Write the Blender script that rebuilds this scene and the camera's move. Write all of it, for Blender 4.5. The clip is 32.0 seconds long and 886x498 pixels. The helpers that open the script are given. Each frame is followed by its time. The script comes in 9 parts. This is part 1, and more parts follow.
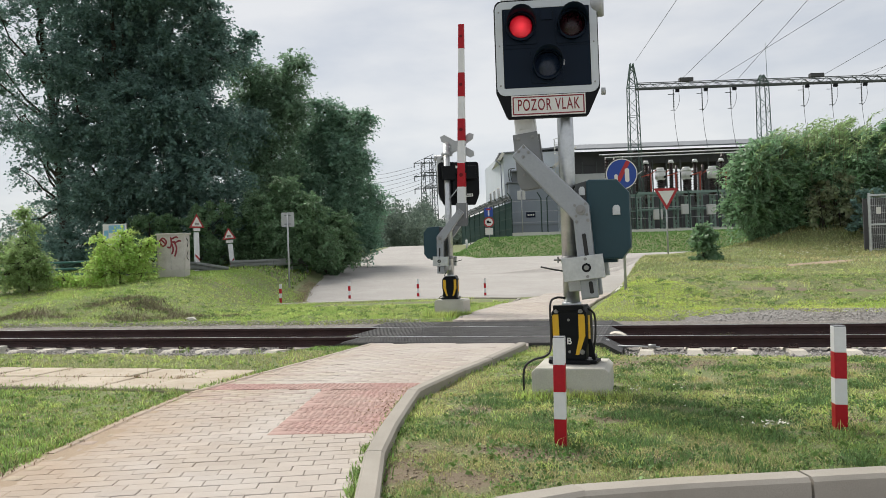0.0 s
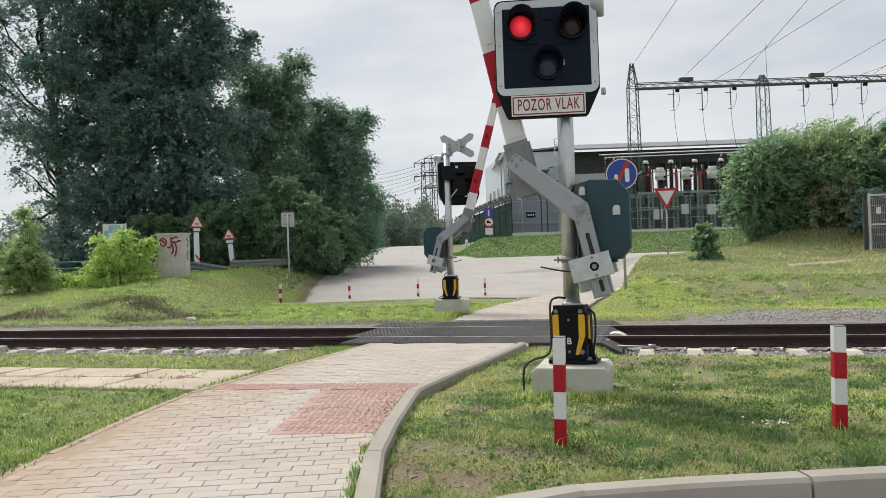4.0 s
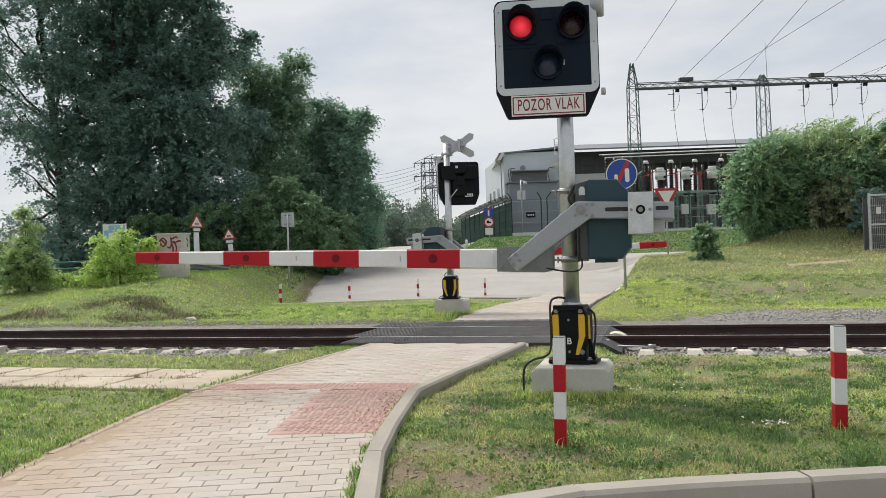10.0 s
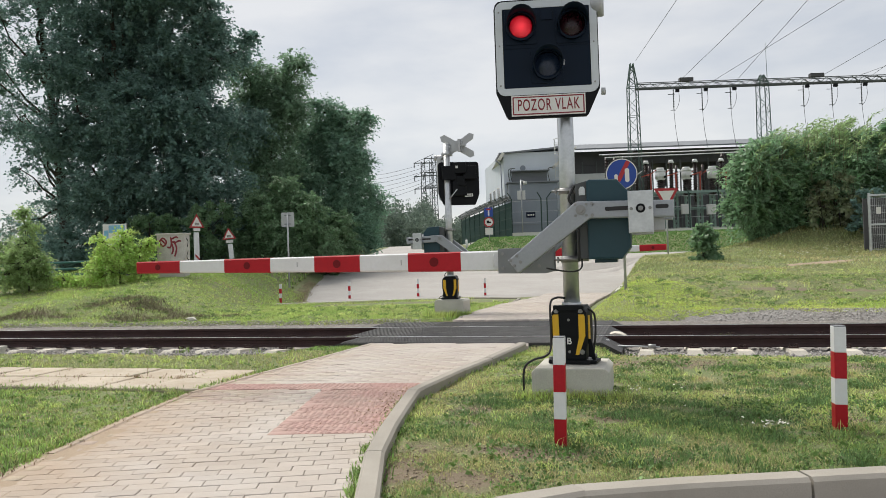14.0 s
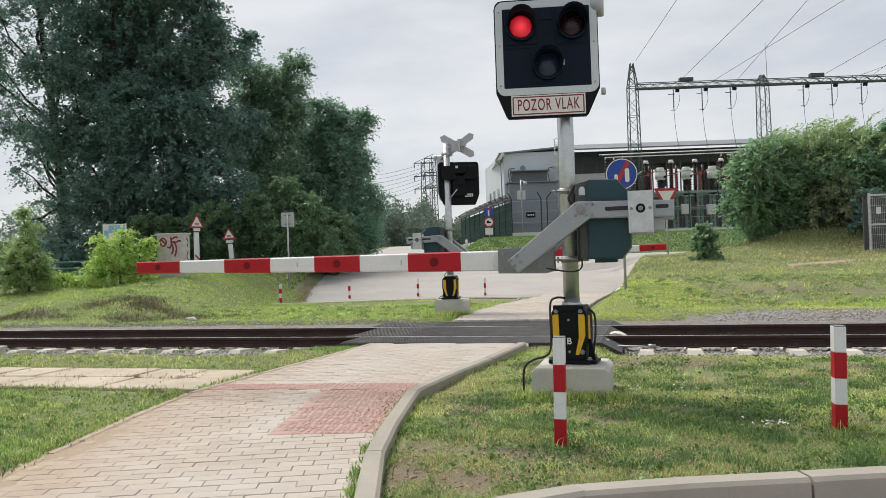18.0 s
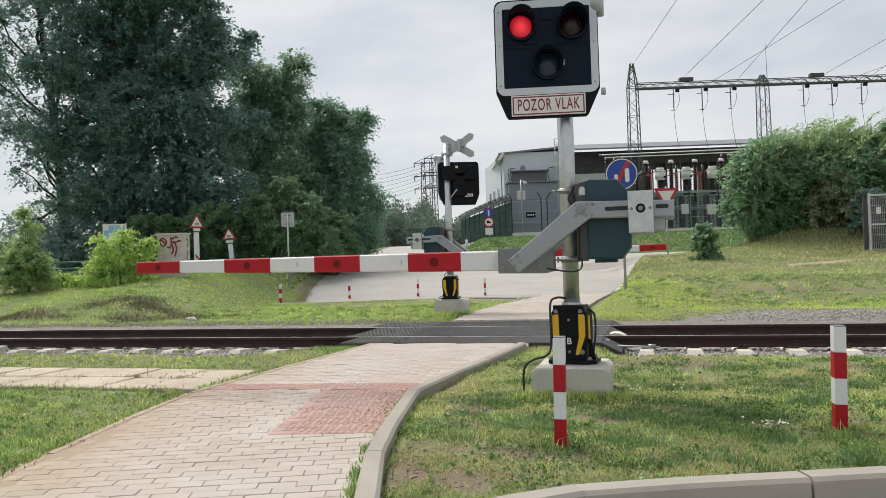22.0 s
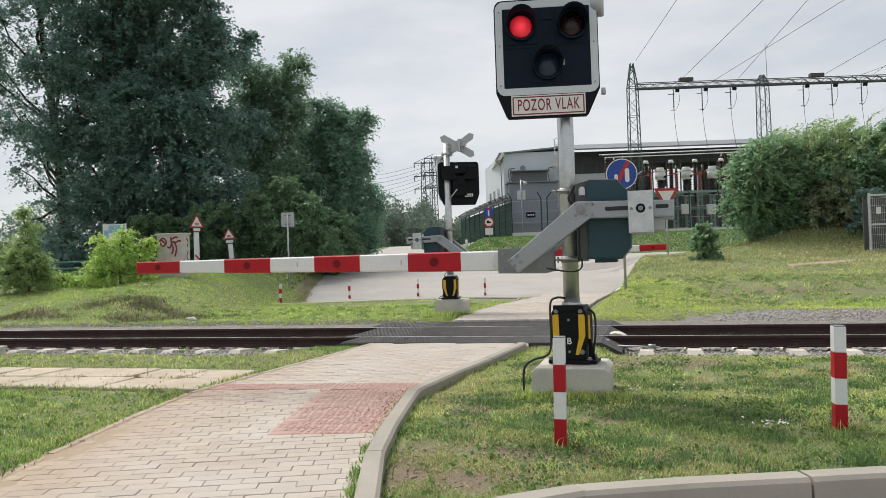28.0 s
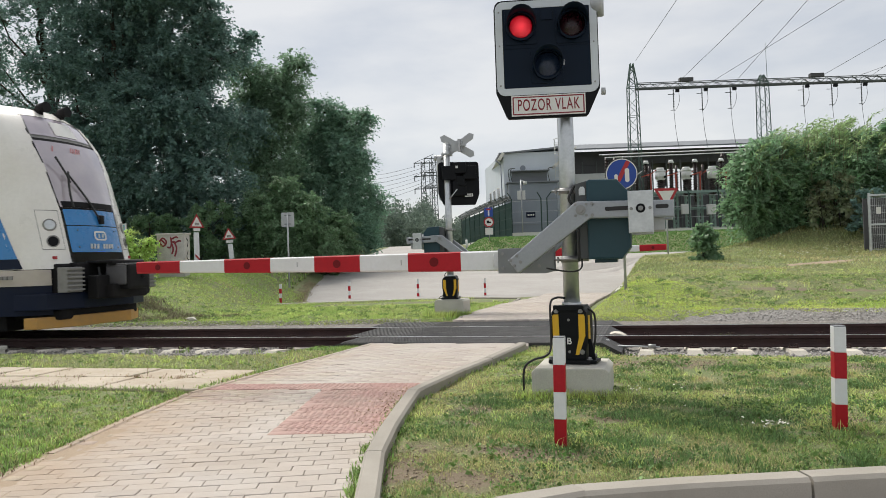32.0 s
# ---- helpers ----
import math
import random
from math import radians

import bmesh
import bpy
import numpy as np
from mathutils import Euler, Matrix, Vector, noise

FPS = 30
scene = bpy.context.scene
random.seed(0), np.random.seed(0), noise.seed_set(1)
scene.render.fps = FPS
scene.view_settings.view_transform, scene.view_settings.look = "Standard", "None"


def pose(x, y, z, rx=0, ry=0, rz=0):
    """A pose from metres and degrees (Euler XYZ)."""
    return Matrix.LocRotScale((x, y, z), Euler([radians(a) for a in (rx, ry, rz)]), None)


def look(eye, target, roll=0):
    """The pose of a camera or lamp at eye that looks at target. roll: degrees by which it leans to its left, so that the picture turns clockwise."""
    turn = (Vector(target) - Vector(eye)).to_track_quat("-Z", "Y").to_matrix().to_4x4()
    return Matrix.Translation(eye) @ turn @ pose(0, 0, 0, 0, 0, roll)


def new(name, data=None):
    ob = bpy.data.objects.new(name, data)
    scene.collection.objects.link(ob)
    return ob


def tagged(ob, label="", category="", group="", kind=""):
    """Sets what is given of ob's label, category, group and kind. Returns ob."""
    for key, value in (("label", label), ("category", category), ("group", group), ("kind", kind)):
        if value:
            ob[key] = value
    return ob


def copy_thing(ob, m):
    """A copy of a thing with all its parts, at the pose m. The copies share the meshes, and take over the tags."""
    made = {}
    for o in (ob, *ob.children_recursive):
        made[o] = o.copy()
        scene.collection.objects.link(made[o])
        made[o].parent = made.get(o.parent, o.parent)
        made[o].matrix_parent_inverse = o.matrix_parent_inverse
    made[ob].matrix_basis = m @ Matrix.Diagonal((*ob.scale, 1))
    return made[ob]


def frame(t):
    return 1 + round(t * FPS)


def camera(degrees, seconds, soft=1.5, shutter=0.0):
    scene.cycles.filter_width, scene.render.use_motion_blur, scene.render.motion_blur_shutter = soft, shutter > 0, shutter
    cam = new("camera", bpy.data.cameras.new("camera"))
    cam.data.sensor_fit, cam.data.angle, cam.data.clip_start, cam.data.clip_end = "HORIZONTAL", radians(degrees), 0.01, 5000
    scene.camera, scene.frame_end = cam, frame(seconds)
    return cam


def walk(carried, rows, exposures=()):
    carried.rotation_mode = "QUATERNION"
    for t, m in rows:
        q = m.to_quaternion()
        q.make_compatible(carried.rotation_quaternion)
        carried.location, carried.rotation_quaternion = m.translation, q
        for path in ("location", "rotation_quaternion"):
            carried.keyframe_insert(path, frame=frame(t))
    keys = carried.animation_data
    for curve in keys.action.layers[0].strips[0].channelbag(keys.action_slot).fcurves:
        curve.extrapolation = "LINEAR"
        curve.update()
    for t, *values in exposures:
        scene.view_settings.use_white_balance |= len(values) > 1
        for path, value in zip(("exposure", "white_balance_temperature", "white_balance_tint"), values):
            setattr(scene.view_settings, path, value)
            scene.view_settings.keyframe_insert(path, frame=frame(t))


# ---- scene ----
# camera: stands still on its tripod beside the footpath
cam = camera(62.12, 32.0, soft=0.5, shutter=0.04)
EYE = (0.0, -10.341, 1.105)
VIEW = look(EYE, (EYE[0] - 0.2734 * 10, EYE[1] + 0.9617 * 10, EYE[2] + 0.0159 * 10), -1.95)
walk(cam, [(0.0, VIEW), (32.0, VIEW)])

# overcast summer sky, a weak veiled sun high behind the trees
world = bpy.data.worlds.new("sky")
scene.world = world
world.use_nodes = True
wt = world.node_tree
wt.nodes.clear()


def wnode(kind, **kw):
    n = wt.nodes.new(kind)
    for k, v in kw.items():
        n.inputs[k].default_value = v
    return n


SUN_ELEV, SUN_AZ = radians(54), radians(-48)   # azimuth from +y towards +x
sky = wt.nodes.new("ShaderNodeTexSky")
sky.sky_type = "NISHITA"
sky.sun_disc = False
sky.sun_elevation, sky.sun_rotation = SUN_ELEV, SUN_AZ
sky_bg = wnode("ShaderNodeBackground", Strength=0.015)
wt.links.new(sky.outputs[0], sky_bg.inputs[0])
tc = wt.nodes.new("ShaderNodeTexCoord")
mp = wt.nodes.new("ShaderNodeMapping")
mp.inputs["Scale"].default_value = (1.0, 1.0, 3.2)
wt.links.new(tc.outputs["Generated"], mp.inputs[0])
cl = wnode("ShaderNodeTexNoise", Scale=3.4, Detail=6.0, Roughness=0.52)
wt.links.new(mp.outputs[0], cl.inputs["Vector"])
rampc = wt.nodes.new("ShaderNodeValToRGB")
rampc.color_ramp.elements[0].position, rampc.color_ramp.elements[0].color = 0.36, (0.575, 0.60, 0.64, 1)
rampc.color_ramp.elements[1].position, rampc.color_ramp.elements[1].color = 0.62, (0.775, 0.77, 0.76, 1)
wt.links.new(cl.outputs["Fac"], rampc.inputs[0])
cloud_bg = wnode("ShaderNodeBackground", Strength=0.665)
wt.links.new(rampc.outputs[0], cloud_bg.inputs[0])
addw = wt.nodes.new("ShaderNodeAddShader")
wt.links.new(sky_bg.outputs[0], addw.inputs[0])
wt.links.new(cloud_bg.outputs[0], addw.inputs[1])
wout = wt.nodes.new("ShaderNodeOutputWorld")
wt.links.new(addw.outputs[0], wout.inputs[0])

sun = new("sun", bpy.data.lights.new("sun", "SUN"))
sun.data.energy, sun.data.angle, sun.data.color = 2.95, radians(24), (1.0, 0.95, 0.86)
sun.matrix_world = look((math.sin(SUN_AZ) * math.cos(SUN_ELEV), math.cos(SUN_AZ) * math.cos(SUN_ELEV), math.sin(SUN_ELEV)), (0, 0, 0))
scene.view_settings.exposure = 0.46


# ---- materials ----
def mat(name, base, rough=0.6, metal=0.0, dark=None, scale=6.0, amount=0.5, bump=0.0, bump_scale=40.0, fine=0.0, vary=0.0, island=0.0,
        leaf=0.0, emit=0.0, coat=0.0, spec=0.5, stretch=(1, 1, 1), sharp=(0.35, 0.65), place=False, stain=None, stain_scale=0.6, edge=None):
    """A surface: base colour with a second tone in patches (dark), fine grain, bump, and a shift of tone from piece to piece."""
    m = bpy.data.materials.new(name)
    m.use_nodes = True
    t = m.node_tree
    bs = t.nodes["Principled BSDF"]
    out = t.nodes["Material Output"]
    co = t.nodes.new("ShaderNodeTexCoord")
    mpn = t.nodes.new("ShaderNodeMapping")
    mpn.inputs["Scale"].default_value = stretch
    t.links.new(t.nodes.new("ShaderNodeNewGeometry").outputs["Position"] if place else co.outputs["Object"], mpn.inputs[0])
    vec = mpn.outputs[0]

    def noise_node(sc, detail=5.0, rgh=0.6):
        n = t.nodes.new("ShaderNodeTexNoise")
        n.inputs["Scale"].default_value, n.inputs["Detail"].default_value, n.inputs["Roughness"].default_value = sc, detail, rgh
        t.links.new(vec, n.inputs["Vector"])
        return n.outputs["Fac"]

    def mix(a, b, fac, mode="MIX"):
        n = t.nodes.new("ShaderNodeMix")
        n.data_type, n.blend_type = "RGBA", mode
        for sock, v in ((n.inputs["Factor"], fac), (n.inputs["A"], a), (n.inputs["B"], b)):
            if isinstance(v, (int, float)):
                sock.default_value = v
            elif isinstance(v, tuple):
                sock.default_value = (*v[:3], 1)
            else:
                t.links.new(v, sock)
        return n.outputs["Result"]

    def math_node(op, a, b):
        n = t.nodes.new("ShaderNodeMath")
        n.operation = op
        for i, v in enumerate((a, b)):
            if isinstance(v, (int, float)):
                n.inputs[i].default_value = v
            else:
                t.links.new(v, n.inputs[i])
        return n.outputs[0]

    def spread(v, lo, hi, a=0.0, b=1.0):
        n = t.nodes.new("ShaderNodeMapRange")
        t.links.new(v, n.inputs["Value"])
        for k, q in (("From Min", lo), ("From Max", hi), ("To Min", a), ("To Max", b)):
            n.inputs[k].default_value = q
        return n.outputs["Result"]

    col = base
    if dark is not None:
        col = mix(base, dark, math_node("MULTIPLY", spread(noise_node(scale), *sharp), amount))
    if stain is not None:
        col = mix(col, stain, math_node("MULTIPLY", spread(noise_node(stain_scale, 6.0, 0.65), 0.43, 0.60), 0.75))
    if edge is not None:   # dirt washed in along a line: normal, offset, reach, colour
        dp = t.nodes.new("ShaderNodeVectorMath")
        dp.operation = "DOT_PRODUCT"
        dp.inputs[1].default_value = (edge[0], edge[1], 0)
        t.links.new(vec, dp.inputs[0])
        q = math_node("ADD", dp.outputs["Value"], spread(noise_node(1.6, 6.0, 0.65), 0.3, 0.7, -0.45, 0.45))
        col = mix(col, edge[4], spread(q, edge[2], edge[2] + edge[3], 0.85, 0.0))
    if fine > 0:
        g = noise_node(bump_scale * 1.7, 3.0)
        col = mix(col, (0.5, 0.5, 0.5), 0.0) if isinstance(col, tuple) else col
        hs = t.nodes.new("ShaderNodeHueSaturation")
        t.links.new(spread(g, 0.3, 0.7, 1 - fine, 1 + fine), hs.inputs["Value"])
        t.links.new(col, hs.inputs["Color"]) if not isinstance(col, tuple) else None
        col = hs.outputs[0]
    if vary > 0 or island > 0:
        hs = t.nodes.new("ShaderNodeHueSaturation")
        if vary > 0:
            src = t.nodes.new("ShaderNodeObjectInfo").outputs["Random"]
        else:
            src = t.nodes.new("ShaderNodeNewGeometry").outputs["Random Per Island"]
        k = max(vary, island)
        t.links.new(spread(src, 0, 1, 1 - k, 1 + k), hs.inputs["Value"])
        if island > 0:
            t.links.new(spread(src, 0, 1, 0.485, 0.515), hs.inputs["Hue"])
        if isinstance(col, tuple):
            hs.inputs["Color"].default_value = (*col[:3], 1)
        else:
            t.links.new(col, hs.inputs["Color"])
        col = hs.outputs[0]
    if isinstance(col, tuple):
        bs.inputs["Base Color"].default_value = (*col[:3], 1)
    else:
        t.links.new(col, bs.inputs["Base Color"])
    bs.inputs["Metallic"].default_value = metal
    bs.inputs["Specular IOR Level"].default_value = spec
    bs.inputs["Coat Weight"].default_value = coat
    if fine > 0 or dark is not None:
        t.links.new(spread(noise_node(scale * 2.3), 0.3, 0.7, max(0.05, rough - 0.1), min(1, rough + 0.1)), bs.inputs["Roughness"])
    else:
        bs.inputs["Roughness"].default_value = rough
    if bump > 0:
        b = t.nodes.new("ShaderNodeBump")
        b.inputs["Strength"].default_value, b.inputs["Distance"].default_value = min(1.0, bump), 0.01
        t.links.new(noise_node(bump_scale), b.inputs["Height"])
        t.links.new(b.outputs[0], bs.inputs["Normal"])
    if emit > 0:
        bs.inputs["Emission Color"].default_value = (*base[:3], 1)
        bs.inputs["Emission Strength"].default_value = emit
    if leaf > 0:
        tr = t.nodes.new("ShaderNodeBsdfTranslucent")
        if isinstance(col, tuple):
            tr.inputs[0].default_value = (*col[:3], 1)
        else:
            t.links.new(col, tr.inputs[0])
        mx = t.nodes.new("ShaderNodeMixShader")
        mx.inputs[0].default_value = leaf
        t.links.new(bs.outputs[0], mx.inputs[1])
        t.links.new(tr.outputs[0], mx.inputs[2])
        t.links.new(mx.outputs[0], out.inputs["Surface"])
    return m


M = {}
M["soil"] = mat("grassy_soil", (0.125, 0.165, 0.058), 0.95, dark=(0.22, 0.185, 0.11), scale=2.2, amount=0.5, bump=1.0, bump_scale=45, fine=0.5)
# worn spots in the grass: x, y, half-widths along x and y
SPOTS = ((-1.36, -6.5, 0.24, 0.5), (-1.0, -6.66, 0.40, 0.22), (-0.72, -6.15, 0.42, 0.18), (-1.22, -5.5, 0.2, 0.16), (-1.35, -5.0, 0.16, 0.2), (-0.75, -5.35, 0.15, 0.12), (0.12, -2.55, 0.75, 0.28), (1.05, -3.55, 0.3, 0.3), (0.03, -6.15, 0.16, 0.16), (0.5, -5.0, 0.15, 0.15),
         (-1.2, -2.6, 0.3, 0.4), (1.15, -5.05, 0.14, 0.12), (0.3, -3.9, 0.2, 0.16), (-0.3, -5.1, 0.2, 0.14), (2.2, -2.7, 0.8, 0.2), (3.0, 6.7, 1.8, 0.25), (5.6, 8.3, 1.6, 0.3))
# broken brown spots along the cut of the bank
spot_rnd = random.Random(9)
CUT_SPOTS = []
for cx_, cy_, u_, w_, k_ in ((-14.3, 3.95, 0.6, 0.2, 6), (-11.8, 4.8, 0.5, 0.25, 6), (-11.0, 3.7, 0.9, 0.12, 6), (-13.0, 5.2, 0.5, 0.15, 3), (-10.2, 4.6, 0.6, 0.25, 4)):
    CUT_SPOTS += [(spot_rnd.gauss(cx_, u_), spot_rnd.gauss(cy_, w_), spot_rnd.uniform(0.15, 0.4), spot_rnd.uniform(0.07, 0.16)) for _ in range(k_)]
SPOTS = SPOTS + tuple(CUT_SPOTS)


def bare_spots(m, spots, colour):
    """Bare earth with ragged edges, worn through a ground material at the given spots."""
    t = m.node_tree
    bs = t.nodes["Principled BSDF"]
    pos = t.nodes.new("ShaderNodeNewGeometry").outputs["Position"]
    far = None
    for x, y, u, w in spots:
        a = t.nodes.new("ShaderNodeMapping")
        a.vector_type = "POINT"
        a.inputs["Location"].default_value, a.inputs["Scale"].default_value = (-x / u, -y / w, 0), (1 / u, 1 / w, 0)
        t.links.new(pos, a.inputs["Vector"])
        d = t.nodes.new("ShaderNodeVectorMath")
        d.operation = "LENGTH"
        t.links.new(a.outputs[0], d.inputs[0])
        if far is None:
            far = d.outputs["Value"]
        else:
            k = t.nodes.new("ShaderNodeMath")
            k.operation = "MINIMUM"
            t.links.new(far, k.inputs[0])
            t.links.new(d.outputs["Value"], k.inputs[1])
            far = k.outputs[0]
    nz = t.nodes.new("ShaderNodeTexNoise")
    nz.inputs["Scale"].default_value, nz.inputs["Detail"].default_value, nz.inputs["Roughness"].default_value = 9.0, 6.0, 0.7
    t.links.new(pos, nz.inputs["Vector"])
    k = t.nodes.new("ShaderNodeMath")
    k.operation = "MULTIPLY_ADD"
    k.inputs[1].default_value = 2.6
    t.links.new(nz.outputs["Fac"], k.inputs[0])
    t.links.new(far, k.inputs[2])
    r = t.nodes.new("ShaderNodeMapRange")
    for q, v in (("From Min", 1.8), ("From Max", 2.4), ("To Min", 1.0), ("To Max", 0.0)):
        r.inputs[q].default_value = v
    t.links.new(k.outputs[0], r.inputs["Value"])
    tone = t.nodes.new("ShaderNodeMix")
    tone.data_type = "RGBA"
    tone.inputs["A"].default_value, tone.inputs["B"].default_value = (*colour, 1), (*[min(1, 1.7 * c) for c in colour], 1)
    n2 = t.nodes.new("ShaderNodeTexNoise")
    n2.inputs["Scale"].default_value, n2.inputs["Detail"].default_value = 55.0, 4.0
    t.links.new(pos, n2.inputs["Vector"])
    t.links.new(n2.outputs["Fac"], tone.inputs["Factor"])
    mx = t.nodes.new("ShaderNodeMix")
    mx.data_type = "RGBA"
    t.links.new(r.outputs["Result"], mx.inputs["Factor"])
    t.links.new(bs.inputs["Base Color"].links[0].from_socket, mx.inputs["A"])
    t.links.new(tone.outputs["Result"], mx.inputs["B"])
    t.links.new(mx.outputs["Result"], bs.inputs["Base Color"])


bare_spots(M["soil"], SPOTS, (0.125, 0.097, 0.066))
M["blade"] = mat("grass_blade", (0.25, 0.395, 0.09), 0.6, dark=(0.44, 0.51, 0.15), scale=0.7, amount=0.75, island=0.75, leaf=0.3, spec=0.3, stain=(0.16, 0.29, 0.085), stain_scale=2.2)
M["blade_near"] = mat("lawn_blade", (0.27, 0.40, 0.115), 0.6, dark=(0.45, 0.50, 0.185), scale=0.9, amount=0.75, island=0.7, leaf=0.42, spec=0.25, stain=(0.15, 0.25, 0.085), stain_scale=2.4)
# lighter, strawier lawn blades; the brightness of sunlit grass is put into the colour
M["blade_upper"] = mat("lawn_blade_sun_in_colour", (0.50, 0.62, 0.18), 0.6, dark=(0.73, 0.72, 0.33), scale=0.7, amount=0.75, island=0.6, leaf=0.55, spec=0.25, stain=(0.31, 0.42, 0.14), stain_scale=1.6)
M["blade_lime"] = mat("lime_green_grass", (0.55, 0.68, 0.145), 0.6, dark=(0.74, 0.77, 0.22), scale=0.5, amount=0.75, island=0.35, leaf=0.5, spec=0.25, stain=(0.40, 0.55, 0.125), stain_scale=0.9)
M["blade_bank"] = mat("bank_grass_blade", (0.39, 0.55, 0.14), 0.6, dark=(0.52, 0.63, 0.18), scale=0.4, amount=0.7, island=0.25, leaf=0.4, spec=0.25, stain=(0.28, 0.42, 0.115), stain_scale=0.6)
M["blade_olive"] = mat("olive_grass", (0.42, 0.49, 0.20), 0.65, dark=(0.56, 0.52, 0.29), scale=0.6, amount=0.75, island=0.4, leaf=0.3, spec=0.2, stain=(0.25, 0.32, 0.13), stain_scale=0.9)
M["blade_dry"] = mat("dry_grass", (0.60, 0.53, 0.30), 0.8, dark=(0.36, 0.36, 0.13), scale=0.8, amount=0.6, island=0.45, leaf=0.4, spec=0.2)
M["flower"] = mat("white_petal", (0.75, 0.75, 0.68), 0.7, leaf=0.2)
M["paver"] = mat("paver_concrete", (0.43, 0.388, 0.352), 0.85, dark=(0.375, 0.335, 0.30), scale=1.1, amount=0.6, bump=0.35, bump_scale=160, fine=0.14, vary=0.055, place=True, stain=(0.39, 0.335, 0.285), stain_scale=0.55, edge=(0.978, 0.208, -5.0, 1.25, (0.365, 0.28, 0.205)))
M["paver_far"] = mat("paver_concrete_joined", (0.43, 0.388, 0.352), 0.85, dark=(0.375, 0.335, 0.30), scale=1.1, amount=0.6, bump=0.35, bump_scale=160, fine=0.14, island=0.055, place=True, stain=(0.39, 0.335, 0.285), stain_scale=0.55, edge=(0.978, 0.208, -5.0, 1.25, (0.365, 0.28, 0.205)))
M["paver_red"] = mat("red_tactile_paver", (0.43, 0.275, 0.245), 0.85, dark=(0.36, 0.215, 0.19), scale=1.5, amount=0.6, bump=0.3, bump_scale=160, fine=0.12, vary=0.08, place=True, stain=(0.40, 0.30, 0.255), stain_scale=0.9)
M["slab"] = mat("walk_slab", (0.475, 0.415, 0.335), 0.9, dark=(0.39, 0.335, 0.265), scale=1.7, amount=0.7, bump=0.4, bump_scale=140, fine=0.12, vary=0.07, place=True, stain=(0.34, 0.28, 0.205), stain_scale=1.3)
M["joint"] = mat("joint_sand", (0.33, 0.285, 0.235), 0.95, dark=(0.24, 0.205, 0.165), scale=3, bump=0.5, bump_scale=120, fine=0.2)
M["sand"] = mat("washed_sand", (0.355, 0.275, 0.195), 0.95, dark=(0.28, 0.215, 0.155), scale=3, bump=0.6, bump_scale=120, fine=0.2)
M["kerb"] = mat("kerb_concrete", (0.335, 0.31, 0.272), 0.9, dark=(0.255, 0.235, 0.20), scale=2.2, amount=0.6, bump=0.22, bump_scale=110, fine=0.06, vary=0.05)
M["concrete"] = mat("concrete", (0.54, 0.525, 0.475), 0.9, dark=(0.40, 0.385, 0.34), scale=3.0, amount=0.6, bump=0.4, bump_scale=70, fine=0.12)
M["sleeper"] = mat("sleeper_concrete", (0.60, 0.565, 0.50), 0.9, dark=(0.48, 0.43, 0.36), scale=4.0, amount=0.6, bump=0.4, bump_scale=70, fine=0.12, vary=0.08, place=True)
M["asphalt"] = mat("worn_asphalt", (0.375, 0.36, 0.345), 0.92, dark=(0.30, 0.287, 0.272), scale=0.35, amount=0.8, bump=0.3, bump_scale=50, fine=0.14, stain=(0.325, 0.305, 0.285), stain_scale=1.7)
M["stone"] = mat("ballast_stone", (0.30, 0.29, 0.28), 0.9, dark=(0.19, 0.175, 0.16), scale=1.2, amount=0.6, bump=0.3, bump_scale=60, island=0.45)
M["ballast_bed"] = mat("ballast_bed", (0.17, 0.16, 0.15), 0.95, dark=(0.24, 0.22, 0.20), scale=14, amount=0.8, bump=1.0, bump_scale=30, fine=0.5)
M["gravel_bed"] = mat("compacted_gravel", (0.26, 0.25, 0.24), 0.95, dark=(0.18, 0.165, 0.15), scale=18, amount=0.8, bump=1.0, bump_scale=35, fine=0.4)
M["gravel_pale"] = mat("pale_gravel", (0.40, 0.385, 0.365), 0.9, dark=(0.29, 0.265, 0.24), scale=1.2, amount=0.6, island=0.4)
M["rust"] = mat("rusty_rail_side", (0.048, 0.024, 0.023), 0.9, dark=(0.026, 0.015, 0.014), scale=3.0, amount=0.6, bump=0.3, bump_scale=60, fine=0.2)
M["withered"] = mat("withered_brown_grass", (0.21, 0.20, 0.125), 0.9, island=0.5, leaf=0.2, spec=0.2)
M["blade_deep"] = mat("deep_green_grass", (0.15, 0.28, 0.085), 0.6, dark=(0.18, 0.31, 0.095), scale=0.4, amount=0.7, island=0.15, leaf=0.35, spec=0.3)
M["railtop"] = mat("polished_rail_head", (0.62, 0.63, 0.65), 0.28, metal=1.0, dark=(0.40, 0.38, 0.37), scale=8, amount=0.4, stretch=(0.1, 6, 1))
M["rubber"] = mat("crossing_rubber", (0.032, 0.032, 0.035), 0.7, dark=(0.055, 0.053, 0.052), scale=2.2, amount=0.7, bump=0.4, bump_scale=90, fine=0.2)
M["galv"] = mat("galvanised_steel", (0.56, 0.58, 0.59), 0.38, metal=0.85, dark=(0.40, 0.42, 0.44), scale=12, amount=0.6, fine=0.05, bump_scale=30)
M["galv_matt"] = mat("matt_galvanised_steel", (0.43, 0.44, 0.455), 0.5, metal=0.35, dark=(0.38, 0.39, 0.405), scale=7, amount=0.4, fine=0.05, bump_scale=30)
M["arm_steel"] = mat("weathered_arm_steel", (0.33, 0.35, 0.38), 0.40, metal=0.45, dark=(0.28, 0.30, 0.325), scale=4, amount=0.5, fine=0.05, bump_scale=30)
M["plate"] = mat("grey_painted_steel", (0.22, 0.23, 0.24), 0.5, metal=0.2, dark=(0.18, 0.19, 0.20), scale=5, amount=0.5)
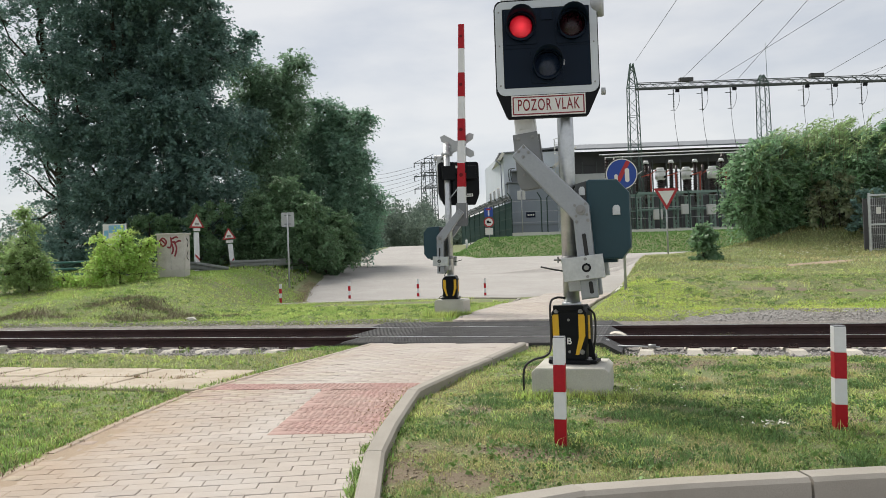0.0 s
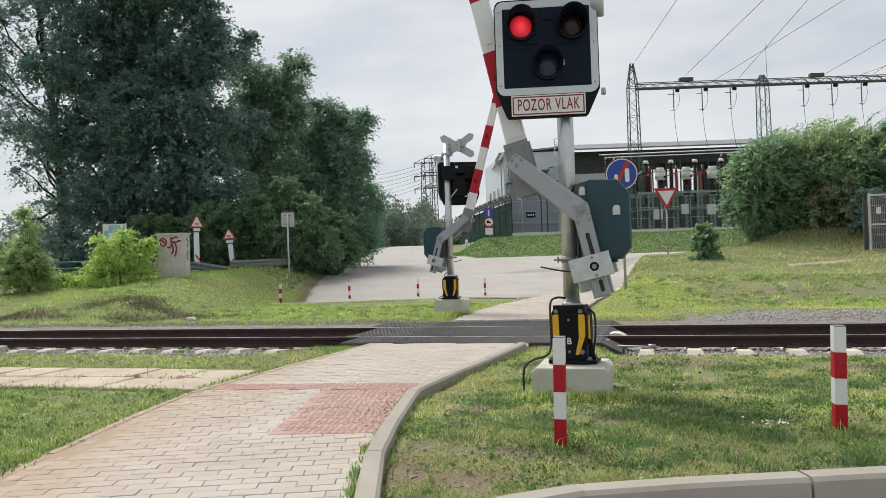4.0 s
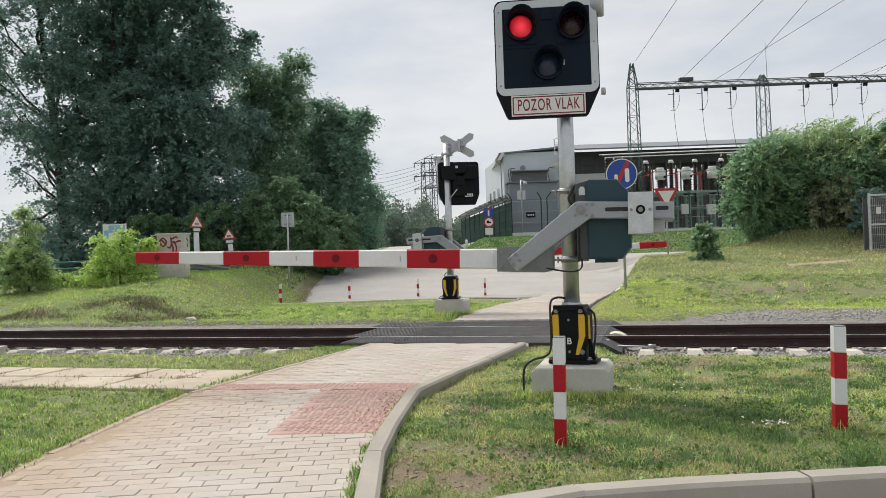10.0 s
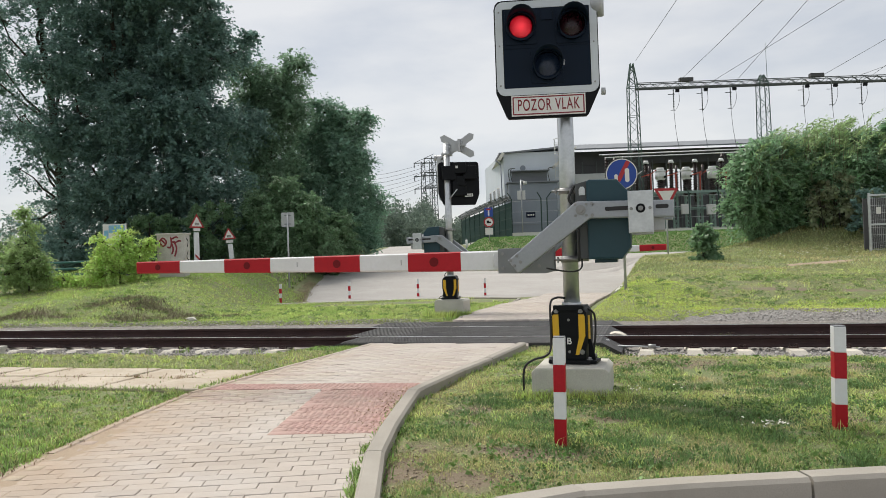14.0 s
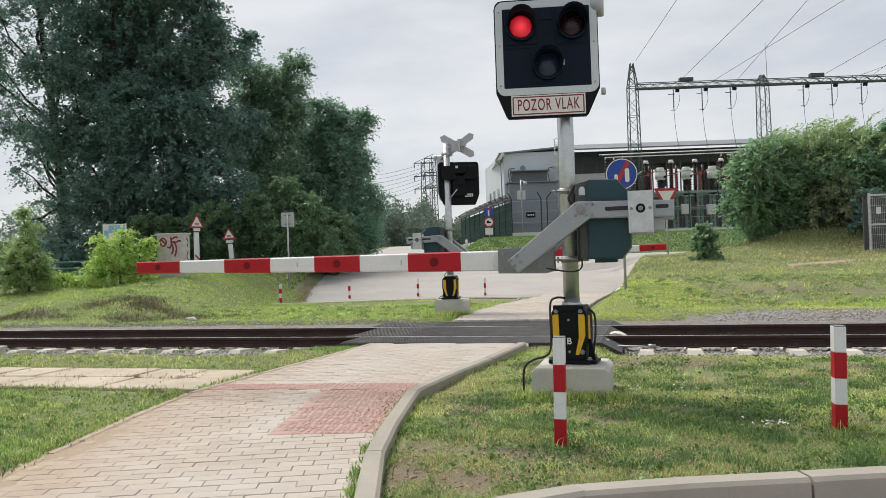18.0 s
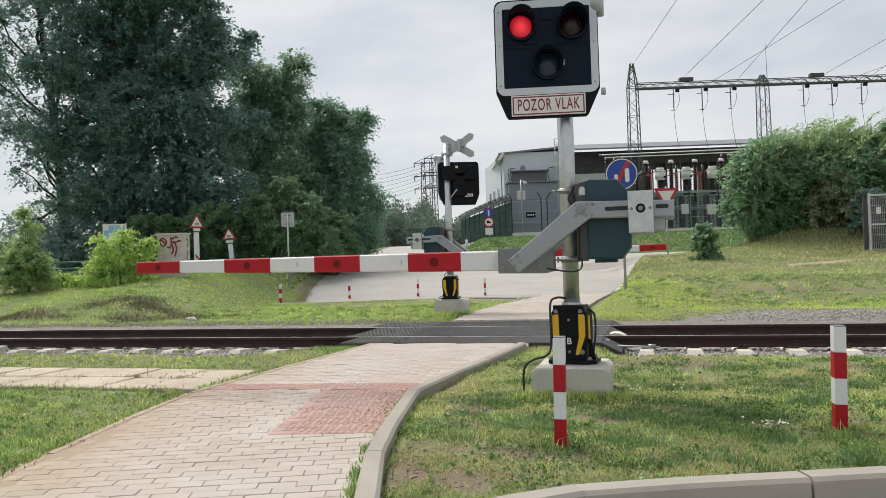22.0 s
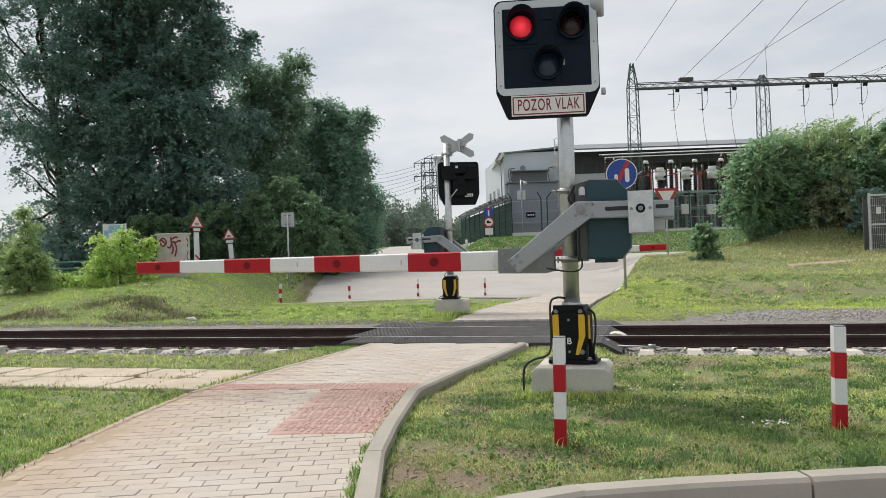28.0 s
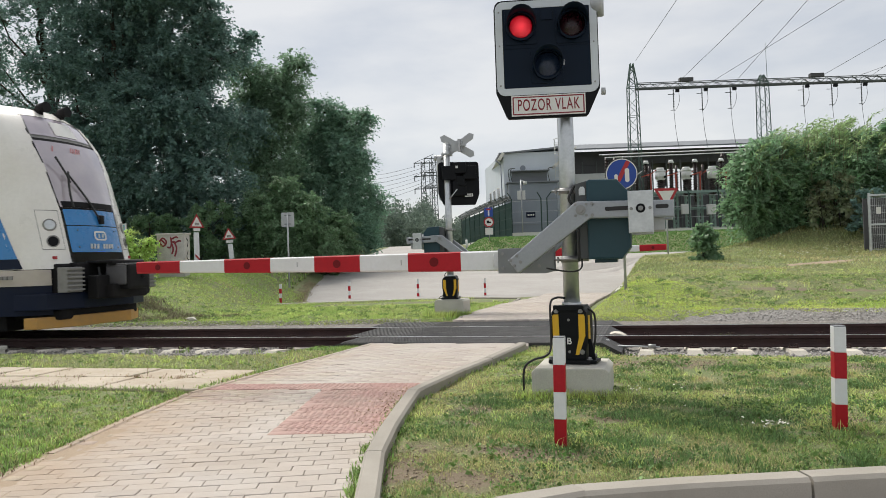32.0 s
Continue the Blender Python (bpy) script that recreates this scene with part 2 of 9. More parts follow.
M["casing"] = mat("teal_grey_casing", (0.024, 0.062, 0.080), 0.42, dark=(0.018, 0.050, 0.066), scale=2.5, amount=0.6, bump=0.05, bump_scale=120, spec=0.3)
M["casing_side"] = mat("grey_casing", (0.075, 0.08, 0.083), 0.55, dark=(0.06, 0.065, 0.068), scale=3, amount=0.5, spec=0.3)
M["white"] = mat("white_paint", (0.74, 0.75, 0.77), 0.42, dark=(0.62, 0.62, 0.62), scale=3.5, amount=0.35, fine=0.03, bump_scale=20)
M["red"] = mat("red_reflective", (0.42, 0.012, 0.022), 0.45, dark=(0.34, 0.012, 0.02), scale=4, amount=0.45, fine=0.05, bump_scale=20, spec=0.25)
M["darkred"] = mat("dark_red_spot", (0.15, 0.007, 0.011), 0.5, spec=0.2)
M["black"] = mat("black_plastic", (0.005, 0.006, 0.008), 0.5, dark=(0.008, 0.009, 0.011), scale=4, amount=0.6, spec=0.15)
M["panel"] = mat("signal_panel_black", (0.0035, 0.0095, 0.021), 0.38, dark=(0.005, 0.012, 0.026), scale=3, amount=0.6, spec=0.12)
M["yellow"] = mat("yellow_reflective", (0.72, 0.42, 0.015), 0.4, dark=(0.6, 0.34, 0.02), scale=6, amount=0.4)
M["bolt"] = mat("zinc_bolt", (0.27, 0.27, 0.27), 0.45, metal=0.6)
M["cable"] = mat("black_cable", (0.012, 0.012, 0.013), 0.55)
M["lamp_red"] = mat("lit_red_lamp", (0.62, 0.006, 0.02), 0.4, emit=0.11)
# bright squiggles where the lamp's ribbed glass gathers the light
lt_ = M["lamp_red"].node_tree
ln_, lm_, lr_ = lt_.nodes.new("ShaderNodeTexNoise"), lt_.nodes.new("ShaderNodeMapping"), lt_.nodes.new("ShaderNodeMapRange")
lm_.inputs["Scale"].default_value = (0.55, 1.0, 1.7)
ln_.inputs["Scale"].default_value, ln_.inputs["Detail"].default_value = 34.0, 2.0
lt_.links.new(lt_.nodes.new("ShaderNodeTexCoord").outputs["Object"], lm_.inputs[0])
lt_.links.new(lm_.outputs[0], ln_.inputs["Vector"])
lt_.links.new(ln_.outputs["Fac"], lr_.inputs["Value"])
for q_, v_ in (("From Min", 0.4), ("From Max", 0.66), ("To Min", 0.03), ("To Max", 0.34)):
    lr_.inputs[q_].default_value = v_
lt_.links.new(lr_.outputs["Result"], lt_.nodes["Principled BSDF"].inputs["Emission Strength"])
M["lamp_hot"] = mat("lit_lamp_core", (1.0, 0.07, 0.10), 0.4, emit=1.3)
M["lens_red"] = mat("unlit_red_lens", (0.022, 0.0025, 0.006), 0.3, dark=(0.012, 0.002, 0.004), scale=18, amount=0.7, spec=0.4)
M["lens_blue"] = mat("unlit_clear_lens", (0.010, 0.020, 0.045), 0.3, dark=(0.016, 0.028, 0.055), scale=12, amount=0.6, spec=0.4)
M["frame_white"] = mat("white_sign_border", (0.56, 0.60, 0.64), 0.5, dark=(0.50, 0.54, 0.58), scale=3, amount=0.5)
M["sign_white"] = mat("sign_white", (0.72, 0.71, 0.69), 0.45, dark=(0.62, 0.61, 0.59), scale=6, amount=0.4)
M["sign_red"] = mat("sign_red", (0.40, 0.02, 0.028), 0.45, dark=(0.32, 0.02, 0.025), scale=5, amount=0.4)
M["sign_blue"] = mat("sign_blue", (0.008, 0.055, 0.32), 0.4, dark=(0.01, 0.045, 0.25), scale=5, amount=0.4)
M["letter"] = mat("dark_red_lettering", (0.20, 0.012, 0.022), 0.5)
M["bark"] = mat("bark", (0.065, 0.052, 0.042), 0.95, dark=(0.035, 0.03, 0.025), scale=6, amount=0.7, bump=0.8, bump_scale=14, stretch=(1, 1, 0.3))
M["leaf_dark"] = mat("dark_foliage", (0.20, 0.32, 0.275), 0.5, dark=(0.15, 0.248, 0.222), scale=0.35, amount=0.8, island=0.3, leaf=0.5, spec=0.25)
M["leaf_deep"] = mat("deep_green_foliage", (0.225, 0.375, 0.255), 0.5, dark=(0.165, 0.285, 0.215), scale=0.5, amount=0.8, island=0.3, leaf=0.5, spec=0.25)
M["leaf_mid"] = mat("green_foliage", (0.235, 0.37, 0.23), 0.5, dark=(0.16, 0.265, 0.185), scale=0.6, amount=0.7, island=0.35, leaf=0.45, spec=0.4)
M["leaf_light"] = mat("light_green_foliage", (0.58, 0.74, 0.23), 0.5, dark=(0.38, 0.56, 0.18), scale=1.0, amount=0.6, island=0.3, leaf=0.5, spec=0.35)
M["leaf_young"] = mat("young_foliage", (0.40, 0.53, 0.23), 0.5, dark=(0.27, 0.39, 0.18), scale=1.0, amount=0.6, island=0.3, leaf=0.5, spec=0.35)
M["leaf_tip"] = mat("pale_shoot_foliage", (0.39, 0.52, 0.25), 0.45, dark=(0.27, 0.40, 0.19), scale=1.0, amount=0.6, island=0.35, leaf=0.4, spec=0.5)
M["stem"] = mat("green_brown_stem", (0.16, 0.15, 0.08), 0.8)
M["leaf_shrub"] = mat("shrub_foliage", (0.19, 0.31, 0.16), 0.5, dark=(0.13, 0.225, 0.125), scale=0.7, amount=0.7, island=0.35, leaf=0.48, spec=0.4)
M["leaf_bush"] = mat("bush_foliage", (0.29, 0.45, 0.25), 0.5, dark=(0.175, 0.31, 0.185), scale=0.8, amount=0.7, island=0.4, leaf=0.45, spec=0.45)
M["leaf_far"] = mat("far_foliage", (0.20, 0.265, 0.21), 0.7, dark=(0.15, 0.20, 0.165), scale=0.15, amount=0.7, island=0.25, leaf=0.3)
M["facade"] = mat("pale_grey_render", (0.56, 0.61, 0.67), 0.85, dark=(0.50, 0.545, 0.60), scale=0.6, amount=0.5, bump=0.1, bump_scale=20, fine=0.04)
M["facade_white"] = mat("off_white_render", (0.62, 0.61, 0.58), 0.85, dark=(0.54, 0.53, 0.5), scale=0.6, amount=0.5, fine=0.04)
M["metalclad"] = mat("grey_sheet_cladding", (0.215, 0.245, 0.29), 0.6, dark=(0.18, 0.205, 0.245), scale=0.5, amount=0.5)
M["roofsheet"] = mat("roof_sheet", (0.17, 0.185, 0.205), 0.6, metal=0.1, dark=(0.145, 0.16, 0.18), scale=0.4, amount=0.5)
M["dark_hall"] = mat("dark_louvre_wall", (0.075, 0.075, 0.08), 0.8, dark=(0.055, 0.055, 0.06), scale=0.7, amount=0.7)
M["lattice"] = mat("painted_lattice_steel", (0.09, 0.10, 0.10), 0.7, dark=(0.07, 0.08, 0.08), scale=1.5, amount=0.5)
M["lattice_green"] = mat("green_painted_steel", (0.085, 0.13, 0.115), 0.7, dark=(0.065, 0.10, 0.09), scale=1.5, amount=0.5)
M["rack_green"] = mat("pale_green_steel", (0.17, 0.25, 0.225), 0.6, dark=(0.13, 0.20, 0.18), scale=1.5, amount=0.5)
M["fence_green"] = mat("green_fence_coating", (0.008, 0.04, 0.032), 0.5, dark=(0.006, 0.03, 0.025), scale=2, amount=0.5)
M["fence_panel"] = mat("dark_green_mesh_panel", (0.008, 0.058, 0.048), 0.6, dark=(0.01, 0.066, 0.055), scale=3, amount=0.5, stretch=(4, 4, 0.5))
M["insulator"] = mat("brown_porcelain", (0.022, 0.012, 0.012), 0.35, dark=(0.014, 0.009, 0.010), scale=4, amount=0.5)
M["white_eq"] = mat("white_equipment", (0.62, 0.63, 0.63), 0.5, dark=(0.5, 0.51, 0.51), scale=2, amount=0.4)
M["red_eq"] = mat("red_busbar", (0.32, 0.05, 0.03), 0.5)
M["cabinet"] = mat("weathered_grp_cabinet", (0.58, 0.545, 0.53), 0.75, dark=(0.42, 0.375, 0.36), scale=3.5, amount=0.8, fine=0.12, bump_scale=20)
M["spray"] = mat("dark_red_spray", (0.26, 0.035, 0.05), 0.7)
M["guard"] = mat("galvanised_guardrail", (0.36, 0.38, 0.37), 0.5, metal=0.5, dark=(0.28, 0.3, 0.29), scale=2, amount=0.5)
M["guard_green"] = mat("green_railing", (0.05, 0.17, 0.14), 0.5, dark=(0.04, 0.13, 0.11), scale=2, amount=0.5)
M["board_blue"] = mat("info_board_blue", (0.16, 0.42, 0.62), 0.4, dark=(0.30, 0.52, 0.66), scale=4, amount=0.6)
M["wire"] = mat("conductor_wire", (0.10, 0.105, 0.11), 0.6, metal=0.3)
M["camera_box"] = mat("light_grey_enclosure", (0.5, 0.5, 0.5), 0.5)
M["glass_dark"] = mat("dark_window_glass", (0.03, 0.035, 0.04), 0.08, spec=0.8)


# ---- mesh helpers ----
def part(name, bm, material, parent=None, label="", smooth=False):
    """Link a bmesh as one mesh object under a thing or a part."""
    me = bpy.data.meshes.new(name)
    bm.to_mesh(me)
    bm.free()
    mats = material if isinstance(material, (list, tuple)) else [material]
    for q in mats:
        me.materials.append(q)
    if smooth:
        me.shade_smooth()
    ob = new(name, me)
    if parent is not None:
        ob.parent = parent
    if label:
        ob["label"] = label
    return ob


def soup(name, verts, faces, material, parent=None, label=""):
    """Link plain vertex and face arrays as one mesh object."""
    me = bpy.data.meshes.new(name)
    verts, faces = np.asarray(verts, np.float32), np.asarray(faces, np.int32)
    k = faces.shape[1]
    me.vertices.add(len(verts))
    me.vertices.foreach_set("co", verts.ravel())
    me.loops.add(faces.size)
    me.loops.foreach_set("vertex_index", faces.ravel())
    me.polygons.add(len(faces))
    me.polygons.foreach_set("loop_start", np.arange(0, faces.size, k, dtype=np.int32))
    me.update(calc_edges=True)
    me.materials.append(material)
    ob = new(name, me)
    if parent is not None:
        ob.parent = parent
    if label:
        ob["label"] = label
    return ob


def thing(name, m, label, category, group="", kind=""):
    ob = new(name)
    ob.empty_display_size = 0.1
    ob.matrix_basis = m
    return tagged(ob, label, category, group, kind)


def box(bm, c, s, bevel=0.0, rz=0.0, m=None, mi=0):
    """A box of size s centred at c, with bevelled edges."""
    mm = Matrix.Translation(c) @ Matrix.Rotation(rz, 4, "Z") @ Matrix.Diagonal((*s, 1))
    if m is not None:
        mm = m @ mm
    vs = bmesh.ops.create_cube(bm, size=1.0, matrix=mm)["verts"]
    fs = {f for v in vs for f in v.link_faces}
    if bevel > 0:
        es = list({e for v in vs for e in v.link_edges})
        res = bmesh.ops.bevel(bm, geom=es, offset=bevel, segments=2, profile=0.6, affect="EDGES")
        fs = set(res["faces"]) | {f for f in fs if f.is_valid}
    for f in fs:
        f.material_index = mi
    return bm


def cyl(bm, a, b, r0, r1=None, seg=12, cap=True, mi=0):
    """A round bar or cone from a to b."""
    a, b = Vector(a), Vector(b)
    r1 = r0 if r1 is None else r1
    d = b - a
    q = d.to_track_quat("Z", "Y").to_matrix().to_4x4()
    mm = Matrix.Translation((a + b) / 2) @ q
    vs = bmesh.ops.create_cone(bm, cap_ends=cap, segments=seg, radius1=r0, radius2=r1, depth=d.length, matrix=mm)["verts"]
    for f in {f for v in vs for f in v.link_faces}:
        f.material_index = mi
        f.smooth = len(f.verts) == 4
    return bm


def prism(bm, pts, y0, y1, mi=0, axis="y", bevel=0.0):
    """An outline in the x-z plane (or x-y for axis z) drawn out from y0 to y1."""
    if axis == "y":
        lo, hi = [(x, y0, z) for x, z in pts], [(x, y1, z) for x, z in pts]
    else:
        lo, hi = [(x, z, y0) for x, z in pts], [(x, z, y1) for x, z in pts]
    a, b = [bm.verts.new(v) for v in lo], [bm.verts.new(v) for v in hi]
    n = len(pts)
    fs = [bm.faces.new(a), bm.faces.new(b[::-1])]
    fs += [bm.faces.new((a[i], b[i], b[(i + 1) % n], a[(i + 1) % n])) for i in range(n)]
    bmesh.ops.recalc_face_normals(bm, faces=fs)
    if bevel > 0:
        es = list({e for f in fs[:2] for e in f.edges})
        r = bmesh.ops.bevel(bm, geom=es, offset=bevel, segments=2, profile=0.6, affect="EDGES")
        fs = [f for f in fs if f.is_valid] + r["faces"]
    for f in fs:
        f.material_index = mi
    return bm


def rounded(x0, z0, x1, z1, r, n=5):
    """A rectangle's outline with rounded corners."""
    pts = []
    for cx, cz, a0 in ((x1 - r, z1 - r, 0), (x0 + r, z1 - r, 90), (x0 + r, z0 + r, 180), (x1 - r, z0 + r, 270)):
        for i in range(n + 1):
            a = radians(a0 + 90 * i / n)
            pts.append((cx + r * math.cos(a), cz + r * math.sin(a)))
    return pts


def tube(bm, pts, r, seg=8, mi=0):
    """A bent round bar or cable along pts (smoothed)."""
    pts = [Vector(q) for q in pts]
    path = []
    for i in range(len(pts) - 1):
        p0, p1, p2, p3 = pts[max(i - 1, 0)], pts[i], pts[i + 1], pts[min(i + 2, len(pts) - 1)]
        for k in range(5):
            u = k / 5
            path.append(0.5 * ((2 * p1) + (p2 - p0) * u + (2 * p0 - 5 * p1 + 4 * p2 - p3) * u * u + (3 * p1 - p0 - 3 * p2 + p3) * u ** 3))
    path.append(pts[-1])
    rings = []
    for i, q in enumerate(path):
        d = (path[min(i + 1, len(path) - 1)] - path[max(i - 1, 0)]).normalized()
        a = d.orthogonal().normalized() if not rings else (prev - d * prev.dot(d)).normalized()
        prev = a
        b = d.cross(a)
        rings.append([bm.verts.new(q + r * (math.cos(t) * a + math.sin(t) * b)) for t in [2 * math.pi * k / seg for k in range(seg)]])
    for r0, r1 in zip(rings, rings[1:]):
        for k in range(seg):
            f = bm.faces.new((r0[k], r0[(k + 1) % seg], r1[(k + 1) % seg], r1[k]))
            f.material_index, f.smooth = mi, True
    return bm


def B():
    return bmesh.new()


def bolt(parent, c, r=0.012, axis=(0, -1, 0), name="bolt"):
    b = B()
    c, axis = Vector(c), Vector(axis)
    cyl(b, c, c + axis * r * 0.4, r * 1.4, seg=12)
    cyl(b, c + axis * r * 0.4, c + axis * r * 1.5, r, seg=6)
    return part(name, b, M["bolt"], parent)


# ---- the lie of the land ----
AX, AY = 0.2735, 0.9619


def site(s, d):
    """From the lane's own axes (s across, d along, from the tripod) to the track's."""
    return (s * AY - d * AX, EYE[1] + s * AX + d * AY)


def lane(x, y):
    """The other way round."""
    return x * AY + (y - EYE[1]) * AX, -x * AX + (y - EYE[1]) * AY


def sm(a, b, v):
    t = np.clip((v - a) / (b - a), 0, 1)
    return t * t * (3 - 2 * t)


def lane_z(d):
    return -0.16 + 0.05 * np.clip(d - 25, 0, 62)


def hill_edge(d):
    return 3.3 + np.clip(d - 15, 0, 45) * 0.29


def height(x, y):
    """The ground's height over the rail heads."""
    x, y = np.asarray(x, float), np.asarray(y, float)
    s, d = lane(x, y)
    z = np.zeros_like(d) - 0.02
    z = z + (lane_z(d) + 0.0) * sm(16, 24, d)
    # bank beside the lane on the one hand
    zl = 0.86 + 0.035 * np.clip(d - 26, 0, 50) + 0.05 * np.sin(s * 0.7 + 1) - 0.1 * sm(-12, -22, s)
    yb = y + 0.35 * np.sin(x * 0.8) + 0.2 * np.sin(x * 2.1 + 1)
    wl = sm(-5.3, -7.9, s) * (0.55 * sm(3.4, 6.0, yb) + 0.45 * sm(5.0, 10.5, yb))
    z = z + np.maximum(zl - z, 0) * wl
    # grassy rise with the bush on the other
    zr = np.interp(d, [12, 14, 17, 24, 29, 37, 45], [0, 0.06, 0.4, 0.84, 0.98, 1.0, 0.9])
    e = hill_edge(d)
    z = z + np.maximum(zr - z, 0) * sm(e - 0.4, e + 0.6, s) * sm(2.6, 4.5, y)
    z = z + 1.4 * np.exp(-((s - 16.0) / 3.6) ** 2 - ((d - 29.0) / 3.0) ** 2)
    # bank up to the substation yard
    wb = sm(51.5, 59, d) * sm(0.8, 3.5, s - (d - 57) * 0.03)
    z = z + np.maximum(2.8 - z, 0) * wb
    # track bed
    tb = sm(-2.1, -1.2, y) * (1 - sm(2.6, 3.3, y))
    # earth banked up to the ends of the crossing deck
    tb = tb * (1 - 0.85 * (1 - sm(-0.7, -0.4, y)) * np.maximum(sm(-2.0, -1.7, x) * (1 - sm(-0.75, -0.2, x)), sm(-5.2, -4.5, x) * (1 - sm(-3.6, -3.3, x))))
    z = z * (1 - tb) - 0.25 * tb
    # slow fall towards the tripod and small unevenness
    z = z + 0.015 * np.sin(x * 2.1 + y) * np.cos(y * 1.7 - x * 0.6) * (1 - tb)
    return z


def hz(x, y):
    return float(height(x, y))


# ---- ground, road, track, footpath ----
PATH_IN = [(-1.0, -11.5), (-1.15, -8.2), (-1.33, -7.27), (-1.583, -6.52), (-1.735, -5.88), (-1.875, -5.18), (-1.98, -4.62), (-1.965, -4.35), (-1.88, -3.46), (-1.775, -2.7), (-1.66, -1.53), (-1.64, -0.85)]
PATH_OUT = [(-1.9, -11.5), (-2.75, -9.0), (-3.44, -7.16), (-3.79, -5.64), (-3.97, -4.65), (-3.92, -3.65), (-3.82, -2.5), (-3.73, -1.11), (-3.72, -0.85)]


def edge_x(line, y):
    return np.interp(y, [q[1] for q in line], [q[0] for q in line])


def on_path(x, y, grow=0.0):
    near = (x > edge_x(PATH_OUT, y) - grow) & (x < edge_x(PATH_IN, y) + grow) & (y < -0.8)
    far = (x > -3.62 - grow) & (x < -1.3 + grow) & (y > 2.3) & (y < 15.5)
    slab = (x < -3.9) & (y > -4.46 - grow) & (y < -3.26 + grow)
    return near | far | slab


def spaced(*runs):
    out = []
    for a, b, step in runs:
        out += list(np.arange(a, b, step))
    return np.array(out + [runs[-1][1]])


def sheet(name, xs, ys, zf, material, label, kind="structure", keep=None):
    X, Y = np.meshgrid(xs, ys)
    Z = zf(X, Y)
    v = np.stack([X, Y, Z], -1).reshape(-1, 3)
    n, k = len(xs), len(ys)
    i = np.arange(n * k).reshape(k, n)
    f = np.stack([i[:-1, :-1], i[:-1, 1:], i[1:, 1:], i[1:, :-1]], -1).reshape(-1, 4)
    if keep is not None:
        c = v[f].mean(1)
        f = f[keep(c[:, 0], c[:, 1])]
    ob = soup(name, v, f, material)
    ob.data.shade_smooth()
    return tagged(ob, label, name, kind=kind)


def ground_z(x, y):
    near = (np.asarray(x) > -0.66) & (np.asarray(y) < np.interp(x, [-0.72, -0.6, -0.36, 0.66, 2.65, 4.6, 40], [-8.4, -7.36, -7.12, -6.72, -6.02, -5.4, -5.35]))
    return height(x, y) - np.where(np.asarray(y) > 2, 0.0, 0.09) * on_path(x, y, 0.05) - 0.22 * (near & (np.asarray(x) < 38) & (np.asarray(y) > -38))


gx = spaced((-2600, -300, 300), (-300, -60, 12), (-60, -16, 0.9), (-16, 8, 0.2), (8, 60, 0.9), (60, 300, 12), (300, 2600, 300))
gy = spaced((-700, -60, 80), (-60, -12, 4), (-12, 5, 0.17), (5, 20, 0.4), (20, 100, 1.0), (100, 300, 12), (300, 3400, 300))
ground = sheet("ground", gx, gy, ground_z, M["soil"], "patchy mown grass on brown soil with worn spots")

# lane and its branch: a worn asphalt sheet laid on the ground
def lane_edges(d):
    left = np.interp(d, [13, 20, 24, 26, 30, 39, 60, 90, 140], [-3.0, -3.4, -4.6, -5.0, -5.6, -6.3, -6.3, -6.4, -9])
    right = np.interp(d, [13, 15, 17, 24, 34, 36, 38, 48.5, 51.5, 55, 75, 90, 140], [2.2, 2.5, 2.9, 5.4, 9.0, 16, 90, 90, 2.6, 1.2, -1.3, -1.6, -5])
    return left, right


lv, lf = [], []
lds = [24.3] + list(np.arange(24.5, 100, 0.75))
for d in lds:
    a, b = lane_edges(d)
    for k in range(41):
        s = a + (b - a) * k / 40
        x, y = site(s, d)
        lv.append((x, y, hz(x, y) + (0.05 if 0 < k < 40 and d > lds[0] else -0.04)))
for i in range(len(lds) - 1):
    for k in range(40):
        a = i * 41 + k
        lf.append((a, a + 1, a + 42, a + 41))
road = soup("road", lv, lf, M["asphalt"])
road.data.shade_smooth()
tagged(road, "worn pale asphalt lane with a branch to the substation", "road", kind="structure")

# track bed: ballast, sleepers, rails
bal = sheet("ballast", spaced((-120, -30, 6), (-30, 12, 0.5), (12, 120, 6)), np.array([-1.5, -1.15, -0.5, 0.0, 0.75, 1.5, 2.0, 2.65, 3.0, 3.25]),
            lambda x, y: np.where(y > 2.6, height(x, y) + 0.02 - 0.05 * (y > 3.2), np.interp(y, [-1.5, -1.15, -0.5, 0, 0.75, 1.5, 2.0, 2.65, 3.0], [-0.25, -0.225, -0.215, -0.205, -0.20, -0.21, -0.22, -0.23, -0.27]) + np.where((y < -0.3) & (y > -1.4), np.where(x < -4.6, 0.026, np.where(x > -0.2, 0.02, 0.0)), 0.0)), M["ballast_bed"], "grey crushed stone bed of the track")
VERGE_X, VERGE_Y = [-0.4, 0.3, 1.0, 2.2, 3.0, 3.7, 8], [2.6, 2.95, 3.4, 3.8, 3.5, 3.25, 3.1]
sheet("gravel_bed", np.arange(-0.3, 8.0, 0.08), np.arange(3.0, 4.4, 0.08), lambda x, y: height(x, y) + 0.012, M["gravel_bed"], "compacted grey gravel beside the track",
      keep=lambda x, y: y < np.interp(x, VERGE_X, VERGE_Y) + 0.10 * np.sin(9 * x) * np.sin(5.3 * x + 1))
rng = np.random.default_rng(3)
n = 16000
px_ = np.concatenate([rng.uniform(-16, 5, n), 0.0 + 6.2 * rng.random(8000) ** 0.6, rng.uniform(-15, -4.3, 6500)])
py_ = np.concatenate([np.where(rng.random(n) < 0.6, rng.uniform(-1.35, 0.0, n), rng.uniform(0.0, 2.9, n)), 2.3 + 1.7 * rng.random(8000) ** 1.2, rng.uniform(2.3, 3.25, 6500)])
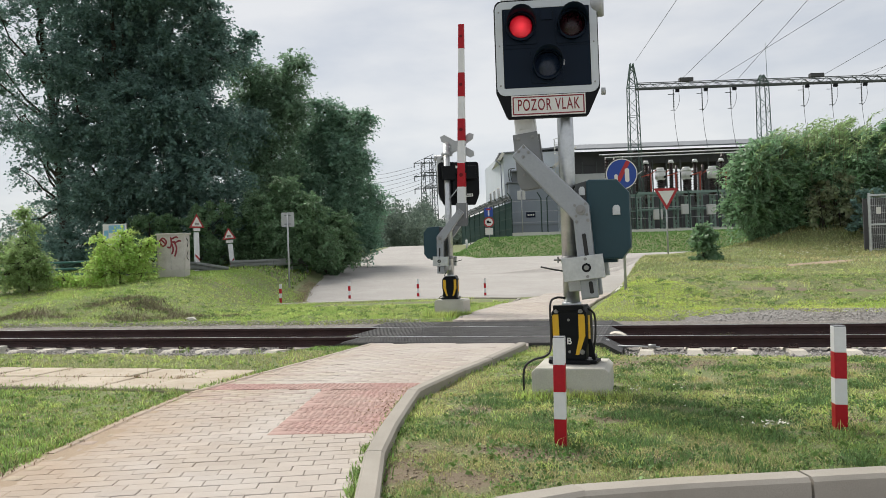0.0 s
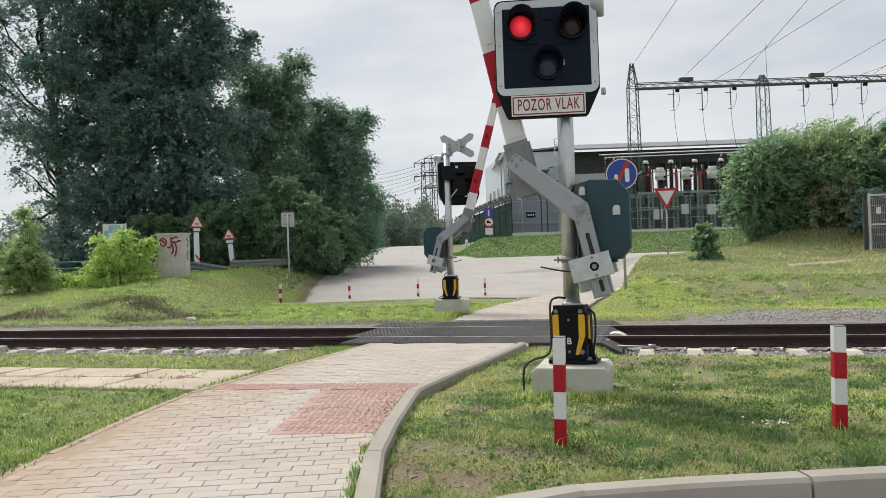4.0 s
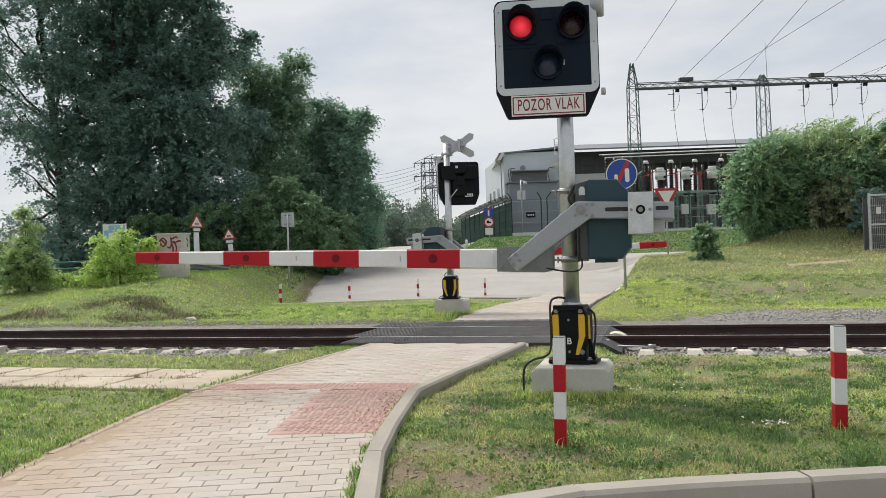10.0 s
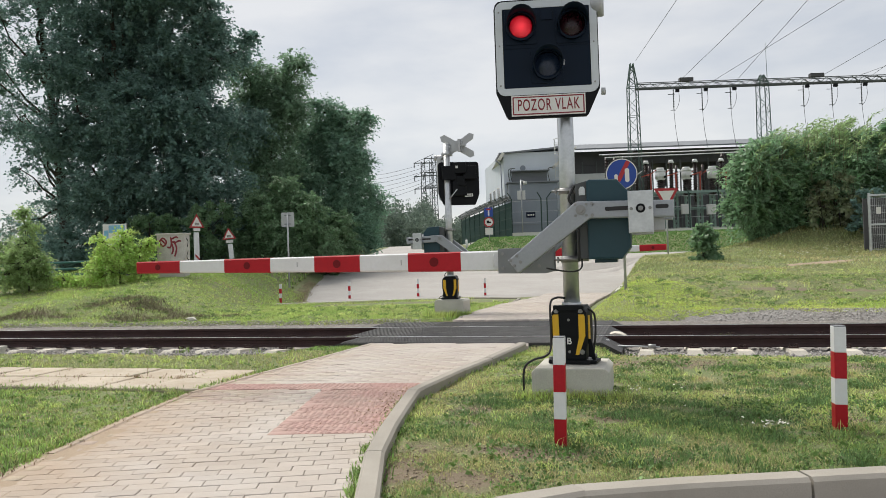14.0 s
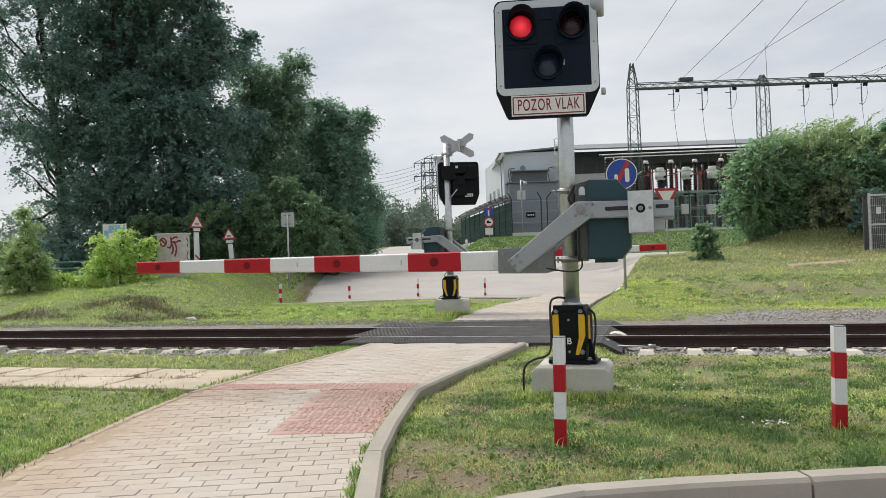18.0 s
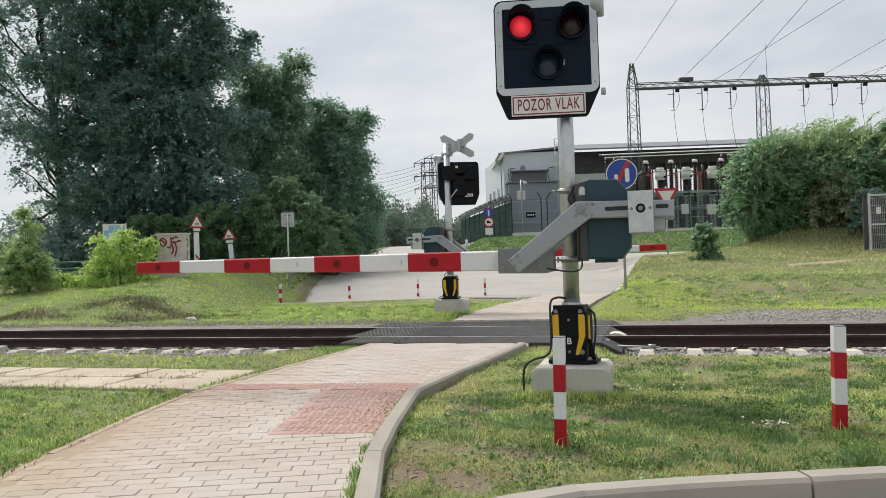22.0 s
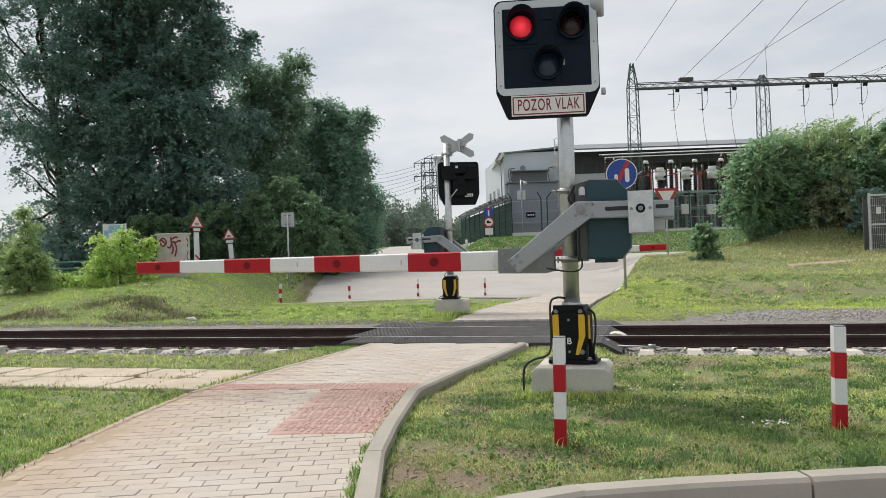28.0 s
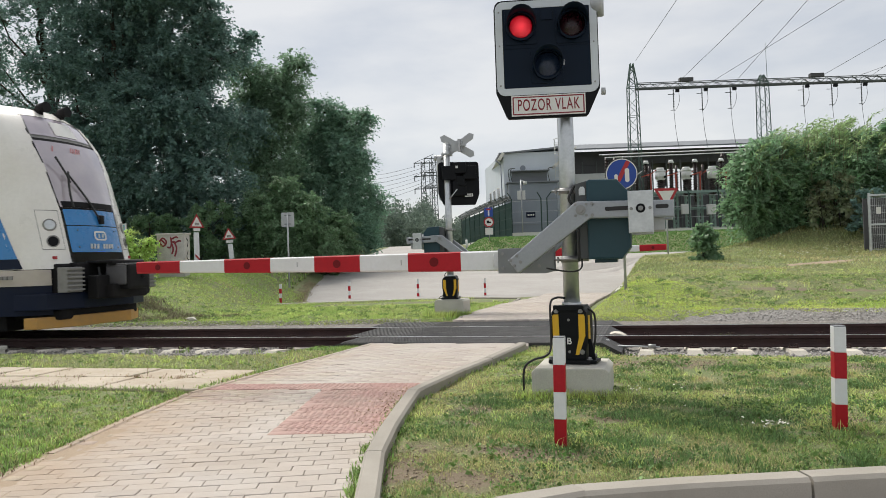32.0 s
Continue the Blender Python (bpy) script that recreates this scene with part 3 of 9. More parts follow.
size = np.where(py_ > 2.3, rng.uniform(0.009, 0.019, len(px_)), rng.uniform(0.014, 0.034, len(px_)))
zz = np.where(py_ > 2.55, height(px_, py_) + 0.012, np.where(py_ < -0.1, np.where(px_ < -4.6, -0.195, -0.205), -0.21)) + size * 0.25
oct_ = np.array([(1, 0, 0), (0, 1, 0), (-1, 0, 0), (0, -1, 0), (0, 0, 0.8), (0, 0, -0.8)], float)
octf = np.array([(0, 1, 4), (1, 2, 4), (2, 3, 4), (3, 0, 4), (1, 0, 5), (2, 1, 5), (3, 2, 5), (0, 3, 5)])
jit = oct_[None] * rng.uniform(0.6, 1.35, (len(px_), 6, 3)) + rng.normal(0, 0.18, (len(px_), 6, 3))
ang = rng.uniform(0, 6.28, len(px_))
ca, sa = np.cos(ang)[:, None], np.sin(ang)[:, None]
jx, jy = jit[..., 0] * ca - jit[..., 1] * sa, jit[..., 0] * sa + jit[..., 1] * ca
sv = np.stack([jx * size[:, None] + px_[:, None], jy * size[:, None] + py_[:, None], jit[..., 2] * size[:, None] + zz[:, None]], -1)
for pick, mt, lab in ((py_ <= 2.3, "stone", "loose grey ballast stones along the track"), (py_ > 2.3, "gravel_pale", "pale fine gravel on the verge beyond the track")):
    k = int(pick.sum())
    tagged(soup("ballast_stones", sv[pick].reshape(-1, 3), (octf[None] + 6 * np.arange(k)[:, None, None]).reshape(-1, 3), M[mt]), lab, "gravel", kind="stuff")

track = thing("railway_track", pose(0, 0, 0), "single railway track with rusty rails on concrete sleepers", "track", kind="structure")


def rail(y):
    b = B()
    half = [(0.075, -0.150), (0.075, -0.140), (0.02, -0.122), (0.0085, -0.10), (0.0085, -0.055), (0.034, -0.040), (0.0355, -0.008), (0.030, -0.001)]
    prof = half + [(-a, z) for a, z in half[::-1]]
    rings = []
    for x in (-700, -300, -140, -60, -20, 0, 20, 60, 140):
        rings.append([b.verts.new((x, y + a, z)) for a, z in prof])
    k = len(prof)
    for r0, r1 in zip(rings, rings[1:]):
        for i in range(k):
            f = b.faces.new((r0[i], r0[(i + 1) % k], r1[(i + 1) % k], r1[i]))
            f.material_index = 1 if i == 7 else 0
    bmesh.ops.recalc_face_normals(b, faces=b.faces[:])
    return part("rail", b, [M["rust"], M["railtop"]], track, "rusty brown steel rail with a polished head")


rail(0.0)
rail(1.505)
b = B()
for sgn in (1, -1):
    pts = [(0.0, -0.35), (1.3, -0.35), (1.3, -0.20), (1.235, -0.142), (1.0, -0.150), (0.86, -0.162), (0.60, -0.168), (0.45, -0.20), (0.0, -0.19)]
    vs = []
    for w in (-0.115, 0.115):
        vs.append([b.verts.new((w * (0.72 if z > -0.2 else 1.0), sgn * a, z)) for a, z in pts])
    kk = len(pts)
    fs = [b.faces.new(vs[0]), b.faces.new(vs[1][::-1])] + [b.faces.new((vs[0][i], vs[1][i], vs[1][(i + 1) % kk], vs[0][(i + 1) % kk])) for i in range(kk)]
    bmesh.ops.recalc_face_normals(b, faces=fs)
first = part("sleeper", b, M["sleeper"], track)
first.location = (-0.121 - 30 * 0.6, 0.7525, 0.0)
clipb = B()
for yy, o in ((0.0, -0.105), (0.0, 0.105), (1.505, -0.105), (1.505, 0.105)):
    for w in (-0.045, 0.045):
        tube(clipb, [(w, yy + o * 1.25, -0.15), (w, yy + o * 1.35, -0.105), (w * 0.4, yy + o * 1.1, -0.115), (w * 0.3, yy + o * 0.75, -0.13)], 0.007, 5)
    box(clipb, (0, yy + o * 1.1, -0.148), (0.12, 0.05, 0.02))
clip0 = part("rail_clip", clipb, M["rust"], first)
clip0.location = (0, -0.7525, 0)
for k in range(1, 52):
    o = first.copy()
    scene.collection.objects.link(o)
    o.location = (-0.121 + (k - 30) * 0.6, 0.7525, 0.006 * math.sin(k * 2.3) - 0.003)
    if 8 < k < 40:
        c = clip0.copy()
        scene.collection.objects.link(c)
        c.parent = o

# rubber crossing panels with their ramped ends
panels = thing("crossing_deck", pose(0, 0, 0), "black ribbed rubber crossing panels between and beside the rails", "crossing panel", kind="structure")
for j, (y0, y1) in enumerate(((-0.80, -0.055), (0.075, 1.43), (1.56, 2.42))):
    for i in range(6):
        x0 = -4.26 + i * 0.6 + (-0.25 * j if i == 0 else 0)
        x1 = -4.26 + (i + 1) * 0.6 - 0.006
        b = B()
        box(b, ((x0 + x1) / 2, (y0 + y1) / 2, -0.08), (x1 - x0, y1 - y0, 0.155), 0.008)
        nr = 13
        for r in range(nr):
            xr = x0 + (r + 0.5) * (x1 - x0) / nr
            box(b, (xr, (y0 + y1) / 2, 0.0), ((x1 - x0) / nr * 0.5, y1 - y0 - 0.06, 0.008))
        part("rubber_panel", b, M["rubber"], panels)
    for xa, xb in ((-4.26 - 0.25 * j, -4.72 - 0.25 * j), (-0.666, -0.42)):
        b = B()
        prism(b, [(xa, -0.16), (xa, -0.004), (xb, -0.13), (xb, -0.16)], y0 + 0.01, y1 - 0.01)
        part("end_ramp", b, M["rubber"], panels)
b = B()
prism(b, [(-0.66, -0.15), (-0.66, -0.03), (-0.56, -0.008), (-0.48, -0.02), (-0.26, -0.15)], 0.42, 0.72, bevel=0.004)
part("deflector", b, M["sleeper"], panels, "white wedge-shaped deflector beside the rail")

# kerbs
def kerb_run(name, pts, width, top, depth, label, piece=1.0, material=None, follow=False, joints=()):
    ob = thing(name, pose(0, 0, 0), label, "kerb", kind="structure")
    dense = []
    for (x0, y0), (x1, y1) in zip(pts, pts[1:]):
        L = math.hypot(x1 - x0, y1 - y0)
        m = max(1, round(L / 0.25))
        dense += [(x0 + (x1 - x0) * i / m, y0 + (y1 - y0) * i / m) for i in range(m)]
    dense.append(pts[-1])
    run, acc = [dense[0]], 0.0
    rnd = random.Random(5)
    for q0, q1 in zip(dense, dense[1:]):
        run.append(q1)
        acc += math.hypot(q1[0] - q0[0], q1[1] - q0[1])
        if q1 is dense[-1] or (q1 in joints if joints else acc >= piece - 0.1):
            b = B()
            rings = []
            lift = rnd.uniform(-0.004, 0.004)
            for i, (x, y) in enumerate(run):
                xa, ya = run[max(i - 1, 0)]
                xb, yb = run[min(i + 1, len(run) - 1)]
                L = math.hypot(xb - xa, yb - ya) or 1
                nx, ny, tx, ty = (yb - ya) / L, -(xb - xa) / L, (xb - xa) / L, (yb - ya) / L
                sh = 0.006 if i == 0 else (-0.006 if i == len(run) - 1 else 0)
                x, y = x + tx * sh, y + ty * sh
                ch = min(0.018, width * 0.2)
                lift_ = lift + (hz(x, y) if follow else 0.0)
                rings.append([b.verts.new((x + nx * w, y + ny * w, z + lift_)) for w, z in ((0, -depth), (0, top - ch), (ch, top), (width - ch, top), (width, top - ch), (width, -depth))])
            for r0, r1 in zip(rings, rings[1:]):
                for k in range(5):
                    b.faces.new((r0[k], r0[k + 1], r1[k + 1], r1[k]))
            b.faces.new(rings[0][::-1])
            b.faces.new(rings[-1])
            bmesh.ops.recalc_face_normals(b, faces=b.faces[:])
            part("kerb_stone", b, material or M["kerb"], ob)
            run, acc = [q1], 0.0
    return ob


kerb_run("footpath_kerb", PATH_IN[:-1] + [(-1.655, -1.3)], 0.115, 0.06, 0.15, "raised grey concrete kerb along the footpath", joints=[PATH_IN[k] for k in (1, 3, 6, 8, 9)])
kerb_run("edging_kerb", PATH_OUT[::-1], 0.07, 0.006, 0.15, "low flush buff concrete edging of the footpath", material=M["paver"])
ROAD_KERB = [(-0.5, -11.5), (-0.72, -9.2), (-0.86, -8.0), (-0.84, -7.5), (-0.70, -7.236), (-0.385, -6.998), (0.085, -6.805), (0.60, -6.628), (1.02, -6.478), (1.6, -6.27), (2.6, -5.93), (4.6, -5.3)]
kerb_run("road_kerb", ROAD_KERB, 0.135, 0.085, 0.22, "broad concrete road kerb with a rounded edge", joints=[ROAD_KERB[k] for k in (1, 2, 4, 5, 7, 9, 10)])
kerb_run("far_kerb", [site(-6.4, 24.4), site(-3.0, 24.5), site(0.8, 24.5)], 0.12, -0.125, 0.4, "thin pale concrete edging between verge and lane", material=M["concrete"])
kerb_run("far_path_kerb", [(-3.62, 2.6), (-3.64, 9.0), (-4.1, 12.5), site(0.4, 24.5)], 0.08, 0.045, 0.15, "low concrete edging of the footpath beyond the track", follow=True)
kerb_run("hill_kerb", [site(4.22, 18.4), site(4.55, 19.6), site(5.15, 21.4)], 0.16, 0.11, 0.3, "pale kerb stones at the corner of the lane", material=M["concrete"], follow=True)

# the road surface under the tripod, beyond the broad kerb
b = B()
prism(b, [(-0.72, -9.3), (-0.84, -8.0), (-0.80, -7.5), (-0.62, -7.28), (-0.36, -7.07), (0.60, -6.70), (2.60, -6.0), (4.6, -5.38), (40, -5.3), (40, -40), (-0.72, -40)], -0.30, -0.062, axis="z")
tagged(part("near_road", b, M["asphalt"]), "grey asphalt roadway below the broad kerb", "road", kind="structure")


# ---- level crossing equipment ----
PIVOT = (0.127, 0.0, 1.248)
ARMS, LAMPS = [], []


def ring(bm, c, r0, r1, y0, y1, seg=28, mi=0):
    """A flat ring in the x-z plane between radii r0 and r1."""
    rows = []
    for r, y in ((r0, y1), (r0, y0), (r1, y0), (r1, y1)):
        rows.append([bm.verts.new((c[0] + r * math.cos(2 * math.pi * k / seg), y, c[1] + r * math.sin(2 * math.pi * k / seg))) for k in range(seg)])
    for i in range(4):
        a, c2 = rows[i], rows[(i + 1) % 4]
        for k in range(seg):
            f = bm.faces.new((a[k], a[(k + 1) % seg], c2[(k + 1) % seg], c2[k]))
            f.material_index = mi
    return bm


def hood(bm, c, r, y0, length, mi=0, seg=16, thick=0.006):
    """A lamp visor: a part shell over the lens, longest on top."""
    rows = []
    for rr in (r, r + thick):
        front, back = [], []
        for k in range(seg + 1):
            a = radians(-32 + 244 * k / seg)
            x, z = c[0] + rr * math.cos(a), c[1] + rr * math.sin(a)
            reach = length * (0.25 + 0.75 * max(0.0, math.sin(radians(180 * k / seg))) ** 0.8)
            back.append(bm.verts.new((x, y0, z)))
            front.append(bm.verts.new((x, y0 - reach, z)))
        rows.append((front, back))
    (f0, b0), (f1, b1) = rows
    for k in range(seg):
        for q in ((b0[k], b0[k + 1], f0[k + 1], f0[k]), (b1[k + 1], b1[k], f1[k], f1[k + 1]), (f0[k], f0[k + 1], f1[k + 1], f1[k])):
            f = bm.faces.new(q)
            f.material_index, f.smooth = mi, True
    return bm


def lens_disc(name, c, r, front, back, parent, dotted):
    """A lamp insert that turns on its upright axis: one face shines, the other is a dull lens."""
    b = B()
    seg = 28
    for sgn, mi in ((-1, 0), (1, 1)):
        rings = []
        for rr, yy in ((1.0, 0.004), (0.9, 0.011), (0.5, 0.026), (0.2, 0.031)):
            rings.append([b.verts.new((rr * r * math.cos(2 * math.pi * k / seg), sgn * yy, rr * r * math.sin(2 * math.pi * k / seg))) for k in range(seg)])
        for r0, r1 in zip(rings, rings[1:]):
            for k in range(seg):
                f = b.faces.new((r0[k], r0[(k + 1) % seg], r1[(k + 1) % seg], r1[k]))
                f.material_index, f.smooth = (1 if r0 is rings[0] else mi), True
        f = b.faces.new(rings[-1])
        f.material_index = mi
        if sgn < 0 and dotted:
            for i in range(-5, 6):
                for j in range(-7, 8):
                    x, z = i * 0.0175 + (0.00875 if j % 2 else 0), j * 0.0125 - 0.006 * abs(i) * 0.5
                    q = math.hypot(x, z) / r
                    if q < 0.8:
                        y = -0.034 + 0.03 * q * q
                        k_ = 1.25 - q
                        vs = [b.verts.new((x + a * k_, y, z + e * k_)) for a, e in ((-0.0075, -0.001), (0, -0.0032), (0.0075, 0.001), (0, 0.0032))]
                        b.faces.new(vs).material_index = 2
    bmesh.ops.recalc_face_normals(b, faces=b.faces[:])
    ob = part(name, b, [front, back, M["lamp_hot"]], parent)
    ob.location = c
    return ob


def letters(text, size, material, m, parent, name="lettering", thick=0.0012, width=1.0, heavy=0.012, space=1.0):
    cu = bpy.data.curves.new(name, "FONT")
    cu.body, cu.size, cu.align_x, cu.align_y, cu.extrude = text, size, "CENTER", "CENTER", thick
    cu.offset, cu.space_character = size * heavy, space
    tmp = bpy.data.objects.new(name, cu)
    scene.collection.objects.link(tmp)
    me = bpy.data.meshes.new_from_object(tmp.evaluated_get(bpy.context.evaluated_depsgraph_get()))
    bpy.data.objects.remove(tmp)
    me.transform(m @ Matrix.Diagonal((width, 1, 1, 1)))
    me.materials.clear()
    me.materials.append(material)
    ob = new(name, me)
    ob.parent = parent
    return ob


UPRIGHT = Matrix.Rotation(radians(90), 4, "X")


LAMP_SPOTS = ((-0.212, 0.130), (0.205, 0.125), (-0.006, -0.200))


def warning_light(parent, panel_pose, glowing, foot=-0.625):
    """The black light head with white border; hangs under the mast as a part with its pieces."""
    head = thing_part("light_head", parent, panel_pose)
    b = B()
    prism(b, [(-0.432, foot + 0.225), (-0.352, foot + 0.02), (-0.335, foot), (0.305, foot), (0.322, foot + 0.02), (0.418, foot + 0.225), (0.418, 0.29), (0.406, 0.332), (0.383, 0.354), (0.343, 0.362), (-0.357, 0.362), (-0.397, 0.354), (-0.42, 0.332), (-0.432, 0.29)], 0.0, 0.05, bevel=0.008)
    for cx, cz in LAMP_SPOTS:
        box(b, (cx, 0.10, cz), (0.29, 0.14, 0.29), 0.02)
    me = b
    head.data = bpy.data.meshes.new("light_head")
    me.to_mesh(head.data)
    me.free()
    head.data.materials.append(M["black"])
    b = B()
    outer, inner = rounded(-0.423, -0.432, 0.409, 0.347, 0.07), rounded(-0.364, -0.374, 0.350, 0.286, 0.006)
    o, i = [b.verts.new((x, -0.006, z)) for x, z in outer], [b.verts.new((x, -0.006, z)) for x, z in inner]
    n = len(o)
    for k in range(n):
        b.faces.new((o[k], o[(k + 1) % n], i[(k + 1) % n], i[k]))
    bmesh.ops.recalc_face_normals(b, faces=b.faces[:])
    bmesh.ops.solidify(b, geom=b.faces[:], thickness=0.006)
    part("border", b, M["frame_white"], head, "light grey reflective border")
    b = B()
    prism(b, rounded(-0.361, -0.371, 0.347, 0.283, 0.008), -0.004, 0.002)
    box(b, (-0.20, -0.006, -0.045), (0.31, 0.004, 0.004))
    box(b, (0.20, -0.006, -0.035), (0.29, 0.004, 0.004))
    part("face", b, M["panel"], head, "glossy black lamp face")
    for cx, cz in LAMP_SPOTS:
        b = B()
        prism(b, rounded(cx - 0.132, cz - 0.145, cx + 0.132, cz + 0.145, 0.02), -0.012, -0.003, bevel=0.003)
        part("lamp_plate", b, M["panel"], head)
    for cx, cz in LAMP_SPOTS:
        b = B()
        ring(b, (cx, cz), 0.104, 0.122, -0.055, 0.0)
        hood(b, (cx, cz), 0.117, -0.05, 0.17)
        part("visor", b, M["panel"], head, "dark lamp visor")
    if glowing:
        b = B()
        prism(b, [(-0.311, -0.607), (0.295, -0.607), (0.295, -0.437), (-0.311, -0.437)], -0.008, -0.001, bevel=0.002)
        part("name_plate", b, M["sign_white"], head, "white plate with dark red lettering")
        b = B()
        for q in (rounded(-0.301, -0.597, 0.285, -0.447, 0.006, 2),):
            inn = rounded(-0.291, -0.587, 0.275, -0.457, 0.004, 2)
            o, i = [b.verts.new((x, -0.0095, z)) for x, z in q], [b.verts.new((x, -0.0095, z)) for x, z in inn]
            for k in range(len(o)):
                b.faces.new((o[k], o[(k + 1) % len(o)], i[(k + 1) % len(o)], i[k]))
        part("plate_border", b, M["letter"], head)
        letters("POZOR VLAK", 0.135, M["letter"], Matrix.Translation((-0.008, -0.010, -0.522)) @ UPRIGHT, head, width=0.56, heavy=0.008, space=1.14)
    for x in (-0.392, 0.378):
        for z in (0.26, -0.02, -0.35):
            bolt(head, (x, -0.012, z), 0.005)
    b = B()
    box(b, (0.0, -0.010, 0.225), (0.10, 0.008, 0.09), 0.003)
    part("sensor_cover", b, M["panel"], head)
    for key, (cx, cz) in zip("ab", LAMP_SPOTS):
        d = lens_disc("lamp_insert", (cx, -0.012, cz), 0.103, M["lamp_red"], M["lens_red"], head, True)
        if glowing:
            LAMPS.append((key, d, (cx, -0.012, cz)))
        else:
            d.rotation_euler = (0, 0, math.pi)
    lens_disc("lens", (LAMP_SPOTS[2][0], -0.03, LAMP_SPOTS[2][1]), 0.103, M["lens_blue"], M["lens_blue"], head, False)
    return head


def thing_part(name, parent, m):
    ob = new(name, bpy.data.meshes.new(name))
    ob.parent = parent
    ob.matrix_basis = m
    return ob


def cross_sign(parent, m):
    """St Andrew's cross, seen from behind: two crossed boards with pointed ends."""
    for a in (32, -32):
        b = B()
        pts = [(-0.42, 0.0), (-0.36, 0.075), (0.36, 0.075), (0.42, 0.0), (0.36, -0.075), (-0.36, -0.075)]
        prism(b, pts, -0.004, 0.004, bevel=0.002)
        o = part("cross_board", b, M["galv_matt"], parent, "bare grey back of the crossed boards")
        o.matrix_basis = m @ Matrix.Translation((0, 0.012 if a > 0 else 0.0, 0)) @ Matrix.Rotation(radians(a), 4, "Y")
    b = B()
    box(b, (0, 0.03, 0.0), (0.24, 0.02, 0.22), 0.004)
    box(b, (-0.06, 0.07, 0.0), (0.05, 0.08, 0.26), 0.006)
    box(b, (-0.14, 0.08, 0.0), (0.14, 0.035, 0.035), 0.004)
    o = part("cross_bracket", b, M["galv_matt"], parent)
    o.matrix_basis = m


def barrier(m, label, near):
    bar = thing("level_crossing_barrier", m, label, "barrier", "barriers of the level crossing")
    # footing
    b = B()
    pts = [(-0.30, -0.28), (-0.30, -0.035), (-0.265, 0.0), (0.275, 0.0), (0.31, -0.035), (0.31, -0.28)]
    prism(b, pts, -0.385, 0.20, bevel=0.012)
    box(b, (0.0, -0.387, -0.14), (0.012, 0.008, 0.25))
    box(b, (0.045, -0.387, -0.14), (0.010, 0.008, 0.25))
    box(b, (-0.03, -0.387, -0.14), (0.010, 0.008, 0.25))
    part("footing", b, M["concrete"], bar, "weathered concrete foundation block")
    # base housing: black with yellow bands
    b = B()
    box(b, (0.0, -0.02, 0.02), (0.34, 0.34, 0.03), 0.006)
    box(b, (0.175, -0.06, 0.018), (0.09, 0.20, 0.024), 0.006)
    prism(b, [(0.145, 0.03), (0.145, 0.20), (0.165, 0.20), (0.19, 0.10), (0.20, 0.03)], -0.09, -0.075, bevel=0.002)
    box(b, (0.0, -0.135, 0.455), (0.25, 0.05, 0.05), 0.008)
    prism(b, [(-0.125, 0.03), (-0.145, 0.20), (-0.145, 0.42), (-0.11, 0.47), (0.11, 0.47), (0.145, 0.42), (0.145, 0.20), (0.125, 0.03)], -0.15, 0.13, bevel=0.012)
    housing = part("base_housing", b, M["black"], bar, "black base housing with yellow stripes")
    for sx in (-1, 1):
        b = B()
        band = [(sx * 0.134, 0.39), (sx * 0.126, 0.405), (sx * 0.082, 0.405), (sx * 0.080, 0.21), (sx * 0.048, 0.075), (sx * 0.078, 0.075), (sx * 0.134, 0.23)]
        prism(b, band, -0.156, -0.148, bevel=0.002)
        part("yellow_band", b, M["yellow"], housing)
        b = B()
        prism(b, band, 0.128, 0.136, bevel=0.002)
        part("yellow_band", b, M["yellow"], housing)
        b = B()
        box(b, (sx * 0.147, -0.05, 0.27), (0.006, 0.07, 0.24), 0.002)
        part("yellow_band", b, M["yellow"], housing)
        for z, xx in ((0.435, 0.10), (0.10, 0.105)):
            bolt(housing, (sx * xx, -0.153, z), 0.015)
        for yy in (-0.14, 0.10):
            bolt(housing, (sx * 0.16, yy, 0.034), 0.016, (0, 0, 1))
    for z in (0.36, 0.10):
        bolt(housing, (0.0, -0.151, z), 0.008)
    if near:
        letters("B", 0.075, M["sign_white"], Matrix.Translation((0.0, -0.152, 0.185)) @ UPRIGHT, housing)
    housing.rotation_euler = (0, 0, radians(-6 if near else 6))
    b, mir = B(), (1 if near else -1)
    tube(b, [(mir * q[0], q[1], q[2]) for q in [(-0.05, -0.05, 0.535), (-0.12, -0.10, 0.54), (-0.163, -0.14, 0.48), (-0.165, -0.15, 0.16), (-0.20, -0.2, 0.075), (-0.30, -0.30, 0.05), (-0.365, -0.33, -0.02), (-0.372, -0.33, -0.22)]], 0.009)
    part("cable", b, M["cable"], bar, "black cable looping into the ground")
    b = B()
    tube(b, [(0.10, 0.0, 0.45), (0.18, -0.02, 0.40), (0.19, -0.04, 0.25), (0.17, -0.06, 0.08)], 0.009)
    part("cable", b, M["cable"], bar)
    # mast
    top = 3.34 if near else 3.19
    b = B()
    cyl(b, (0, 0, 0.02), (0, 0, top), 0.067, seg=24)
    cyl(b, (0, 0, top), (0, 0, top + 0.03), 0.067, 0.03, seg=24)
    cyl(b, (0, 0, 0.46), (0, 0, 0.50), 0.08, seg=24)
    part("mast", b, M["galv"], bar, "galvanised steel mast")
    for z in (0.83, 1.40):
        b = B()
        cyl(b, (0, 0, z), (0, 0, z + 0.05), 0.078, seg=20)
        box(b, (0.06, 0.0, z + 0.025), (0.18, 0.10, 0.04), 0.004)
        cyl(b, (-0.125, -0.085, z + 0.025), (0.14, -0.085, z + 0.025), 0.009, seg=8)
        box(b, (-0.09, -0.085, z + 0.025), (0.012, 0.04, 0.05))
        part("clamp", b, M["bolt"], bar, "dark zinc-plated clamp")
    # drive housing
    b = B()
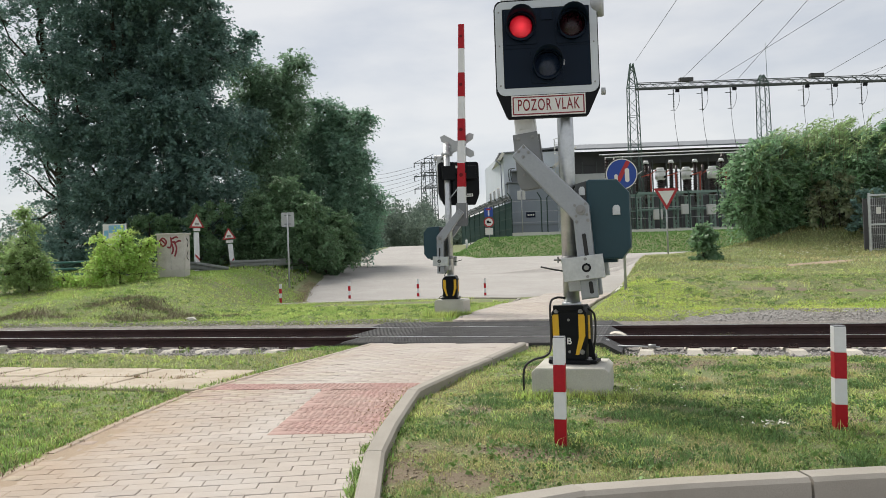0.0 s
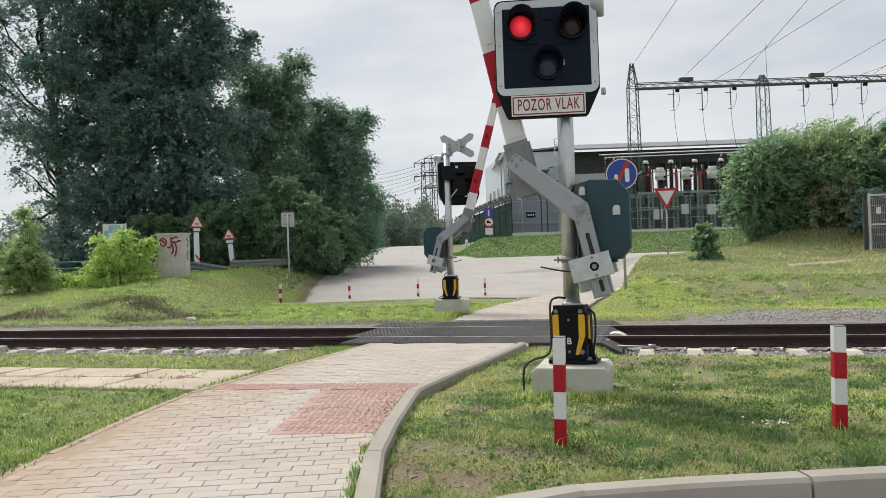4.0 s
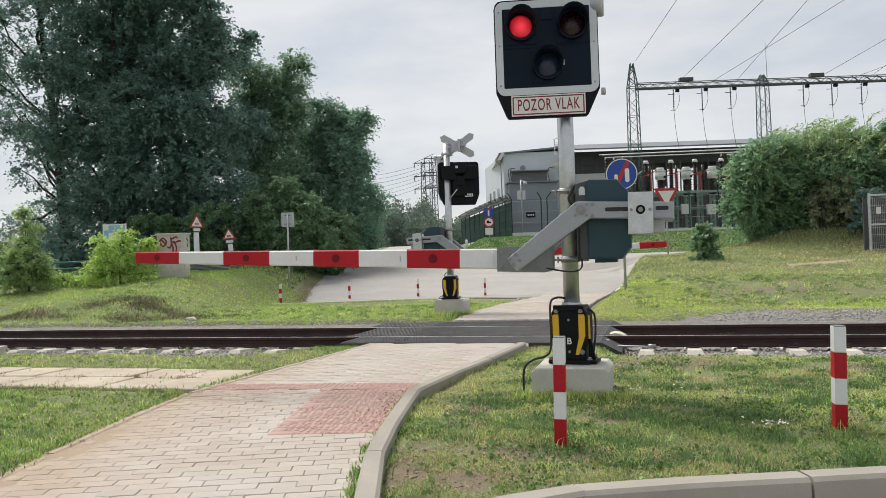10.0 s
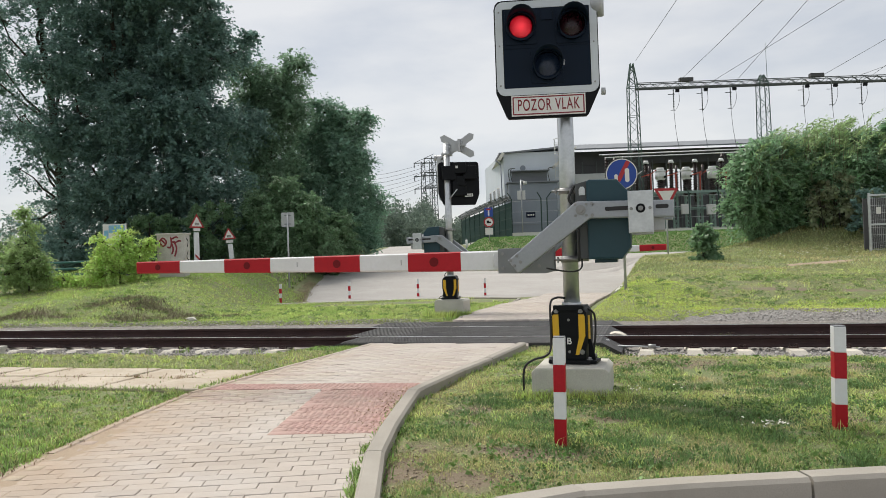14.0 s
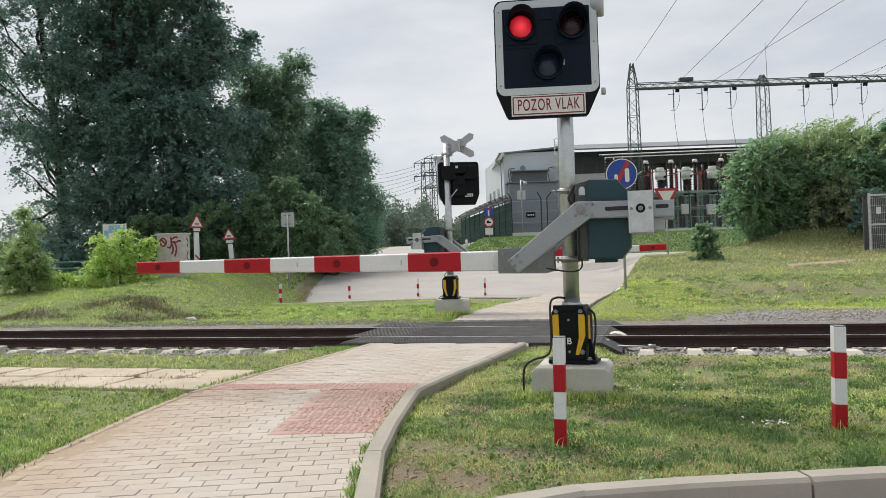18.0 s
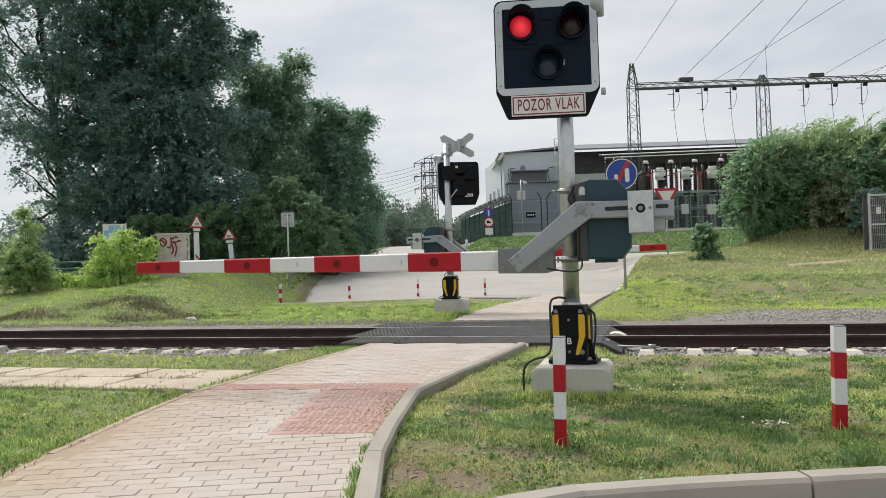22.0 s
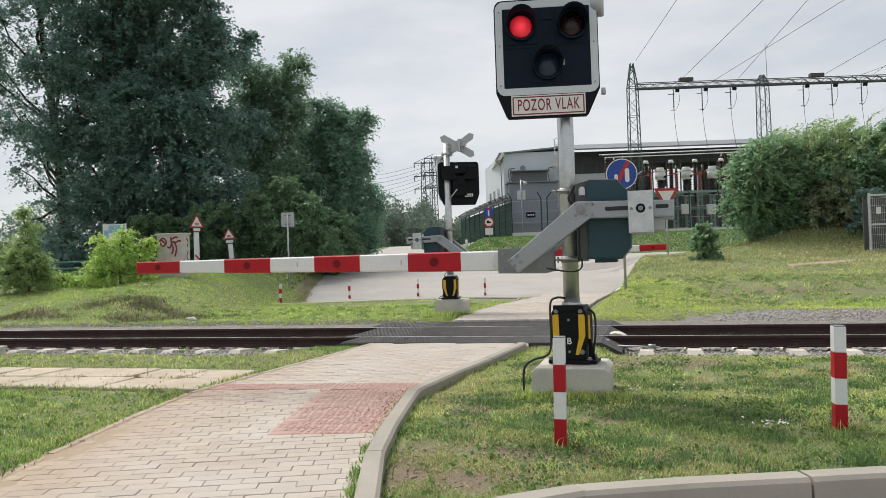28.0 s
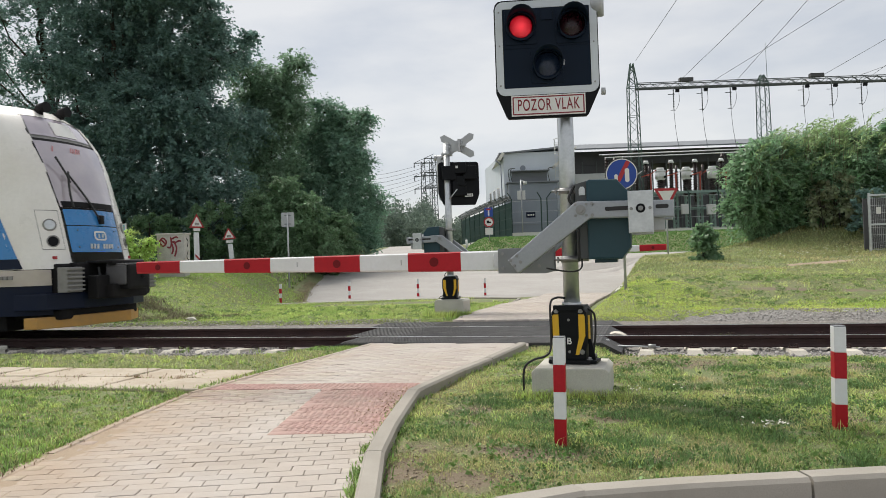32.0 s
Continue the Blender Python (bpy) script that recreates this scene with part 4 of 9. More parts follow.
    prism(b, [(0.165, 0.85), (0.165, 1.485), (0.19, 1.50), (0.41, 1.49), (0.505, 1.38), (0.505, 0.94), (0.43, 0.845)], -0.165, 0.165, bevel=0.016)
    box(b, (0.30, 0, 0.835), (0.18, 0.2, 0.03), 0.006)
    drive = part("drive_housing", b, M["casing"], bar, "dark teal-grey drive housing")
    b = B()
    prism(b, [(0.075, 0.86), (0.075, 1.47), (0.16, 1.49), (0.19, 1.49), (0.19, 0.85)], -0.145, 0.145, bevel=0.01)
    part("drive_flange", b, M["casing_side"], drive, "grey side flange of the drive")
    b = B()
    prism(b, [(0.105, 1.375), (0.105, 1.425), (0.118, 1.445), (0.142, 1.445), (0.155, 1.425), (0.155, 1.375)], -0.153, -0.144, bevel=0.003)
    part("lock_cover", b, M["galv"], drive)
    b = B()
    prism(b, [(0.37, 1.20), (0.37, 1.26), (0.385, 1.28), (0.415, 1.28), (0.43, 1.26), (0.43, 1.20)], -0.176, -0.164, bevel=0.003)
    part("lock_cover", b, M["galv"], drive)
    b = B()
    tube(b, [(0.11, -0.12, 0.86), (0.10, -0.13, 0.78), (0.03, -0.13, 0.755), (-0.10, -0.1, 0.77), (-0.24, -0.06, 0.80)], 0.007)
    tube(b, [(0.07, -0.12, 1.46), (0.02, -0.13, 1.36), (0.05, -0.12, 1.30)], 0.011)
    tube(b, [(0.09, -0.15, 1.22), (0.09, -0.155, 1.0), (0.09, -0.14, 0.84)], 0.010)
    part("cable", b, M["cable"], bar, "black cable from drive to boom")
    # arm that swings: two bent plates, boom, counterweights
    ox, oz = PIVOT[0], PIVOT[2]
    outline = [(-0.477, 0.863), (0.080, 1.310), (0.100, 1.318), (0.839, 1.293), (0.84, 1.158), (0.199, 1.177), (-0.385, 0.76), (-0.405, 0.765)]
    arm = thing_part("swing_arm", bar, pose(*PIVOT))
    b = B()
    for y0, y1 in ((-0.275, -0.205), (0.205, 0.275)):
        prism(b, [(x - ox, z - oz) for x, z in outline], y0, y1, bevel=0.013)
    cyl(b, (0, -0.27, 0), (0, 0.27, 0), 0.055, seg=20)
    b.to_mesh(arm.data)
    b.free()
    arm.data.materials.append(M["arm_steel"])
    for y in (-1, 1):
        b = B()
        cyl(b, (0, y * 0.276, 0), (0, y * 0.286, 0), 0.040, seg=20)
        cyl(b, (0, y * 0.284, 0), (0, y * 0.306, 0), 0.022, seg=6)
        part("hub", b, M["bolt"], arm)
        for a in range(45, 405, 90):
            bolt(arm, (0.062 * math.cos(radians(a)), y * 0.276, 0.062 * math.sin(radians(a))), 0.008, (0, y, 0))
        for dx, dz in ((0.09, 0.045), (0.09, -0.045), (-0.50, -0.40), (-0.53, -0.35), (-0.55, -0.43), (-0.58, -0.385)):
            bolt(arm, (dx, y * 0.276, dz), 0.010, (0, y, 0))
        b = B()
        prism(b, rounded(0.19, -0.018, 0.42, 0.014, 0.012, 3), y * 0.2765, y * 0.2785)
        part("slot", b, M["cable"], arm, "dark slot in the arm")
        b = B()
        prism(b, rounded(0.575, -0.018, 0.672, 0.014, 0.012, 3), y * 0.2765, y * 0.2785)
        part("slot", b, M["cable"], arm)
        # boom bracket
        b = B()
        prism(b, [(-0.60 - ox, 0.755 - oz), (-0.60 - ox, 0.965 - oz), (-0.13 - ox, 0.965 - oz), (-0.13 - ox, 0.765 - oz), (-0.2 - ox, 0.745 - oz)], y * 0.068, y * 0.080, bevel=0.003)
        for zz in (-0.42, -0.36):
            cyl(b, (-0.52, y * 0.07, zz), (-0.52, y * 0.21, zz), 0.02, seg=8)
        part("boom_bracket", b, M["plate"], arm, "grey steel bracket plate holding the boom")
        for bx, bz in ((-0.56, 0.92), (-0.56, 0.80), (-0.17, 0.93), (-0.25, 0.81)):
            bolt(arm, (bx - ox, y * 0.081, bz - oz), 0.010, (0, y, 0))
        b = B()
        prism(b, [(0.495 - ox, 1.045 - oz), (0.495 - ox, 1.372 - oz), (0.684 - ox, 1.372 - oz), (0.684 - ox, 1.045 - oz)], y * 0.28, y * 0.335, bevel=0.005)
        part("counterweight", b, M["galv"], arm, "pale grey counterweight block")
        cyl_b = B()
        cyl(cyl_b, (0.59 - ox, y * 0.335, 1.235 - oz), (0.59 - ox, y * 0.340, 1.235 - oz), 0.036, seg=18)
        part("washer", cyl_b, M["black"], arm)
        bolt(arm, (0.59 - ox, y * 0.338, 1.235 - oz), 0.014, (0, y, 0))
        for dx in (-0.07, 0.07):
            bolt(arm, (0.59 + dx - ox, y * 0.336, 1.235 - oz), 0.009, (0, y, 0))
    # rear weight block between the plates
    b = B()
    box(b, (0.72 - ox, 0.0, 1.16 - oz), (0.10, 0.40, 0.20), 0.008)
    part("weight_stack", b, M["galv_matt"], arm)
    # boom, tapering towards the tip
    xs = [-0.45, -0.934, -1.418, -1.877, -2.327, -2.781, -3.27, -3.766, -4.262]

    def sect(x):
        t = (x + 0.45) / (-4.262 + 0.45)
        return 0.861 + 0.052 * t, (0.178 * (1 - t) + 0.112 * t) / 2, (0.115 * (1 - t) + 0.075 * t) / 2

    def boom_piece(x0, x1, grow=0.0):
        b = B()
        rr = []
        for x in (x0, x1):
            zc, hh, ww = sect(x)
            hh, ww = hh + grow, ww + grow
            rr.append([b.verts.new((x - ox, yy, zc + zz - oz)) for yy, zz in ((-ww, -hh + 0.012), (-ww + 0.012, -hh), (ww - 0.012, -hh), (ww, -hh + 0.012), (ww, hh - 0.012), (ww - 0.012, hh), (-ww + 0.012, hh), (-ww, hh - 0.012))])
        for k in range(8):
            b.faces.new((rr[0][k], rr[0][(k + 1) % 8], rr[1][(k + 1) % 8], rr[1][k]))
        b.faces.new(rr[0][::-1])
        b.faces.new(rr[1])
        bmesh.ops.recalc_face_normals(b, faces=b.faces[:])
        return b

    part("boom", boom_piece(-0.30, -4.255), M["white"], arm, "white tapered barrier boom")
    for k in (1, 3, 5, 7):
        part("red_band", boom_piece(xs[k], xs[k + 1], 0.002), M["red"], arm, "red reflective band")
        xm = (xs[k] + xs[k + 1]) / 2
        zc, hh, ww = sect(xm)
        for y in (-1, 1):
            b = B()
            cyl(b, (xm - ox, y * (ww + 0.001), zc - oz), (xm - ox, y * (ww + 0.006), zc - oz), hh * 0.5, seg=20)
            part("reflector", b, M["darkred"], arm, "round dark red reflector")
    for xq in (-1.48, -2.5):
        zc, hh, ww = sect(xq)
        b = B()
        box(b, (xq - ox, -ww - 0.002, zc - oz), (0.008, 0.006, hh * 0.6), 0.001)
        part("latch", b, M["galv_matt"], arm)
    b = B()
    zc, hh, ww = sect(-0.66)
    tube(b, [(-0.64 - ox, -ww - 0.004, zc + 0.05 - oz), (-0.64 - ox, -ww - 0.02, zc + 0.04 - oz), (-0.64 - ox, -ww - 0.02, zc - 0.04 - oz), (-0.64 - ox, -ww - 0.004, zc - 0.05 - oz)], 0.005, 6)
    part("grip", b, M["white"], arm)
    ARMS.append(arm)
    # light head on the mast
    warning_light(bar, pose(-0.105, -0.17, 2.655, 0, 0, 11.5) if near else pose(-0.19, -0.15, 2.46, 0, 0, 24), near, -0.625 if near else -0.53)
    for z in (2.45, 2.95):
        b = B()
        cyl(b, (0, 0, z), (0, 0, z + 0.06), 0.078, seg=20)
        box(b, (-0.03, -0.08, z + 0.03), (0.12, 0.14, 0.05), 0.005)
        part("head_clamp", b, M["galv_matt"], bar)
    if near:
        b = B()
        rows = ((0.0, 0.02), (0.0, 0.055), (0.035, 0.085), (0.075, 0.098), (0.11, 0.10), (0.125, 0.092), (0.125, 0.03))
        rings = [[b.verts.new((0.225 + u, -0.03 + r_ * math.cos(k * math.pi / 9), 2.955 + r_ * math.sin(k * math.pi / 9))) for k in range(18)] for u, r_ in rows]
        for r0, r1 in zip(rings, rings[1:]):
            for k in range(18):
                b.faces.new((r0[k], r0[(k + 1) % 18], r1[(k + 1) % 18], r1[k])).smooth = True
        b.faces.new(rings[-1])
        bmesh.ops.recalc_face_normals(b, faces=b.faces[:])
        cyl(b, (0.04, -0.02, 2.955), (0.24, -0.03, 2.955), 0.022, seg=10)
        part("bell", b, M["galv_matt"], bar, "grey bell beside the light head")
        b = B()
        cyl(b, (0.315, -0.10, 2.22), (0.345, -0.095, 2.22), 0.03, seg=12)
        part("hinge", b, M["galv_matt"], bar)
    else:
        cross_sign(bar, pose(-0.22, -0.06, 3.14))
        b = B()
        cyl(b, (0.03, -0.06, 2.93), (0.24, -0.06, 2.93), 0.045, 0.05, seg=16)
        cyl(b, (0.22, -0.06, 2.93), (0.27, -0.06, 2.93), 0.05, 0.065, seg=16)
        part("bell", b, M["galv_matt"], bar, "grey bell on the mast")
        b = B()
        box(b, (0.17, -0.06, 2.55), (0.10, 0.12, 0.75), 0.01)
        part("cable_box", b, M["galv_matt"], bar)
        b = B()
        box(b, (-0.27, 0.0, 2.68), (0.27, 0.09, 0.22), 0.01)
        box(b, (-0.25, -0.02, 2.42), (0.24, 0.08, 0.2), 0.01)
        part("rear_cover", b, M["black"], bar, "black rear covers of the light head")
        b = B()
        box(b, (-0.43, -0.07, 2.12), (0.17, 0.006, 0.06), 0.002)
        part("maker_plate", b, M["sign_white"], bar, "small white plate with unreadable marking")
        for k in range(5):
            b = B()
            box(b, (-0.375 - 0.026 * k, -0.066, 2.12), (0.015, 0.004, 0.028))
            part("marking_bar", b, M["black"], bar)
        b = B()
        box(b, (-0.22, 0.048, 2.70), (0.05, 0.004, 0.05))
        part("rear_label", b, M["sign_white"], bar)
        b = B()
        cyl(b, (-0.05, 0.07, 2.05), (-0.22, 0.05, 2.25), 0.012, seg=8)
        part("stay", b, M["galv"], bar)
    return bar


near_barrier = barrier(pose(-0.665, -4.112, 0.225), "grey half barrier with red-and-white boom and twin red flashing lights", True)
far_barrier = barrier(pose(-4.0, 4.23, 0.31, 0, 0, 180), "matching half barrier beyond the track, seen from behind", False)


# ---- bollards ----
def bollard(m, label):
    bo = thing("bollard", m, label, "bollard", "red and white bollards")
    H = 0.635
    for k in range(4):
        b = B()
        z0, z1 = H * k / 4 - (0.15 if k == 0 else 0), H * (k + 1) / 4
        box(b, (0, 0, (z0 + z1) / 2), (0.07, 0.085, z1 - z0), 0.006 if k == 3 else 0.003)
        part("red_band" if k % 2 == 0 else "white_band", b, M["red"] if k % 2 == 0 else M["white"], bo)
    b = B()
    box(b, (0, 0, H + 0.002), (0.066, 0.08, 0.006), 0.002)
    part("cap", b, M["plate"], bo, "dull grey cap")
    return bo


first_b = bollard(pose(-0.56, -5.97, -0.005, 0, 1.0, 3), "weathered red-and-white banded plastic bollard in the grass")
for x, y, z, lean in ((1.07, -5.31, -0.015, 1.2), (-12.2, 12.2, -0.22, 0.5), (-10.14, 13.3, -0.16, -0.5), (-7.86, 13.96, -0.18, 0.3), (-5.51, 14.1, -0.22, 0)):
    c = copy_thing(first_b, pose(x, y, max(z, hz(x, y)), 0, lean, 3 if y < 0 else 8))


# ---- keyed movement ----
def motions():
    swing = [(0.0, 84.2), (3.1, 84.2), (3.3, 83.7), (3.5, 82.6), (4.0, 76.5), (4.5, 66.5), (5.0, 55.0), (5.5, 43.6), (6.0, 36.2), (6.5, 29.4), (7.0, 22.3), (7.5, 16.5), (8.0, 10.6),
             (8.5, 6.7), (9.0, 4.9), (9.5, 3.1), (10.0, 1.3), (10.4, 0.1), (10.5, 0.0), (32.0, 0.0)]
    for arm, lag, lift in zip(ARMS, (0.0, -0.17), (0.0, 3.2)):
        walk(arm, [(t if t in (0.0, 32.0) else round(t + lag, 2), pose(*PIVOT, 0, a + lift * float(sm(76, 84, a)), 0)) for t, a in swing])
    for key, lamp, c in LAMPS:
        rows, on = [], key == "a"
        rows.append((0.0, pose(*c, 0, 0, 0 if on else 180)))
        for i in range(64):
            t = 0.2 + 0.5 * i
            a0 = 0 if on else 180
            for k in range(4):
                rows.append((t - 0.05 + k / 30, pose(*c, 0, 0, a0 + 60 * k)))
            on = not on
        rows = [r for r in rows if r[0] < 31.95]
        rows.append((32.0, pose(*c, 0, 0, 0 if on else 180)))
        walk(lamp, rows)
    times = [0.0, 20.0, 30.0, 31.0, 31.4, 31.6, 31.7, 31.8, 31.9, 32.0]
    walk(train, [(t, pose(-8.59 - 20.2 * (32.0 - t), 0.7525, 0)) for t in times])


# ---- railcar that arrives at the end ----
M["car_white"] = mat("railcar_white", (0.80, 0.78, 0.745), 0.35, dark=(0.64, 0.60, 0.55), scale=0.9, amount=0.5, coat=0.3, fine=0.03, bump_scale=10)
M["car_blue"] = mat("railcar_blue", (0.025, 0.20, 0.50), 0.3, dark=(0.03, 0.17, 0.42), scale=2, amount=0.4, coat=0.3)
M["car_navy"] = mat("railcar_navy", (0.005, 0.011, 0.032), 0.5, dark=(0.010, 0.014, 0.028), scale=1.5, amount=0.6, spec=0.2)
# pale lavender base: the sky's reflection on the glass is painted into the colour
M["car_glass_sheen"] = mat("windscreen_glass_painted_sheen", (0.34, 0.30, 0.35), 0.08, dark=(0.48, 0.43, 0.47), scale=1.2, amount=0.6, spec=0.9, coat=1.0)
M["car_orange"] = mat("dusty_orange_apron", (0.55, 0.30, 0.07), 0.6, dark=(0.40, 0.25, 0.10), scale=5, amount=0.6)
M["car_under"] = mat("underframe_black", (0.009, 0.009, 0.011), 0.7, dark=(0.018, 0.016, 0.015), scale=4, amount=0.6, spec=0.2)
M["car_hood"] = mat("dusty_dark_hood", (0.10, 0.098, 0.105), 0.5, dark=(0.07, 0.065, 0.065), scale=4, amount=0.6)
M["car_strip"] = mat("dusty_pale_strip", (0.56, 0.51, 0.46), 0.5, dark=(0.42, 0.37, 0.32), scale=3, amount=0.6)
M["car_grey"] = mat("bumper_grey", (0.24, 0.235, 0.225), 0.6, dark=(0.15, 0.145, 0.14), scale=5, amount=0.5)

train = thing("railcar", pose(-8.55, 0.7525, 0), "white and blue electric railcar with a sloping windscreen", "train")


def nose(z):
    return float(np.interp(z, [0.2, 1.2, 1.45, 2.2, 3.0, 3.4, 3.9, 4.12, 4.28], [-0.86, -0.86, -0.92, -1.10, -1.36, -1.55, -1.90, -2.2, -2.9]))


def wide(z):
    return float(np.interp(z, [0.2, 1.2, 2.2, 3.3, 3.7, 3.95, 4.12, 4.22, 4.28], [1.36, 1.41, 1.41, 1.33, 1.25, 1.12, 0.92, 0.65, 0.3]))


def skin(u, z, out=0.0):
    """A point on the shell: u = 0 at the nose, 1 at the windscreen's edge, 2 round the corner, 3 at the flank, past that along the side."""
    w, n = wide(z), nose(z)
    k = w / 1.41
    us = [0, 0.5, 1, 1.4, 1.8, 2.2, 2.6, 3, 4, 8]
    yy = [0, 0.32, 0.64, 0.86, 1.06, 1.22, 1.34, 1.41, 1.41, 1.41]
    xx = [0, -0.03, -0.13, -0.21, -0.33, -0.50, -0.76, -1.1, -2.6, -20]
    a = abs(u)
    broad = 1 + (float(np.interp(z, [2.2, 3.4], [0.0, 0.26]))) * float(np.interp(a, [1.0, 2.2], [1.0, 0.0]))
    x, y = n + float(np.interp(a, us, xx)), float(np.interp(a, us, yy)) * k * broad
    nx, ny = (1.0, 0.0) if a < 1 else ((0.8, 0.6) if a < 2 else ((0.3, 0.95) if a < 3 else (0, 1)))
    return Vector((x + out * nx, math.copysign(y + out * ny, u) if u else 0.0, z))


def patch(name, us, zs, material, parent, label="", out=0.0):
    b = B()
    g = [[b.verts.new(skin(u, z, out)) for u in us] for z in zs]
    for r0, r1 in zip(g, g[1:]):
        for k in range(len(us) - 1):
            b.faces.new((r0[k], r0[k + 1], r1[k + 1], r1[k])).smooth = True
    bmesh.ops.recalc_face_normals(b, faces=b.faces[:])
    return part(name, b, material, parent, label)


def lin(a, b, n):
    return [a + (b - a) * i / (n - 1) for i in range(n)]


WHITE_U = [1.0, 1.2, 1.4, 1.6, 1.8, 2.0, 2.2, 2.4, 2.6, 2.8, 3.0, 3.4, 4, 6, 8]
body = patch("body", [-u for u in WHITE_U[::-1]], [1.19] + lin(1.45, 3.9, 12) + [4.02, 4.12, 4.2, 4.26], M["car_white"], train, "white body shell")
patch("flank", WHITE_U, [1.19] + lin(1.45, 3.9, 12) + [4.02, 4.12, 4.2, 4.26], M["car_white"], train)
patch("roof_brow", lin(-1.0, 1.0, 9), [3.96, 4.02, 4.08, 4.12, 4.2, 4.26], M["car_white"], train, "white brow over the display")
b = B()
tops = [b.verts.new((nose(4.26) + q[0], q[1], 4.28)) for q in ((-0.3, -0.5), (-0.3, 0.5), (-17, 0.5), (-17, -0.5))]
b.faces.new(tops)
box(b, (-6.0, 0, 4.33), (4.5, 1.5, 0.2), 0.05)
part("roof", b, M["car_grey"], train, "grey roof with equipment")
patch("windscreen", lin(-1.0, 1.0, 11), lin(2.26, 3.46, 10), M["car_glass_sheen"], train, "tinted sloping windscreen with a pale sky reflection put into its colour", out=0.004)
patch("windscreen_seal", lin(-1.06, 1.06, 11), lin(2.21, 3.51, 10), M["car_under"], train, out=-0.005)
patch("display", lin(-0.96, 0.96, 9), lin(3.57, 3.95, 5), M["car_glass_sheen"], train, "destination display panel with a pale reflection put into its colour", out=-0.01)
patch("display_frame", lin(-1.0, 1.0, 9), lin(3.49, 3.98, 5), M["car_grey"], train, out=-0.025)
patch("display_light", lin(-0.30, 0.42, 5), lin(3.61, 3.88, 4), M["sign_white"], train, "pale panel behind the display glass", out=0.0)
patch("front_panel", lin(-0.97, 0.97, 9), lin(1.95, 2.23, 4), M["car_blue"], train, "blue front panel", out=0.0)
fp = patch("front_flap", lin(-0.97, 0.97, 9), lin(1.47, 1.935, 4), M["car_blue"], train, "blue coupler flap with white emblem", out=0.005)
for sx in (-1, 1):
    patch("seam", [sx * 1.0, sx * 1.04], lin(1.30, 3.95, 10), M["car_under"], train, out=0.003)
# emblem and number bars on the flap
b = B()
for q in (rounded(-0.15, 1.68, 0.15, 1.85, 0.06, 4),):
    inn = rounded(-0.115, 1.71, 0.115, 1.82, 0.04, 4)
    o, i = [b.verts.new((nose(z) + 0.014 - 0.06 * abs(x), x, z)) for x, z in q], [b.verts.new((nose(z) + 0.014 - 0.06 * abs(x), x, z)) for x, z in inn]
    for k in range(len(o)):
        b.faces.new((o[k], o[(k + 1) % len(o)], i[(k + 1) % len(o)], i[k]))
for x in (-0.04, 0.05):
    box(b, (nose(1.765) + 0.012, x, 1.765), (0.008, 0.03, 0.07))
part("emblem", b, M["sign_white"], fp, "plain white rounded emblem")
for k in range(8):
    if k == 3:
        continue
    b = B()
    box(b, (nose(1.57) + 0.012 - 0.06 * abs(-0.26 + 0.072 * k), -0.26 + 0.072 * k, 1.575), (0.008, 0.045, 0.085), 0.002)
    part("number_bar", b, M["sign_white"], fp)
